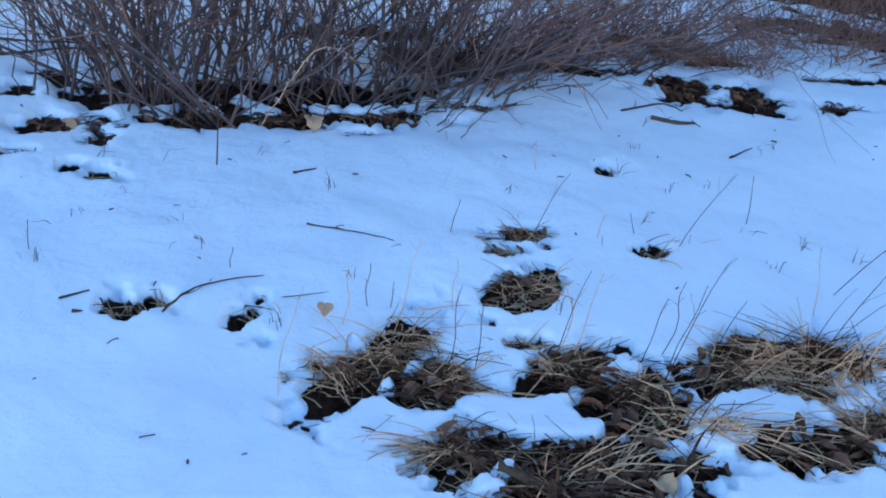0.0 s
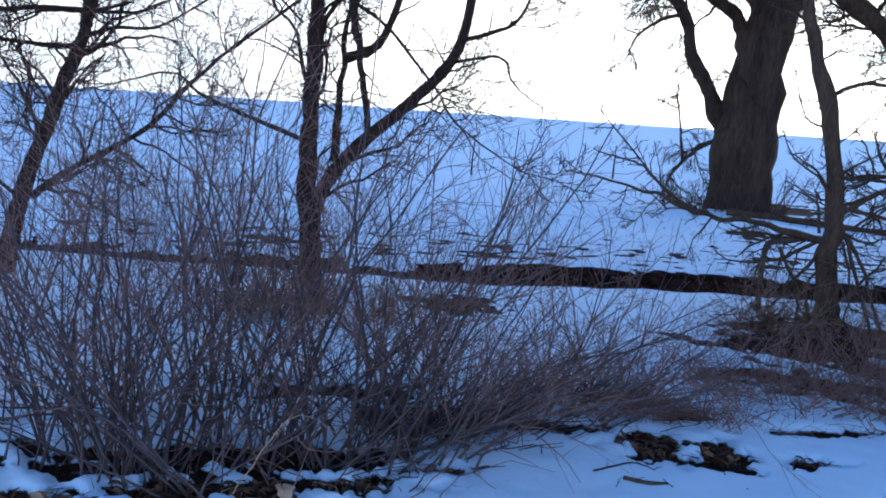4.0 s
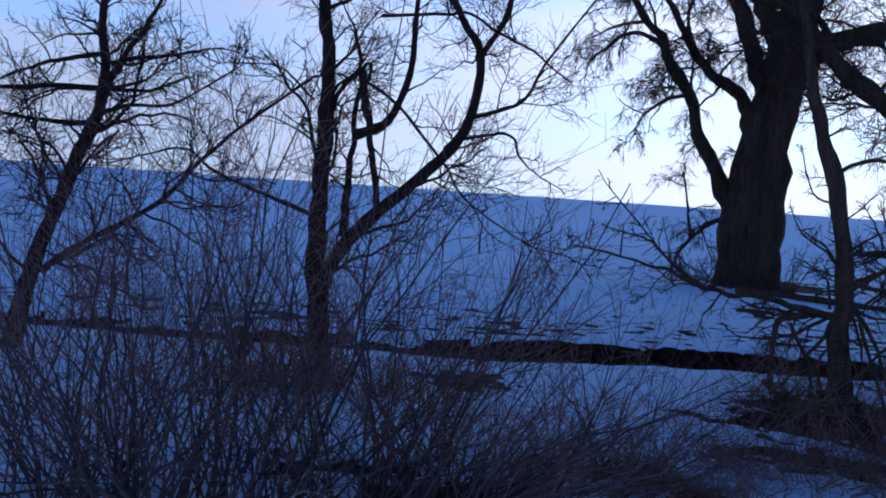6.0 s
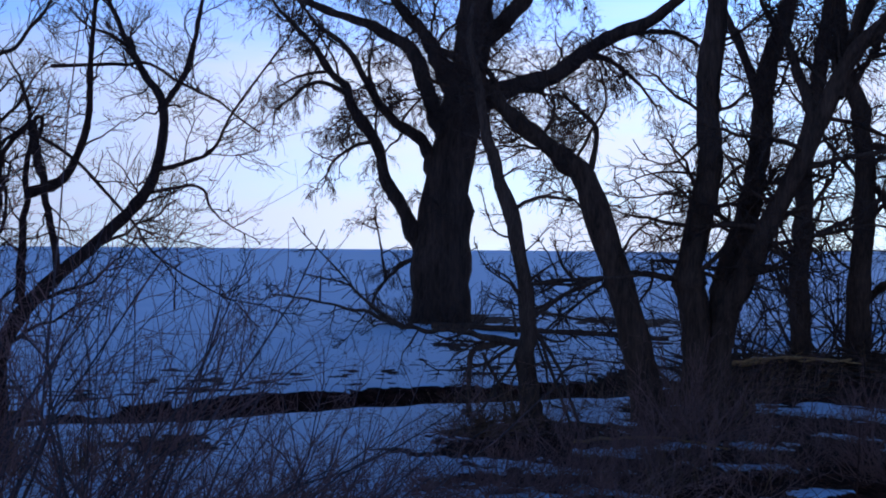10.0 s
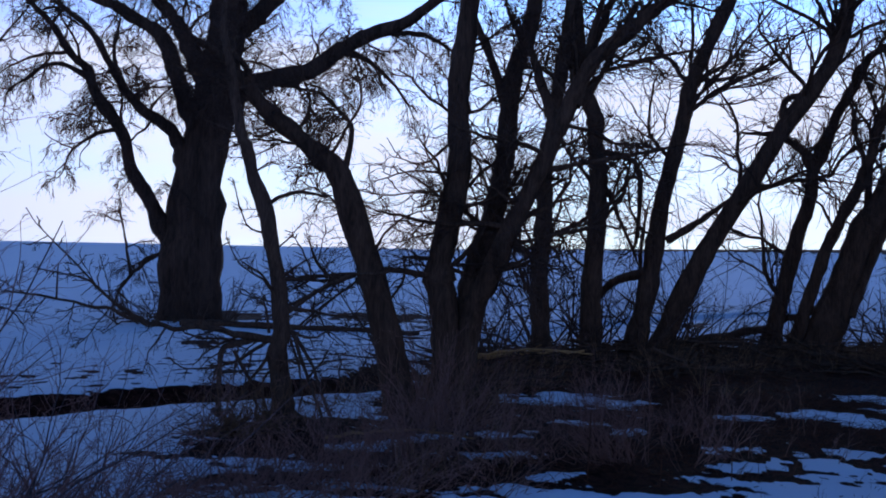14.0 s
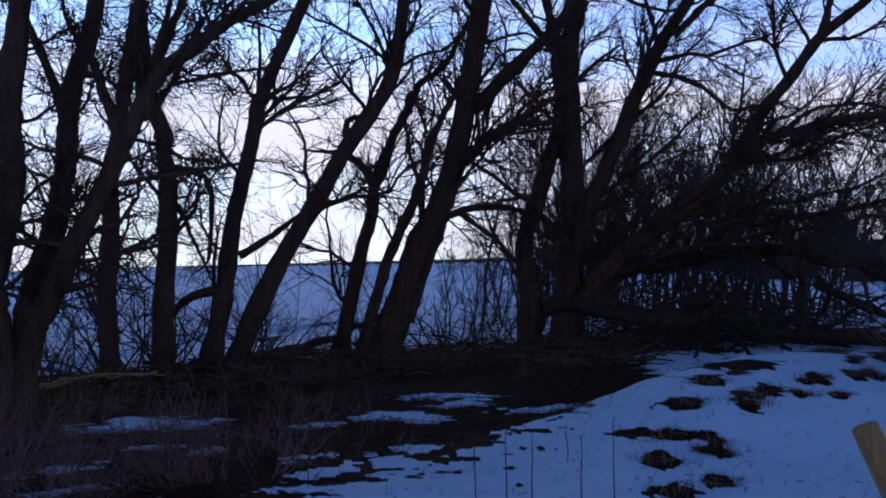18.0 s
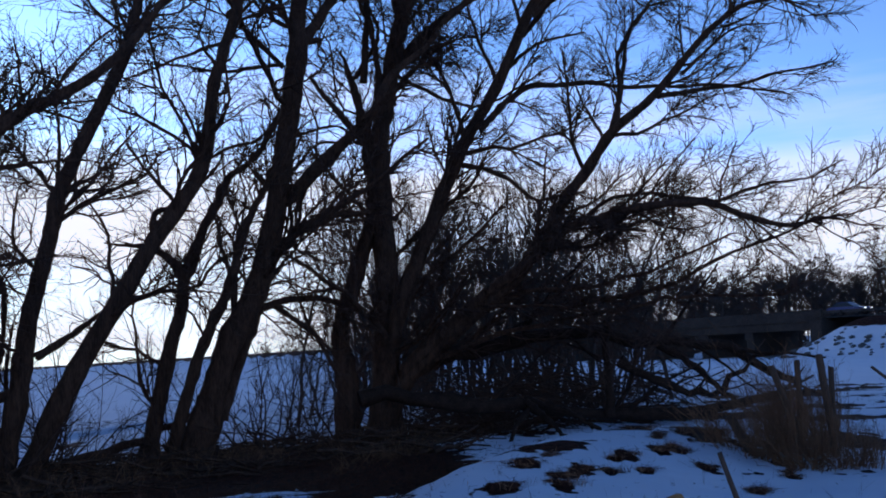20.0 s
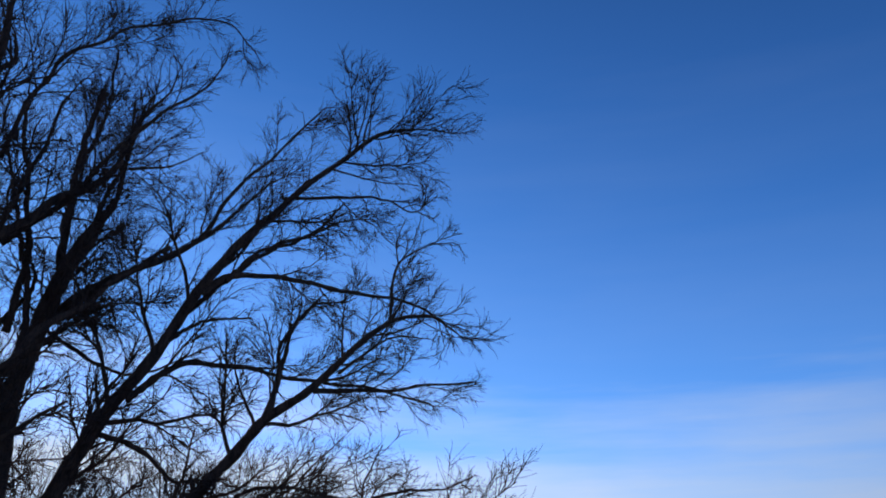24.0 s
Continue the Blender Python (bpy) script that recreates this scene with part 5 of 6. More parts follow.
shrub(WILLOW_LABEL, -0.32, 4.55, 0.48, 0.4, 1.6, 44, 104, (0.3, 0.05), 0.52, 6, r=0.0072, low=40)
shrub(WILLOW_LABEL, -1.3, 5.2, 0.7, 0.5, 1.8, 12, 105, twigs=6, low=12)
shrub(WILLOW_LABEL, -0.5, 5.5, 0.7, 0.5, 1.3, 10, 106, (0.0, 0), twigs=6, low=12)
shrub(LOW_WILLOW, 0.08, 4.75, 0.5, 0.3, 1.1, 34, 107, (0.55, 0.1), 0.6, 6, r=0.0062, low=60, bend_by=0.34)
shrub(LOW_WILLOW, 0.25, 4.85, 0.7, 0.25, 0.6, 34, 115, (0.4, 0.1), 0.95, 5, r=0.006, low=60, bend_by=0.34)
shrub(LOW_WILLOW, 0.35, 5.2, 0.5, 0.35, 1.1, 26, 108, (0.45, 0.1), 0.6, 6, r=0.0062, low=30, bend_by=0.34)
shrub(WILLOW_LABEL, -1.75, 4.75, 0.5, 0.3, 1.85, 26, 113, (0.05, 0.05), 0.22, 6, low=20)
shrub(WILLOW_LABEL, -1.0, 4.8, 0.5, 0.3, 1.8, 16, 114, (0.0, 0.05), 0.3, 6)
shrub("thin leafless willow shrub at the thicket's edge", -1.95, 4.75, 0.3, 0.3, 1.3, 20, 109, (-0.1, 0), 0.5)
shrub("thin leafless willow shrub at the thicket's edge", -2.6, 5.9, 0.6, 0.5, 1.7, 28, 110)
shrub("thin leafless willow shrub at the thicket's edge", -2.0, 6.3, 0.6, 0.5, 1.8, 30, 112)
shrub("small upright willow shrub standing alone in the snow", 0.98, 5.45, 0.2, 0.2, 0.85, 20, 111, (0.3, 0), 0.35)

# ---- dead weeds, grass and litter ----


def weed_clump(x, y, rx, ry, height, stems, seed, lean=(0, 0), label="tangled dry purplish-grey weeds standing in patchy snow", fan=0.5, r=0.0028, mat=WEED):
    return shrub(label, x, y, rx, ry, height, stems, seed, lean, fan, 3, (mat, mat), r, "weed_clump", "weeds", 24)


LOW_WEEDS = "flattened dry purplish weeds lying over the snow"
weed_clump(2.15, 5.75, 0.9, 0.5, 0.55, 175, 201, (0.5, -0.2), LOW_WEEDS, 1.3, 0.0038)
weed_clump(2.75, 5.5, 0.8, 0.5, 0.55, 175, 202, (0.3, -0.2), LOW_WEEDS, 1.3, 0.0038)
weed_clump(1.55, 5.35, 0.7, 0.4, 0.45, 140, 203, (-0.6, 0.0), LOW_WEEDS, 1.3, 0.0038)
weed_clump(3.3, 5.9, 0.9, 0.6, 0.6, 175, 204, (0.2, -0.1), LOW_WEEDS, 1.1, 0.0038)
weed_clump(0.85, 5.35, 0.7, 0.4, 0.4, 160, 205, (0.6, 0.0), LOW_WEEDS, 1.3, 0.0038)
for _k, (_x, _y, _w, _h, _n) in enumerate([(4.0, 6.7, 0.5, 0.75, 130), (4.3, 7.3, 0.5, 0.8, 110), (3.8, 7.2, 0.4, 0.6, 70), (4.6, 7.6, 0.4, 0.7, 70), (5.3, 5.5, 0.55, 0.62, 120), (4.9, 5.9, 0.5, 0.6, 100), (5.9, 6.0, 0.5, 0.5, 70),
                                           (3.7, 5.8, 0.7, 0.4, 60), (5.6, 7.2, 0.6, 0.45, 50), (6.6, 7.6, 0.6, 0.5, 50), (7.2, 6.4, 0.6, 0.4, 45), (8.2, 8.0, 0.7, 0.45, 45), (6.3, 5.2, 0.5, 0.35, 40), (3.2, 6.5, 0.6, 0.35, 40)]):
    weed_clump(_x, _y, _w * 1.3, _w, _h * 1.1, int(_n * 0.62), 220 + _k, (0.25 * math.sin(_k), 0), r=0.0046, fan=0.6, mat=BROWN_WEED if _k % 4 == 3 else WEED)
for _k, (_x, _y, _h) in enumerate([(13.2, 0.75, 1.2), (13.5, 0.35, 1.35), (13.0, 1.2, 0.9), (12.6, 0.5, 0.9), (13.9, 0.9, 1.2), (12.9, 0.0, 0.6)]):
    weed_clump(_x, _y, 0.7, 0.5, _h * 0.95, 130, 240 + _k, (0, 0), "tall brown weeds grown through an old stake fence", 0.6, 0.006, BROWN_WEED)


def blade_set(rng, n, rx, ry, length, flat, droop, r, m=6):
    """n curved grass blades round the origin; flat 0 upright, 1 lying."""
    a = rng.random(n) * 2 * np.pi
    base = np.stack([rng.normal(size=n) * rx * 0.45, rng.normal(size=n) * ry * 0.45, np.full(n, -0.01)], 1)
    lie_down = np.clip(flat + 0.25 * rng.normal(size=n), 0.0, 1.0)
    a = np.where(rng.random(n) < 0.8, rng.choice((2.7, 3.5, 5.8, 0.4)) + 0.42 * rng.normal(size=n), a)
    d = np.stack([np.cos(a) * lie_down, np.sin(a) * lie_down, 1.05 - lie_down], 1)
    d /= np.linalg.norm(d, axis=1, keepdims=True)
    L = length * (0.4 + 0.9 * rng.random(n))
    q = np.linspace(0, 1, m)
    P = base[:, None] + d[:, None] * q[None, :, None] * L[:, None, None]
    P[:, :, 2] += (-1.8 * droop * L[:, None] * q[None] ** 2.2) * (0.5 + rng.random(n))[:, None]
    P[:, :, :2] += (rng.normal(size=(n, 1, 2)) * 0.15) * L[:, None, None] * (q ** 2)[None, :, None]
    P[:, 1:, 2] = np.maximum(P[:, 1:, 2], 0.003 + 0.04 * rng.random((n, 1)))
    R = (r * (0.6 + 0.8 * rng.random(n)))[:, None] * np.linspace(1, 0.35, m)[None]
    return P, R


def grass_tuft(x, y, rx, ry, n, length, seed, flat=0.7, label="matted tuft of dry straw-coloured grass melted out of the snow", pale=0.42):
    rng = np.random.default_rng(seed)
    root = tagged(new("grass_tuft"), label, "grass", "grass tufts in the snow")
    root.location = (x, y, ground_z(x, y))
    for name, mat, share, fl, dr in (("pale_grass", STRAW, pale, flat, 0.25), ("old_grass", OLD_STRAW, 1 - pale, min(flat + 0.15, 0.95), 0.15)):
        P, R = blade_set(rng, max(4, int(n * share)), rx, ry, length, fl, dr, 0.0026 if mat is STRAW else 0.0019)
        v, f = tubes(P, R, 3)
        mesh_part(name, mesh_from(name, v, f, mat), root, kind="stuff")
    return root


for _k, (_x, _y, _rx, _ry, _t) in enumerate(FRONT):
    _big = _rx * _ry
    grass_tuft(_x, _y, _rx * 1.05, _ry * 1.0, int((60 + 2600 * _big) * (0.8 if _y > 1.98 else 0.5)), 0.15 + 0.8 * min(_rx, _ry), 300 + _k, 0.86, pale=0.5)
# mounded tufts with standing blades
for _k, (_x, _y, _n, _l, _f) in enumerate([(1.00, 2.31, 190, 0.30, 0.62), (1.12, 2.24, 120, 0.30, 0.5), (0.88, 2.26, 90, 0.26, 0.7), (0.57, 2.16, 80, 0.22, 0.55), (-0.10, 2.30, 90, 0.22, 0.7), (-0.24, 2.06, 90, 0.22, 0.7), (-0.17, 2.17, 80, 0.24, 0.6), (0.06, 1.84, 150, 0.26, 0.8),
                                           (0.27, 2.63, 80, 0.2, 0.55), (0.24, 2.52, 50, 0.16, 0.65), (0.02, 2.08, 70, 0.2, 0.5), (0.34, 2.22, 60, 0.2, 0.5), (0.26, 2.99, 50, 0.16, 0.6), (0.71, 2.92, 60, 0.17, 0.35), (-0.56, 2.36, 50, 0.12, 0.5),
                                           (-0.91, 2.31, 70, 0.12, 0.75), (1.22, 2.04, 90, 0.24, 0.6), (0.66, 1.96, 70, 0.26, 0.85), (0.30, 1.74, 80, 0.24, 0.9), (-1.28, 3.16, 60, 0.08, 0.6), (0.61, 3.59, 36, 0.07, 0.6)]):
    grass_tuft(_x, _y, 0.12, 0.08, int(_n * 0.6), _l * 0.95, 340 + _k, 0.4 + 0.5 * _f, pale=0.6)
for _k, (_x, _y, _rx, _ry, _t) in enumerate(BUSHEDGE):
    grass_tuft(_x, _y, _rx * 1.1, _ry * 1.4, 90, 0.12, 360 + _k, 0.75, "flat brown grass and litter at the thicket's foot", 0.06)
for _k, (_x, _y, _rx, _ry, _t) in enumerate(SPOTS):
    grass_tuft(_x, _y, _rx * 1.0, _ry * 0.9, 170, 0.15, 380 + _k, 0.5, "small dark tuft of dead grass in the snow", 0.12)


def stubble(x0, x1, y0, y1, count, seed, tall):
    """Short dry stems that prick through the snow here and there."""
    rng = np.random.default_rng(seed)
    Ps, Rs = [], []
    for k in range(count):
        x, y = x0 + (x1 - x0) * rng.random(), y0 + (y1 - y0) * rng.random()
        P, R = blade_set(rng, int(1 + rng.integers(0, 5)), 0.03, 0.03, tall * (0.4 + rng.random()), 0.35, 0.1, 0.0013, 4)
        P[:, :, 0] += x
        P[:, :, 1] += y
        P[:, :, 2] += ground_z(x, y)
        Ps.append(P)
        Rs.append(R)
    v, f = tubes(np.concatenate(Ps), np.concatenate(Rs), 3)
    return tagged(new("grass_stubble", mesh_from("grass_stubble", v, f, OLD_STRAW)), "short dry grass stems pricking through the snow", "grass", kind="stuff")


stubble(-1.9, 2.6, 2.0, 4.6, 70, 401, 0.07)
stubble(5.0, 9.5, 1.0, 4.6, 220, 402, 0.10)
stubble(1.0, 4.0, 5.6, 9.4, 60, 403, 0.09)
stubble(-4.0, 9.0, 10.8, 18.0, 420, 404, 0.13)
stubble(10.0, 26.0, -3.0, 6.0, 420, 405, 0.16)


def debris(x0, x1, y0, y1, count, seed, size):
    """Dark crumbs of bark and leaf strewn on the snow."""
    rng = np.random.default_rng(seed)
    P = []
    for k in range(count):
        x, y = x0 + (x1 - x0) * rng.random(), y0 + (y1 - y0) * rng.random()
        a, l = rng.random() * 6.28, size * (0.3 + rng.random() ** 2)
        z = ground_z(x, y) + 0.003
        P.append([(x - math.cos(a) * l, y - math.sin(a) * l, z), (x, y, z + 0.2 * l * rng.random()), (x + math.cos(a) * l, y + math.sin(a) * l, z)])
    P = np.array(P)
    v, f = tubes(P, np.full((count, 3), 1.0) * (0.0012 + 0.002 * rng.random((count, 1))), 4)
    return tagged(new("snow_debris", mesh_from("snow_debris", v, f, DEAD_WOOD)), "dark crumbs of bark and twig strewn on the snow", "debris", kind="stuff")


debris(-2.0, 2.8, 1.6, 4.6, 70, 410, 0.014)
debris(1.0, 4.5, 5.4, 9.4, 160, 411, 0.04)
debris(5.0, 10.0, 1.0, 5.0, 160, 412, 0.03)
debris(-3.0, 9.0, 10.9, 15.5, 380, 413, 0.035)
debris(10.0, 24.0, -3.0, 7.0, 420, 414, 0.05)


def stalk(x, y, top, mat=STRAW, r=0.0022, label="single dry stalk standing in the snow"):
    root = tagged(new("dry_stalk"), label, "stalk", "dry stalks")
    z = ground_z(x, y)
    root.location = (x, y, z)
    rng = np.random.default_rng(int(abs(x * 1000 + y * 77)))
    tx, ty, tz = top[0] - x, top[1] - y, top[2] - z
    P = smooth_path([(0, 0, -0.03), (tx * 0.35 + 0.01 * rng.normal(), ty * 0.35, tz * 0.4), (tx * 0.7, ty * 0.7 + 0.01 * rng.normal(), tz * 0.75), (tx, ty, tz)], 8)
    v, f = tubes(P[None], np.linspace(r, r * 0.5, 8)[None], 5)
    mesh_part("stem", mesh_from("stem", v, f, mat), root)
    P1, R1 = spawn(rng, P[None], np.linspace(r, r * 0.5, 8)[None], 2, 0.4, 0.2, 40, 0.1, rmin=0.0008)
    v, f = tubes(P1, R1, 3)
    mesh_part("side_growth", mesh_from("side_growth", v, f, mat), root, kind="stuff")
    return root


stalk(-0.89, 3.30, (-0.85, 3.30, 0.52), OLD_STRAW, 0.003, label="tall pale dry stalk standing before the thicket")
for _b, _t in (((-0.40, 1.95), (-0.35, 1.96, 0.28)), ((-0.29, 2.29), (-0.27, 2.30, 0.18)), ((-0.22, 2.40), (-0.22, 2.40, 0.14)), ((0.61, 2.27), (0.64, 2.26, 0.24)), ((-0.16, 2.41), (-0.15, 2.41, 0.08)),
               ((0.03, 2.44), (0.03, 2.44, 0.15)), ((0.35, 2.33), (0.34, 2.34, 0.16)), ((0.33, 3.50), (0.31, 3.50, 0.13)), ((1.07, 3.16), (1.06, 3.17, 0.19)), ((0.51, 2.97), (0.53, 2.97, 0.09)),
               ((-0.66, 2.55), (-0.65, 2.55, 0.07)), ((-1.29, 2.57), (-1.28, 2.57, 0.10)), ((1.13, 2.55), (1.10, 2.56, 0.23)), ((1.23, 2.71), (1.43, 2.60, 0.34)), ((0.55, 2.24), (0.60, 2.25, 0.19)),
               ((0.27, 2.97), (0.39, 2.99, 0.22)), ((0.00, 2.90), (0.03, 2.93, 0.12)), ((0.75, 2.92), (0.95, 3.01, 0.26)), ((1.16, 2.25), (1.25, 2.23, 0.29)), ((0.09, 2.14), (0.10, 2.12, 0.21)), ((-0.21, 2.05), (-0.12, 2.08, 0.20)), ((0.58, 2.12), (0.72, 2.20, 0.34)), ((0.60, 2.10), (0.66, 2.14, 0.30)), ((1.06, 2.33), (1.28, 2.40, 0.36)), ((1.12, 2.30), (1.36, 2.32, 0.30)), ((0.30, 2.20), (0.38, 2.24, 0.26)), ((0.36, 2.24), (0.42, 2.27, 0.24)), ((0.00, 2.10), (0.04, 2.14, 0.24)), ((-0.15, 2.30), (-0.08, 2.36, 0.24))):
    stalk(_b[0], _b[1], _t, STRAW if math.sin(_b[0] * 40) > 0.2 else OLD_STRAW, 0.0016)
for _b, _h in (((5.45, 3.36), 0.56), ((5.60, 3.21), 0.53), ((5.73, 3.09), 0.44), ((5.97, 2.84), 0.42), ((6.14, 2.67), 0.52), ((6.9, 3.4), 0.3), ((5.3, 4.7), 0.5), ((4.8, 4.9), 0.42), ((4.4, 5.2), 0.5)):
    stalk(_b[0], _b[1], (_b[0] + 0.04, _b[1] + 0.02, _h + 0.02), OLD_STRAW, 0.005, "thin upright grey weed stalk in the snow")

stalk(0.53, 25.61, (0.56, 25.61, 0.94), OLD_STRAW, 0.028, "thin dark dead stalk on the far bank")
stalk(4.72, 28.17, (4.75, 28.17, 0.98), OLD_STRAW, 0.031, "thin dark dead stalk on the far bank")


def fallen(pts, r, label="dark fallen twig lying on the snow", mat=DEAD_WOOD, name="fallen_twig", category="twig", shoots=2, sides=6, on_ground=True, seed=5):
    root = tagged(new(name), label, category)
    x0, y0 = pts[0][0], pts[0][1]
    z0 = ground_z(x0, y0)
    root.location = (x0, y0, z0)
    if on_ground:
        q = [(p[0] - x0, p[1] - y0, ground_z(p[0], p[1]) - z0 + r * 0.7) for p in pts]
    else:
        q = [(p[0] - x0, p[1] - y0, p[2] - z0) for p in pts]
    rng = np.random.default_rng(seed + int(abs(x0 * 100)))
    m = 14
    P = smooth_path(q, m)
    L = np.linalg.norm(np.diff(P, axis=0), axis=1).sum()
    P[1:-1, :2] += rng.normal(size=(m - 2, 2)) * L * 0.008
    if not on_ground:
        P[1:-1, 2] += rng.normal(size=m - 2) * min(0.01 * L, r * 0.6)
    R = np.linspace(r, r * 0.45, m) * (1 + 0.12 * rng.normal(size=m))
    v, f = tubes(P[None], R[None], sides)
    v = v.reshape(m, sides, 3)
    v = (P[:, None] + (v - P[:, None]) * (1 + 0.1 * rng.normal(size=(m, sides, 1)))).reshape(-1, 3)
    mesh_part("stem", mesh_from("stem", v, f, mat), root)
    if shoots:
        P1, R1 = spawn(rng, P[None], R[None], shoots, 0.2, 0.25, 40, 0.05, rmin=r * 0.2)
        v, f = tubes(P1, R1, 4)
        mesh_part("side_growth", mesh_from("side_growth", v, f, mat), root, kind="stuff")
    return root


fallen([(-0.48, 2.88), (-0.37, 2.86), (-0.27, 2.85), (-0.18, 2.79)], 0.0035)
fallen([(-0.78, 2.25), (-0.73, 2.37), (-0.65, 2.46), (-0.55, 2.51)], 0.0035)
fallen([(-1.09, 2.30), (-1.02, 2.35)], 0.004, shoots=0)
fallen([(-1.03, 2.24), (-0.93, 2.29), (-0.77, 2.30)], 0.006)
fallen([(0.89, 4.24), (0.99, 4.21), (1.09, 4.21)], 0.012, shoots=1)
fallen([(-0.60, 3.30), (-0.52, 3.34)], 0.005, shoots=1)
fallen([(1.16, 3.82), (1.29, 3.96)], 0.005, shoots=0)
fallen([(-0.16, 4.11), (0.05, 4.20), (0.27, 4.25)], 0.014)
fallen([(0.76, 4.30), (1.00, 4.44), (1.11, 4.19)], 0.005)
fallen([(0.26, 1.78), (0.49, 1.79), (0.77, 1.92)], 0.016, "dark stick lying in the leaf litter")
fallen([(0.15, 1.73), (0.37, 1.66)], 0.014, "grey stick lying in the leaf litter")
fallen([(0.50, 1.92), (0.57, 1.89)], 0.010, "pale peeled stick in the leaf litter", TAN_LEAF, shoots=0)
fallen([(-3.27, 4.07), (-2.45, 4.35), (-1.78, 4.64)], 0.012, "long dead branch lying at the thicket's edge")
fallen([(-3.10, 4.83), (-2.25, 4.67), (-1.63, 4.74)], 0.010, "long dead branch lying at the thicket's edge")

_rng = np.random.default_rng(450)
for _k in range(16):
    _x, _y, _z = _rng.uniform(-1.7, 0.1), _rng.uniform(3.75, 4.15), _rng.uniform(0.02, 0.25)
    _a, _l = _rng.choice((0.3, 2.8)) + 0.5 * _rng.normal(), _rng.uniform(0.35, 0.8)
    fallen([(_x, _y, 0.0), (_x + 0.5 * _l * math.cos(_a), _y + 0.3 * abs(math.sin(_a)) * _l, _z + 0.08), (_x + _l * math.cos(_a), _y + 0.4 * abs(math.sin(_a)) * _l, _z)], 0.003,
           "pale broken cane bent over in the thicket", WEED if _k % 8 else STRAW, "broken_cane", "cane", 3, 5, False)

# dead leaves


def leaf_mesh(seed, w, l, curl):
    rng = np.random.default_rng(seed)
    n = 7
    verts, faces = [], []
    for i in range(n):
        u = i / (n - 1)
        half = w * math.sin(math.pi * min(1, u * 0.92 + 0.06)) ** 0.7 * (1 + 0.12 * rng.normal())
        z = curl * math.sin(u * math.pi) * 0.6 + 0.1 * curl * rng.normal()
        verts += [(-half, (u - 0.5) * l, z + curl * 0.5), (0, (u - 0.5) * l, z), (half, (u - 0.5) * l, z + curl * 0.6)]
    for i in range(n - 1):
        a = i * 3
        faces += [(a, a + 1, a + 4, a + 3), (a + 1, a + 2, a + 5, a + 4)]
    return verts, faces


LEAVES = [mesh_from("leaf", *leaf_mesh(s, w, l, c), LEAF) for s, w, l, c in ((1, 0.011, 0.085, 0.012), (2, 0.015, 0.075, 0.018), (3, 0.009, 0.09, 0.010), (4, 0.018, 0.065, 0.022), (5, 0.008, 0.07, 0.014))]


def leaf_litter(label, spots, count, seed, size=1.0):
    rng = np.random.default_rng(seed)
    root = tagged(new("leaf_litter"), label, "dead leaves")
    x0, y0 = spots[0][0], spots[0][1]
    root.location = (x0, y0, ground_z(x0, y0))
    area = np.array([s[2] * s[3] for s in spots])
    for k in range(count):
        cx, cy, rx, ry, turn = spots[rng.choice(len(spots), p=area / area.sum())]
        a, q = rng.random() * 6.28, math.sqrt(rng.random()) * 1.05
        x, y = cx + rx * q * math.cos(a), cy + ry * q * math.sin(a)
        if float(lie([x], [y])[1][0]) < 0.5:
            continue
        ob = new("leaf", LEAVES[int(rng.integers(0, len(LEAVES)))])
        ob.parent = root
        s = size * (0.55 + 0.7 * rng.random())
        ob.matrix_basis = pose(x - x0, y - y0, ground_z(x, y) - ground_z(x0, y0) + 0.012 + 0.02 * rng.random(), rng.normal() * 28, rng.normal() * 28, rng.random() * 360) @ Matrix.Scale(s, 4)
    return root


leaf_litter("brown and purplish dead leaves among the grass", FRONT, 620, 501, 0.85)
leaf_litter("brown dead leaves at the thicket's foot", BUSHEDGE, 420, 502, 0.8)
for _k, (_x, _y, _s, _r) in enumerate([(-0.60, 3.73, 1.5, 20), (0.27, 2.17, 1.1, 70), (-0.01, 2.06, 1.0, 120), (-0.34, 2.32, 0.8, 10), (0.54, 1.73, 1.2, 200), (-1.55, 3.56, 1.0, 60)]):
    _o = new("fallen_leaf", mesh_from("fallen_leaf", *leaf_mesh(60 + _k, 0.026, 0.07, 0.022), TAN_LEAF))
    _o.matrix_basis = pose(_x, _y, ground_z(_x, _y) + 0.02, 15, 10, _r) @ Matrix.Scale(_s, 4)
    tagged(_o, "large curled pale tan dead leaf", "leaf", "pale leaves")



def litter_mat(spots, per_area, seed, length, label):
    """Short dead blades and stems lying flat on the bare earth."""
    rng = np.random.default_rng(seed)
    Ps, Rs = [], []
    for cx, cy, rx, ry, turn in spots:
        n = int(per_area * rx * ry)
        P, R = blade_set(rng, n, 0.01, 0.01, length, 0.9, 0.1, 0.003, 4)
        a, q = rng.random(n) * 6.28, np.sqrt(rng.random(n)) * 1.05
        c, s = math.cos(radians(turn)), math.sin(radians(turn))
        u, v = rx * q * np.cos(a), ry * q * np.sin(a)
        x, y = cx + u * c - v * s, cy + u * s + v * c
        z, b, cov = lie(x, y)
        P += np.stack([x, y, z + cov], 1)[:, None]
        keep = b > 0.4
        Ps.append(P[keep])
        Rs.append(R[keep])
    v, f = tubes(np.concatenate(Ps), np.concatenate(Rs), 3)
    return tagged(new("litter_mat", mesh_from("litter_mat", v, f, OLD_STRAW)), label, "dead grass", kind="stuff")


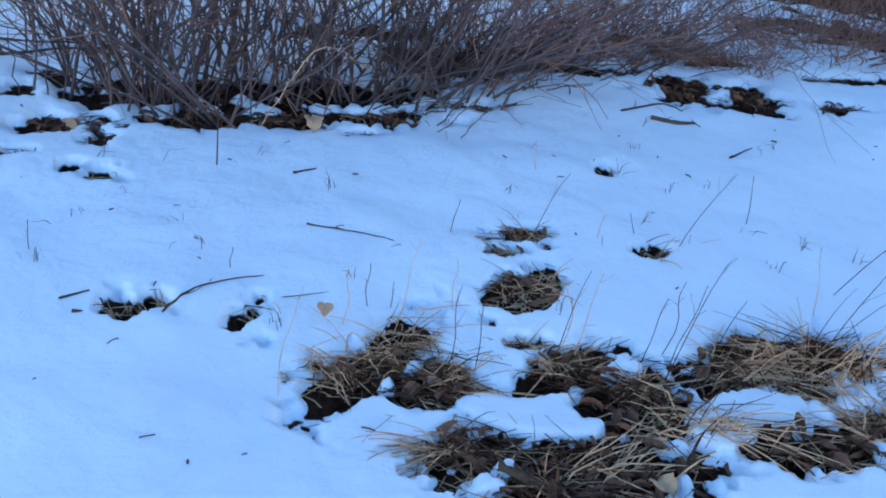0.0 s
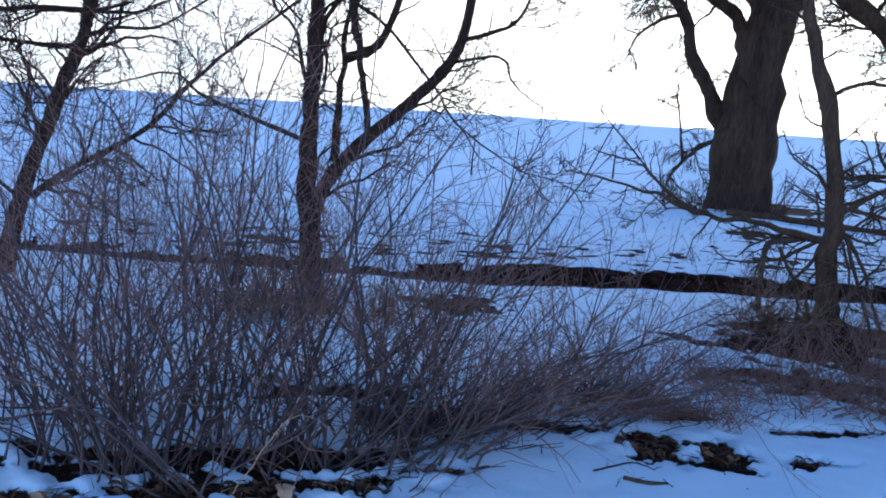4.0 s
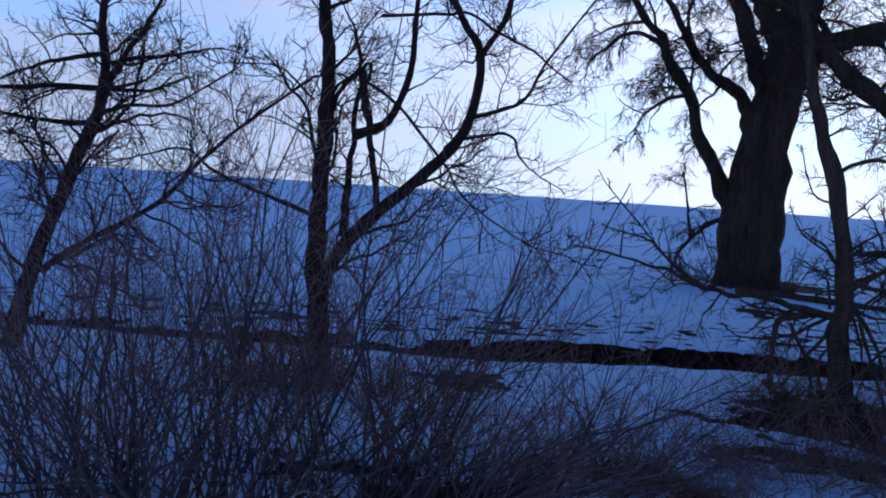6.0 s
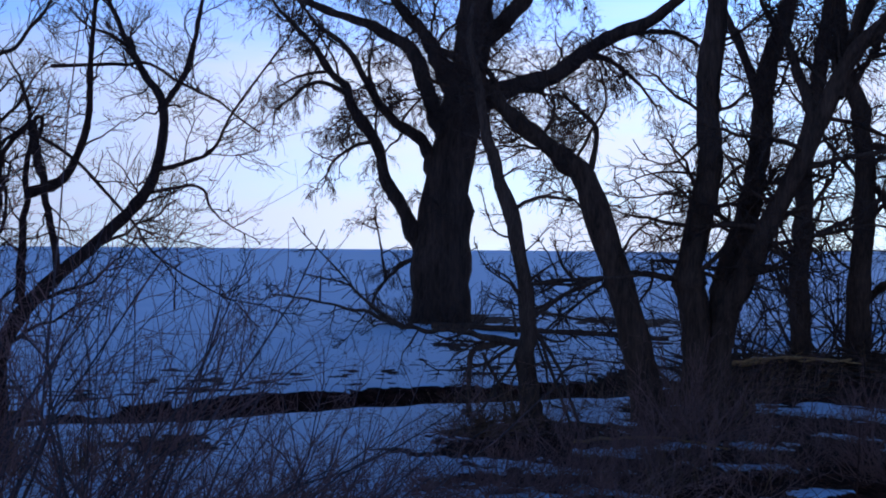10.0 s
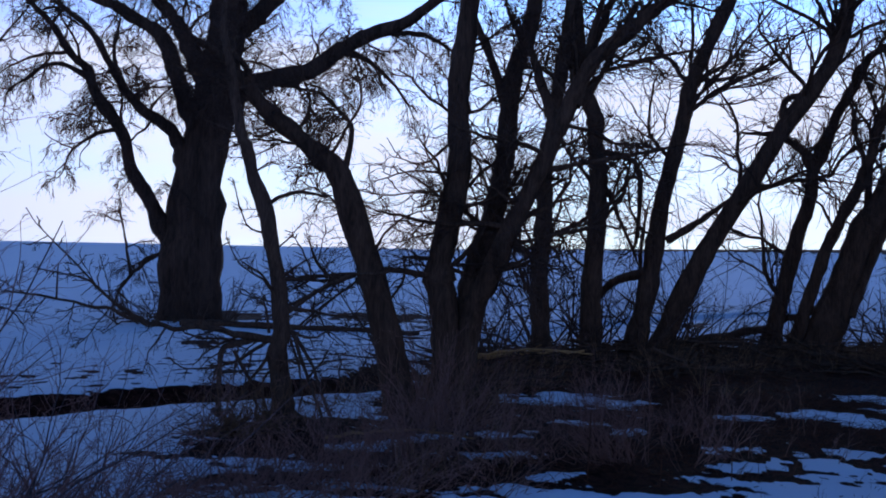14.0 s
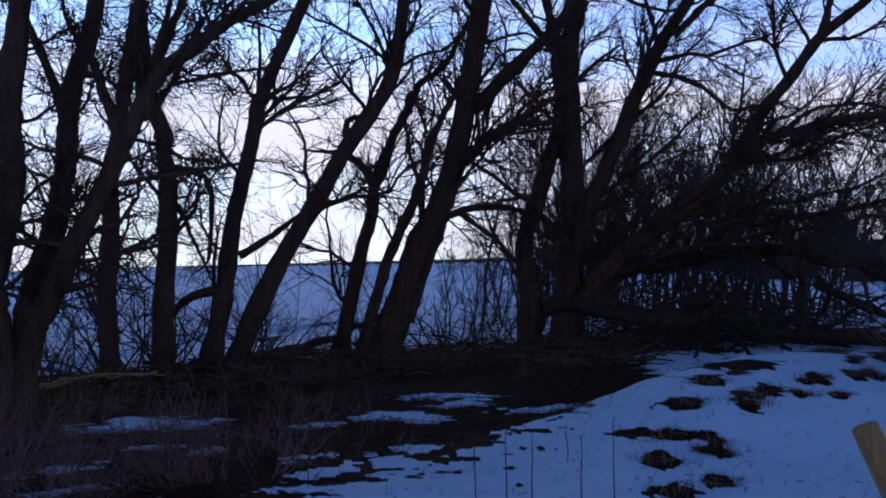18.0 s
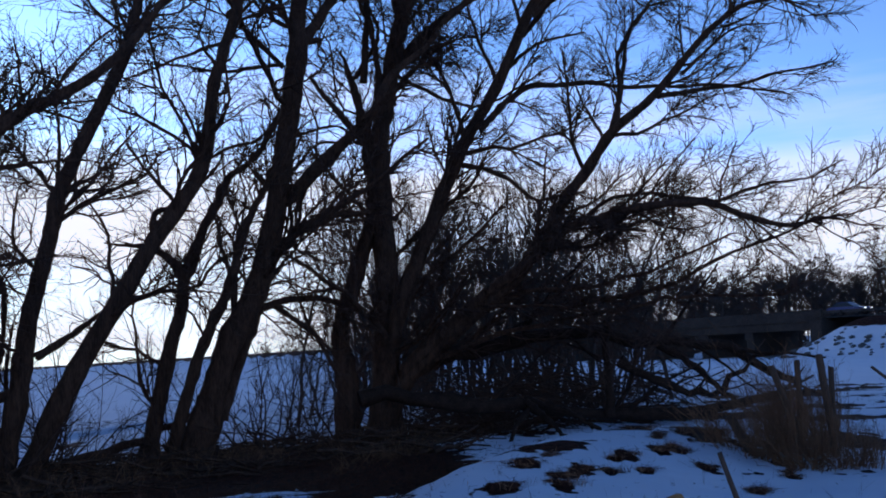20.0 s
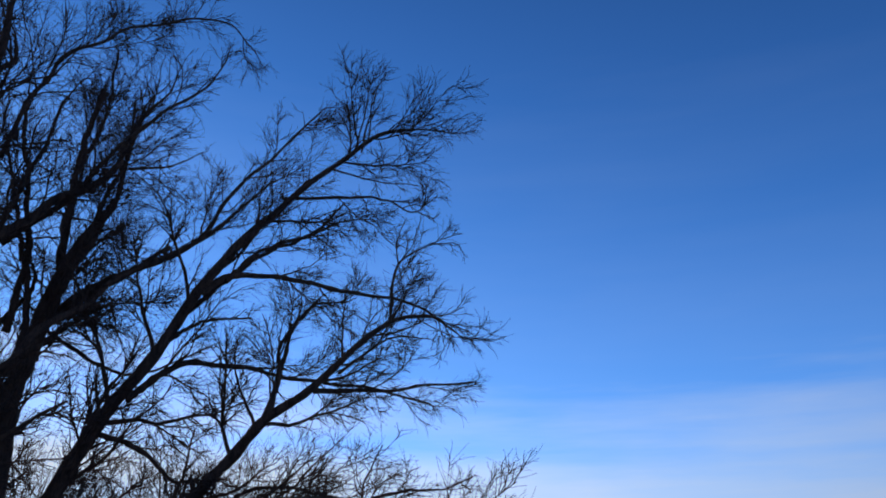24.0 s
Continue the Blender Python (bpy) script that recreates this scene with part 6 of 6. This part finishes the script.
litter_mat(MID + RIGHT, 420, 505, 0.22, "dark flattened dead grass on the bare earth")
litter_mat([(8.5, 6.2, 2.2, 1.2, -40), (10.8, 5.6, 1.8, 0.9, -30), (6.5, 6.6, 2.0, 1.2, -45), (12.5, 6.5, 1.8, 1.2, -40), (4.6, 5.8, 1.4, 0.8, -30)], 420, 508, 0.24, "dark flattened dead grass between the snow streaks")
litter_mat(BELT, 300, 506, 0.3, "dark flattened dead grass under the trees")
litter_mat(UNDER + SPOTS + FIELD, 260, 507, 0.16, "dark flattened dead grass in bare spots")

# ---- fallen wood and brush under the trees ----


def brush_pile(x, y, rx, ry, sticks, seed, turn, height=0.25, label="low heap of dark dead sticks and brush", mess=0.6):
    rng = np.random.default_rng(seed)
    root = tagged(new("brush_pile"), label, "brush", "brush under the trees")
    z0 = ground_z(x, y)
    root.location = (x, y, z0)
    c, s = math.cos(radians(turn)), math.sin(radians(turn))
    u, v = rng.normal(size=sticks) * rx * 0.5, rng.normal(size=sticks) * ry * 0.5
    px, py = u * c - v * s, u * s + v * c
    a = radians(turn) + rng.normal(size=sticks) * mess
    L = rx * (0.3 + 0.9 * rng.random(sticks))
    q = np.linspace(-0.5, 0.5, 6)
    P = np.stack([px[:, None] + np.cos(a)[:, None] * L[:, None] * q, py[:, None] + np.sin(a)[:, None] * L[:, None] * q,
                  (height * rng.random(sticks) ** 1.5)[:, None] + 0.3 * mess * rng.normal(size=sticks)[:, None] * L[:, None] * q + 0.02], -1)
    P += rng.normal(size=P.shape) * 0.02 * L[:, None, None]
    P[:, :, 2] = np.maximum(P[:, :, 2], -0.03)
    R = (0.006 + 0.02 * rng.random(sticks) ** 3)[:, None] * np.linspace(1, 0.5, 6)[None]
    for k in range(min(14, sticks)):
        vv, ff = tubes(P[k:k + 1], R[k:k + 1] * 1.5, 7)
        mesh_part("stick", mesh_from("stick", vv, ff, DEAD_WOOD), root)
    vv, ff = tubes(P[14:], R[14:], 4)
    mesh_part("stick_tangle", mesh_from("stick_tangle", vv, ff, BARK), root, kind="stuff")
    P1, R1 = spawn(rng, P, R, 2, 0.2, 0.35, 45, 0.1, rmin=0.003)
    vv, ff = tubes(P1, R1, 3)
    mesh_part("twig_growth", mesh_from("twig_growth", vv, ff, TWIG), root, kind="stuff")
    return root


for _k, (_x, _y, _rx, _ry, _t, _h) in enumerate([(7.6, 11.0, 1.3, 0.5, -30, 0.3), (8.9, 10.7, 1.4, 0.5, -35, 0.35), (10.3, 10.7, 1.5, 0.5, -20, 0.35), (11.6, 10.4, 1.5, 0.6, -30, 0.35), (13.3, 10.3, 1.6, 0.7, -40, 0.4),
                                                 (14.6, 9.1, 1.6, 0.7, -50, 0.4), (15.6, 8.0, 1.6, 0.8, -45, 0.45), (14.2, 6.9, 1.4, 0.6, -50, 0.25), (6.4, 9.2, 1.0, 0.4, -20, 0.25), (3.3, 7.8, 0.8, 0.35, -20, 0.10),
                                                 (16.9, 7.0, 1.6, 0.8, -60, 0.5), (18.5, 5.5, 1.8, 0.8, -70, 0.5), (20.0, 3.5, 2.0, 0.8, -75, 0.5), (12.2, 8.4, 1.4, 0.6, -45, 0.15), (9.7, 9.1, 1.4, 0.6, -30, 0.15)]):
    brush_pile(_x, _y, _rx, _ry, 56, 520 + _k, _t, _h * 0.6)
fallen([(7.0, 10.9, 0.12), (7.8, 10.7, 0.2), (8.7, 10.4, 0.22)], 0.035, "pale broken branch lying on the brush", POST_WOOD, "fallen_branch", "branch", 2, 8, False)
fallen([(11.2, 11.9, 0.0), (12.1, 11.3, 0.15), (13.1, 10.9, 0.4), (13.9, 10.4, 0.75)], 0.10, "dark fallen trunk propped against the trees", BARK, "fallen_log", "log", 4, 10, False)
fallen([(5.4, 18.6), (6.4, 17.9), (7.3, 17.0), (8.2, 16.1), (8.8, 15.2)], 0.07, "long dark fallen trunk on the creek's far bank", BARK, "fallen_log", "log", 7, 10)
fallen([(14.9, 7.8, 0.85), (15.8, 6.79, 0.66), (17.13, 5.54, 0.60), (17.95, 4.49, 0.30), (19.44, 2.50, 0.30), (20.99, 0.76, 0.45)], 0.16, "long dark fallen trunk lying before the thicket", DARK_BARK, "fallen_log", "log", 8, 12, False)
_low = "dead limb of the long fallen trunk"
fallen([(17.13, 5.54, 0.65), (17.14, 4.79, 0.45), (17.11, 4.13, 0.10)], 0.08, _low, DARK_BARK, "fallen_branch", "branch", 3, 9, False)
fallen([(18.57, 4.03, 1.28), (18.67, 3.55, 0.94), (18.98, 2.93, 0.66), (19.27, 2.28, 0.64), (19.53, 1.65, 1.21)], 0.11, "crooked arching dead limb of the fallen trunk", DARK_BARK, "fallen_branch", "branch", 6, 9, False)
fallen([(16.98, 5.45, 0.62), (16.68, 4.96, 0.31), (16.56, 4.66, 0.02)], 0.07, "forked dead limb propping the fallen trunk", DARK_BARK, "fallen_branch", "branch", 3, 8, False)
fallen([(17.02, 5.35, 0.52), (16.42, 5.44, 0.31), (15.9, 5.46, -0.05)], 0.06, "forked dead limb propping the fallen trunk", DARK_BARK, "fallen_branch", "branch", 2, 8, False)
fallen([(18.12, 4.19, 0.25), (18.13, 4.16, 0.91), (18.22, 4.19, 1.42), (18.3, 4.2, 2.1)], 0.10, "upright dead limb of the fallen trunk", DARK_BARK, "fallen_branch", "branch", 4, 9, False)
fallen([(19.6, 3.7, 1.75), (19.80, 2.83, 1.13), (19.90, 2.02, 0.30)], 0.10, _low, DARK_BARK, "fallen_branch", "branch", 5, 9, False)
fallen([(17.2, 7.3, 1.5), (17.87, 6.45, 1.73), (18.83, 5.05, 1.85), (19.72, 3.32, 1.66), (20.41, 1.96, 1.40), (20.9, 1.0, 0.7)], 0.16, "second fallen trunk hung up across the thicket", DARK_BARK, "fallen_log", "log", 10, 10, False)
fallen([(14.23, 6.14, 0.03), (14.92, 5.79, 0.12), (15.37, 5.72, 0.10)], 0.035, "dead branch lying on the snow", BARK, "fallen_branch", "branch", 3, 7, False)
fallen([(3.3, 7.2, 0.04), (3.9, 6.9, 0.10), (4.35, 6.55, 0.05)], 0.014, "long pale broken branch lying in the weeds", POST_WOOD, "fallen_branch", "branch", 2, 7, False)
fallen([(6.6, 9.9, 0.30), (7.3, 9.6, 0.36), (8.0, 9.4, 0.30)], 0.02, "pale broken branch lying on the brush", POST_WOOD, "fallen_branch", "branch", 2, 7, False)

for _k, (_x, _y, _h, _n) in enumerate([(-1.1, 7.3, 0.6, 90), (-0.75, 7.2, 0.4, 60), (-1.6, 7.4, 0.35, 50), (-0.2, 7.6, 0.25, 60)]):
    weed_clump(_x, _y, 0.5, 0.4, _h, _n, 570 + _k, (0, 0), "brown dead brush heaped round a tree's foot", 0.7, 0.007, BROWN_WEED)
for _k, (_x, _y, _rx, _h) in enumerate([(18.4, 7.4, 1.6, 0.7), (19.8, 6.2, 1.8, 0.8), (21.0, 5.0, 1.8, 0.8), (22.6, 6.6, 2.0, 1.0), (21.2, 8.4, 2.0, 1.0), (17.8, 6.6, 1.3, 0.3)]):
    brush_pile(_x, _y, _rx, 1.2, 100, 580 + _k, -70 + 17 * math.sin(_k * 2.1), _h, "tall tangle of black dead branches", 1.1)
for _k, (_x, _y, _rx, _ry, _t) in enumerate(BELT):
    weed_clump(_x, _y, _rx * 1.1, _ry * 0.8, 0.42, 150, 1700 + _k, (0.5 * math.sin(_k), -0.2), "matted brown dead weeds heaped under the trees", 1.5, 0.006, BROWN_WEED)
# thin saplings between the trunks
for _k, (_x, _y, _h, _n, _lx) in enumerate([(8.3, 12.2, 2.2, 12, 0.1), (9.2, 11.9, 2.6, 14, 0.1), (10.0, 11.8, 2.4, 14, 0.15), (11.0, 11.4, 2.4, 12, 0.2), (12.4, 11.3, 2.2, 12, 0.2), (6.3, 9.9, 1.5, 12, 0.1), (14.4, 9.9, 2.4, 14, 0.2), (15.4, 9.5, 2.2, 12, 0.2), (9.6, 13.6, 2.4, 10, 0.0), (6.4, 19.2, 1.0, 30, 0.0), (5.0, 19.4, 0.9, 24, 0.0), (16.6, 10.0, 2.0, 12, 0.2)]):
    shrub("thin dark leafless saplings between the tree trunks", _x, _y, 0.5, 0.4, _h, _n, 590 + _k, (_lx, 0), 0.75, 6, (TWIG, TWIG), 0.014, "sapling_cluster", "saplings", bend_by=0.3)
for _k, (_x, _y, _h, _n, _lx) in enumerate([(5.0, 10.4, 1.5, 9, 0.3), (5.9, 10.6, 1.7, 10, -0.2), (7.2, 11.4, 1.6, 9, 0.3), (7.9, 11.5, 1.9, 10, -0.3), (8.8, 11.3, 2.0, 11, 0.4), (9.6, 11.1, 1.9, 10, -0.3), (10.5, 11.0, 2.0, 11, 0.4), (11.7, 11.0, 1.9, 10, -0.4), (13.0, 10.7, 2.1, 11, 0.4), (13.8, 10.0, 1.9, 10, -0.3), (15.0, 9.6, 2.1, 11, 0.4), (16.0, 9.1, 2.2, 11, -0.3), (16.9, 8.4, 2.2, 12, 0.3)]):
    shrub("crooked dark leafless saplings spreading low between the trunks", _x, _y, 0.6, 0.4, _h, _n, 1590 + _k, (_lx, 0), 1.1, 6, (TWIG, TWIG), 0.017, "sapling_cluster", "saplings", bend_by=0.4)
# brown clods of caught leaves on the dead tree
for _k, (_x, _y, _z) in enumerate([(2.85, 7.85, 0.35), (3.05, 7.8, 0.2), (2.7, 7.9, 0.2)]):
    weed_clump(_x, _y, 0.25, 0.2, 0.5, 60, 560 + _k, (0.1, 0), "brown dead brush caught round the dead tree's foot", 0.8, 0.005, BROWN_WEED)

# ---- posts and stakes ----


def stake(base, top, w, label, name="fence_stake", category="stake"):
    root = tagged(new(name), label, category, "old stakes" if name == "fence_stake" else "")
    z = ground_z(base[0], base[1])
    root.location = (base[0], base[1], z)
    axis = Vector((top[0] - base[0], top[1] - base[1], top[2] - z))
    L = axis.length + 0.15
    bm = bmesh.new()
    rng = random.Random(int(w * 1000 + base[0] * 10))
    vs = bmesh.ops.create_cone(bm, cap_ends=True, segments=10, radius1=w * 0.55, radius2=w * 0.47, depth=L)["verts"]
    for v in vs:
        v.co.x *= 1 + rng.uniform(-0.08, 0.08)
        v.co.z += rng.uniform(-0.015, 0.015) if v.co.z > 0 else 0
    bmesh.ops.bevel(bm, geom=[e for e in bm.edges if all(v.co.z > L * 0.3 for v in e.verts)], offset=w * 0.06, segments=1, affect="EDGES")
    bmesh.ops.translate(bm, verts=bm.verts, vec=(0, 0, L / 2 - 0.15))
    bmesh.ops.rotate(bm, verts=bm.verts, cent=(0, 0, 0), matrix=axis.to_track_quat("Z", "Y").to_matrix())
    part("post", bm, POST_WOOD if name == "wooden_post" else STAKE_WOOD, root)
    return root


stake((6.15, 0.80), (6.11, 1.07, 0.64), 0.165, "stout leaning tan wooden post with a sawn top", "wooden_post", "post")
for _b, _t, _w in (((12.95, 1.20), (12.92, 1.43, 0.62), 0.12), ((13.29, 0.55), (13.27, 0.90, 1.23), 0.09), ((13.59, 0.60), (13.59, 0.59, 1.28), 0.08), ((13.50, 0.20), (13.50, 0.31, 1.34), 0.10), ((13.80, 0.23), (13.80, 0.18, 1.17), 0.08),
                   ((8.9, -0.75), (8.98, -0.58, 0.88), 0.09), ((39.97, -1.5), (39.99, -0.9, 0.3), 0.12), ((9.4, 1.0), (9.35, 1.15, 0.55), 0.05)):
    stake(_b, _t, _w, "weathered leaning wooden stake of an old fence")

# ---- thicket and woods further off ----


def sapling_meshes(seed, height, stems, spread, levels, r, mat=FAR_WOOD, joints=5):
    rng = np.random.default_rng(seed)
    m = 8
    q = np.linspace(0, 1, m)
    base = rng.normal(size=(stems, 2)) * spread * 0.3
    L = height * (0.6 + 0.45 * rng.random(stems))
    d = np.concatenate([rng.normal(size=(stems, 2)) * 0.22, np.ones((stems, 1))], 1)
    P = np.concatenate([base, np.full((stems, 1), -0.1)], 1)[:, None] + d[:, None] * q[None, :, None] * L[:, None, None]
    P[:, :, :2] += rng.normal(size=(stems, 1, 2)) * 0.12 * L[:, None, None] * (q ** 2)[None, :, None]
    P += rng.normal(size=P.shape) * 0.02 * L[:, None, None] * q[None, :, None] ** 0.5
    R = (r * (0.6 + 0.8 * rng.random(stems)))[:, None] * np.linspace(1, 0.25, m)[None]
    out = [("trunk", tubes(P, R, 6))]
    for g, (count, lo, length, ang, lift, keep, rmin) in enumerate(levels):
        P, R = spawn(rng, P, R, count, lo, length, ang, lift, keep=keep, rmin=rmin, m=joints)
        out.append((("branchwork", "twig_growth", "fine_growth")[g], tubes(P, R, 3)))
    return [(n, mesh_from(n, v, f, mat)) for n, (v, f) in out]


def grove(name, label, group, meshes, spots):
    for x, y, s, turn in spots:
        root = tagged(new(name), label, "tree", group)
        root.matrix_basis = pose(x, y, ground_z(x, y), 0, 0, turn) @ Matrix.Scale(s, 4)
        for n, me in meshes[int(abs(x * 7 + y * 13)) % len(meshes)]:
            mesh_part(n, me, root, kind="stuff" if n != "trunk" else "")


def arc_spots(az0, az1, d0, d1, count, seed, s0=0.8, s1=1.2):
    rng = np.random.default_rng(seed)
    out = []
    for k in range(count):
        a = radians(az0 + (az1 - az0) * (k + 0.8 * rng.random()) / count)
        d = d0 + (d1 - d0) * rng.random()
        out.append((d * math.sin(a), d * math.cos(a), s0 + (s1 - s0) * rng.random(), 360 * rng.random()))
    return out


THICK = [sapling_meshes(600 + k, 6.6, 5, 3.4, ((12, 0.22, 0.28, 32, 0.2, 0.5, 0.011), (5, 0.15, 0.45, 40, 0.1, 0.6, 0.007), (3, 0.2, 0.55, 40, 0.1, 0.7, 0.0055)), 0.045) for k in range(4)]
grove("thicket_tree", "bare many-stemmed sapling in a dense dark thicket", "thicket", THICK, arc_spots(62, 79, 28, 42, 25, 610, 0.8, 1.3))
grove("thicket_tree", "bare many-stemmed sapling in a dense dark thicket", "thicket", THICK, arc_spots(62, 76, 24, 34, 18, 614, 0.7, 1.05))
grove("thicket_tree", "bare many-stemmed sapling in a dense dark thicket", "thicket", THICK, arc_spots(57, 66, 40, 60, 6, 612, 0.3, 0.6))
for _k, (_x, _y, _s, _t) in enumerate(arc_spots(64, 82, 20, 27, 7, 613, 0.7, 1.15)):
    brush_pile(_x, _y, 2.6 * _s, 1.3, 46, 640 + _k, -75 + 0.1 * _t, 1.7 * _s, "tall tangle of black dead branches", 1.3)
FARTREES = [sapling_meshes(620 + k, 16.5, 3, 3.0, ((14, 0.25, 0.34, 55, 0.08, 0.5, 0.07), (8, 0.3, 0.46, 52, 0.05, 0.6, 0.045), (5, 0.2, 0.55, 52, 0.0, 0.7, 0.034)), 0.26, joints=3) for k in range(4)]
grove("woodland_tree", "bare tree in the dark woods beyond the road", "woods", FARTREES, arc_spots(76, 122, 165, 205, 86, 630, 0.7, 1.0))
grove("woodland_tree", "bare tree in the dark woods beyond the road", "woods", FARTREES, arc_spots(82, 122, 200, 240, 56, 631, 0.9, 1.2))
grove("distant_tree", "small bare tree far across the snowfield", "distant trees", FARTREES, arc_spots(55, 66, 240, 330, 14, 632, 0.3, 0.55))

# ---- bridge and road ----
ROAD_TURN = math.degrees(math.atan2(ROAD_DIR[1], ROAD_DIR[0]))


def road_pose(along, side, z, turn=0.0):
    p = ROAD_A + ROAD_DIR * along + ROAD_SIDE * side
    return pose(p[0], p[1], z, 0, 0, ROAD_TURN + turn)


def block(size, m=Matrix(), bevel=0.03):
    bm = bmesh.new()
    box(bm, size, m)
    if bevel:
        bmesh.ops.bevel(bm, geom=bm.edges[:], offset=bevel, segments=1, affect="EDGES")
    return bm


bridge = tagged(new("road_bridge"), "low concrete road bridge on stout piers over the creek", "bridge")
bridge.matrix_basis = road_pose((ABUT_NEAR + ABUT_FAR) / 2, 0, 0)
_span = ABUT_NEAR - ABUT_FAR + 2
part("deck", block((_span, 9.4, 0.35), pose(0, 0, ROAD_Z - 0.18)), CONCRETE, bridge)
part("road_surface", block((_span, 8.0, 0.06), pose(0, 0, ROAD_Z + 0.03), 0), ASPHALT, bridge)
for _s in (-4.2, -1.4, 1.4, 4.2):
    part("girder", block((_span, 0.5, 0.9), pose(0, _s, ROAD_Z - 0.81)), CONCRETE, bridge)
for _s in (-4.55, 4.55):
    part("parapet", block((_span, 0.3, 0.85), pose(0, _s, ROAD_Z + 0.42)), CONCRETE, bridge)
for _u in (-13.0, 0.0, 9.0, 15.5):
    _pier = part("pier", block((1.1, 9.0, 0.8), pose(_u, 0, ROAD_Z - 1.66)), CONCRETE, bridge)
    part("column", block((1.0, 8.4, 4.5), pose(_u, 0, ROAD_Z - 4.3)), CONCRETE, _pier)
for _u in (-_span / 2 + 0.5, _span / 2 - 0.5):
    part("abutment", block((1.4, 10.5, 3.8), pose(_u, 0, ROAD_Z - 2.2)), CONCRETE, bridge)

road = tagged(new("road"), "grey asphalt road on a snowy embankment", "road", kind="structure")
road.matrix_basis = road_pose(ABUT_NEAR + 1 + 110, 0, 0)
part("surface", block((220, 8.0, 0.12), pose(0, 0, ROAD_Z), 0), ASPHALT, road)

guard = tagged(new("guard_rail"), "long steel guard rail beside the embankment road", "guard rail")
guard.matrix_basis = road_pose(ABUT_NEAR + 1, 4.3, ROAD_Z - 0.1)
part("rail", block((120, 0.06, 0.32), pose(60, 0, 0.62), 0.02), STEEL, guard)
_me = bpy.data.meshes.new("post")
_bm = block((0.12, 0.14, 0.8), pose(0, 0, 0.38), 0.01)
_bm.to_mesh(_me)
_bm.free()
_me.materials.append(STEEL)
for _k in range(30):
    _o = mesh_part("post", _me, guard)
    _o.matrix_basis = pose(2 + 4 * _k, -0.12, 0)

# riprap on the embankment's foot
_rng = np.random.default_rng(700)
riprap = tagged(new("riprap"), "dark broken rocks scattered on the snowy embankment", "rocks")
riprap.matrix_basis = road_pose(ABUT_NEAR, 0, 0)
STONES = []
for _k in range(4):
    _bm = bmesh.new()
    bmesh.ops.create_icosphere(_bm, subdivisions=1, radius=0.5)
    for _v in _bm.verts:
        _v.co *= _rng.uniform(0.7, 1.25)
        _v.co.z *= 0.7
    _me = bpy.data.meshes.new("stone")
    _bm.to_mesh(_me)
    _bm.free()
    _me.materials.append(STONE)
    STONES.append(_me)
for _k in range(290):
    _u, _s = _rng.uniform(-1.0, 52), 8.5 + 6.5 * _rng.random()
    _p = ROAD_A + ROAD_DIR * (ABUT_NEAR + _u) + ROAD_SIDE * _s
    _o = mesh_part("stone", STONES[_k % 4], riprap)
    _q = 0.4 + 0.65 * _rng.random() ** 2
    _o.matrix_basis = pose(_u, -_s, ground_z(_p[0], _p[1]) - 0.02, _rng.uniform(-25, 25), _rng.uniform(-25, 25), _rng.uniform(0, 360)) @ Matrix.Scale(_q, 4)


def car(along, side):
    root = tagged(new("car"), "dark blue car with lit headlights on the road", "car")
    root.matrix_basis = road_pose(along, side, ROAD_Z + 0.06)
    bm = bmesh.new()
    prof = [(-2.15, 0.35), (-2.2, 0.75), (-1.95, 0.95), (-1.2, 1.0), (1.0, 0.95), (1.95, 0.82), (2.2, 0.62), (2.2, 0.35)]
    for y in (-0.85, 0.85):
        ring = [bm.verts.new((x, y, z)) for x, z in prof]
        bm.faces.new(ring)
    bm.verts.ensure_lookup_table()
    n = len(prof)
    for k in range(n):
        bm.faces.new((bm.verts[k], bm.verts[(k + 1) % n], bm.verts[n + (k + 1) % n], bm.verts[n + k]))
    bmesh.ops.recalc_face_normals(bm, faces=bm.faces)
    bmesh.ops.bevel(bm, geom=bm.edges[:], offset=0.05, segments=2, affect="EDGES")
    part("body", bm, CAR_PAINT, root)
    for nm, prof2, half, mat in (("cabin", [(-1.6, 0.97), (-1.1, 1.38), (0.2, 1.42), (1.0, 0.95)], 0.72, CAR_GLASS), ("roof", [(-1.1, 1.38), (-1.05, 1.44), (0.15, 1.47), (0.22, 1.41)], 0.66, CAR_PAINT)):
        bm = bmesh.new()
        rings = [[bm.verts.new((x, y * half * (1 if z < 1.0 else 0.85), z)) for x, z in prof2] for y in (-1, 1)]
        for ring in rings:
            bm.faces.new(ring)
        for k in range(4):
            bm.faces.new((rings[0][k], rings[0][(k + 1) % 4], rings[1][(k + 1) % 4], rings[1][k]))
        bmesh.ops.recalc_face_normals(bm, faces=bm.faces)
        part(nm, bm, mat, root)
    for x in (-1.35, 1.35):
        for y in (-0.82, 0.82):
            bm = bmesh.new()
            bmesh.ops.create_cone(bm, cap_ends=True, segments=18, radius1=0.33, radius2=0.33, depth=0.2, matrix=pose(x, y, 0.33, 90))
            wheel = part("wheel", bm, RUBBER, root)
            bm = bmesh.new()
            bmesh.ops.create_cone(bm, cap_ends=True, segments=12, radius1=0.2, radius2=0.2, depth=0.22, matrix=pose(x, y, 0.33, 90))
            part("rim", bm, STEEL, wheel)
    for y in (-0.6, 0.6):
        part("headlight", block((0.08, 0.3, 0.14), pose(2.2, y, 0.66), 0.01), HEADLIGHT, root)
    return root


car(28.6, 2.0)
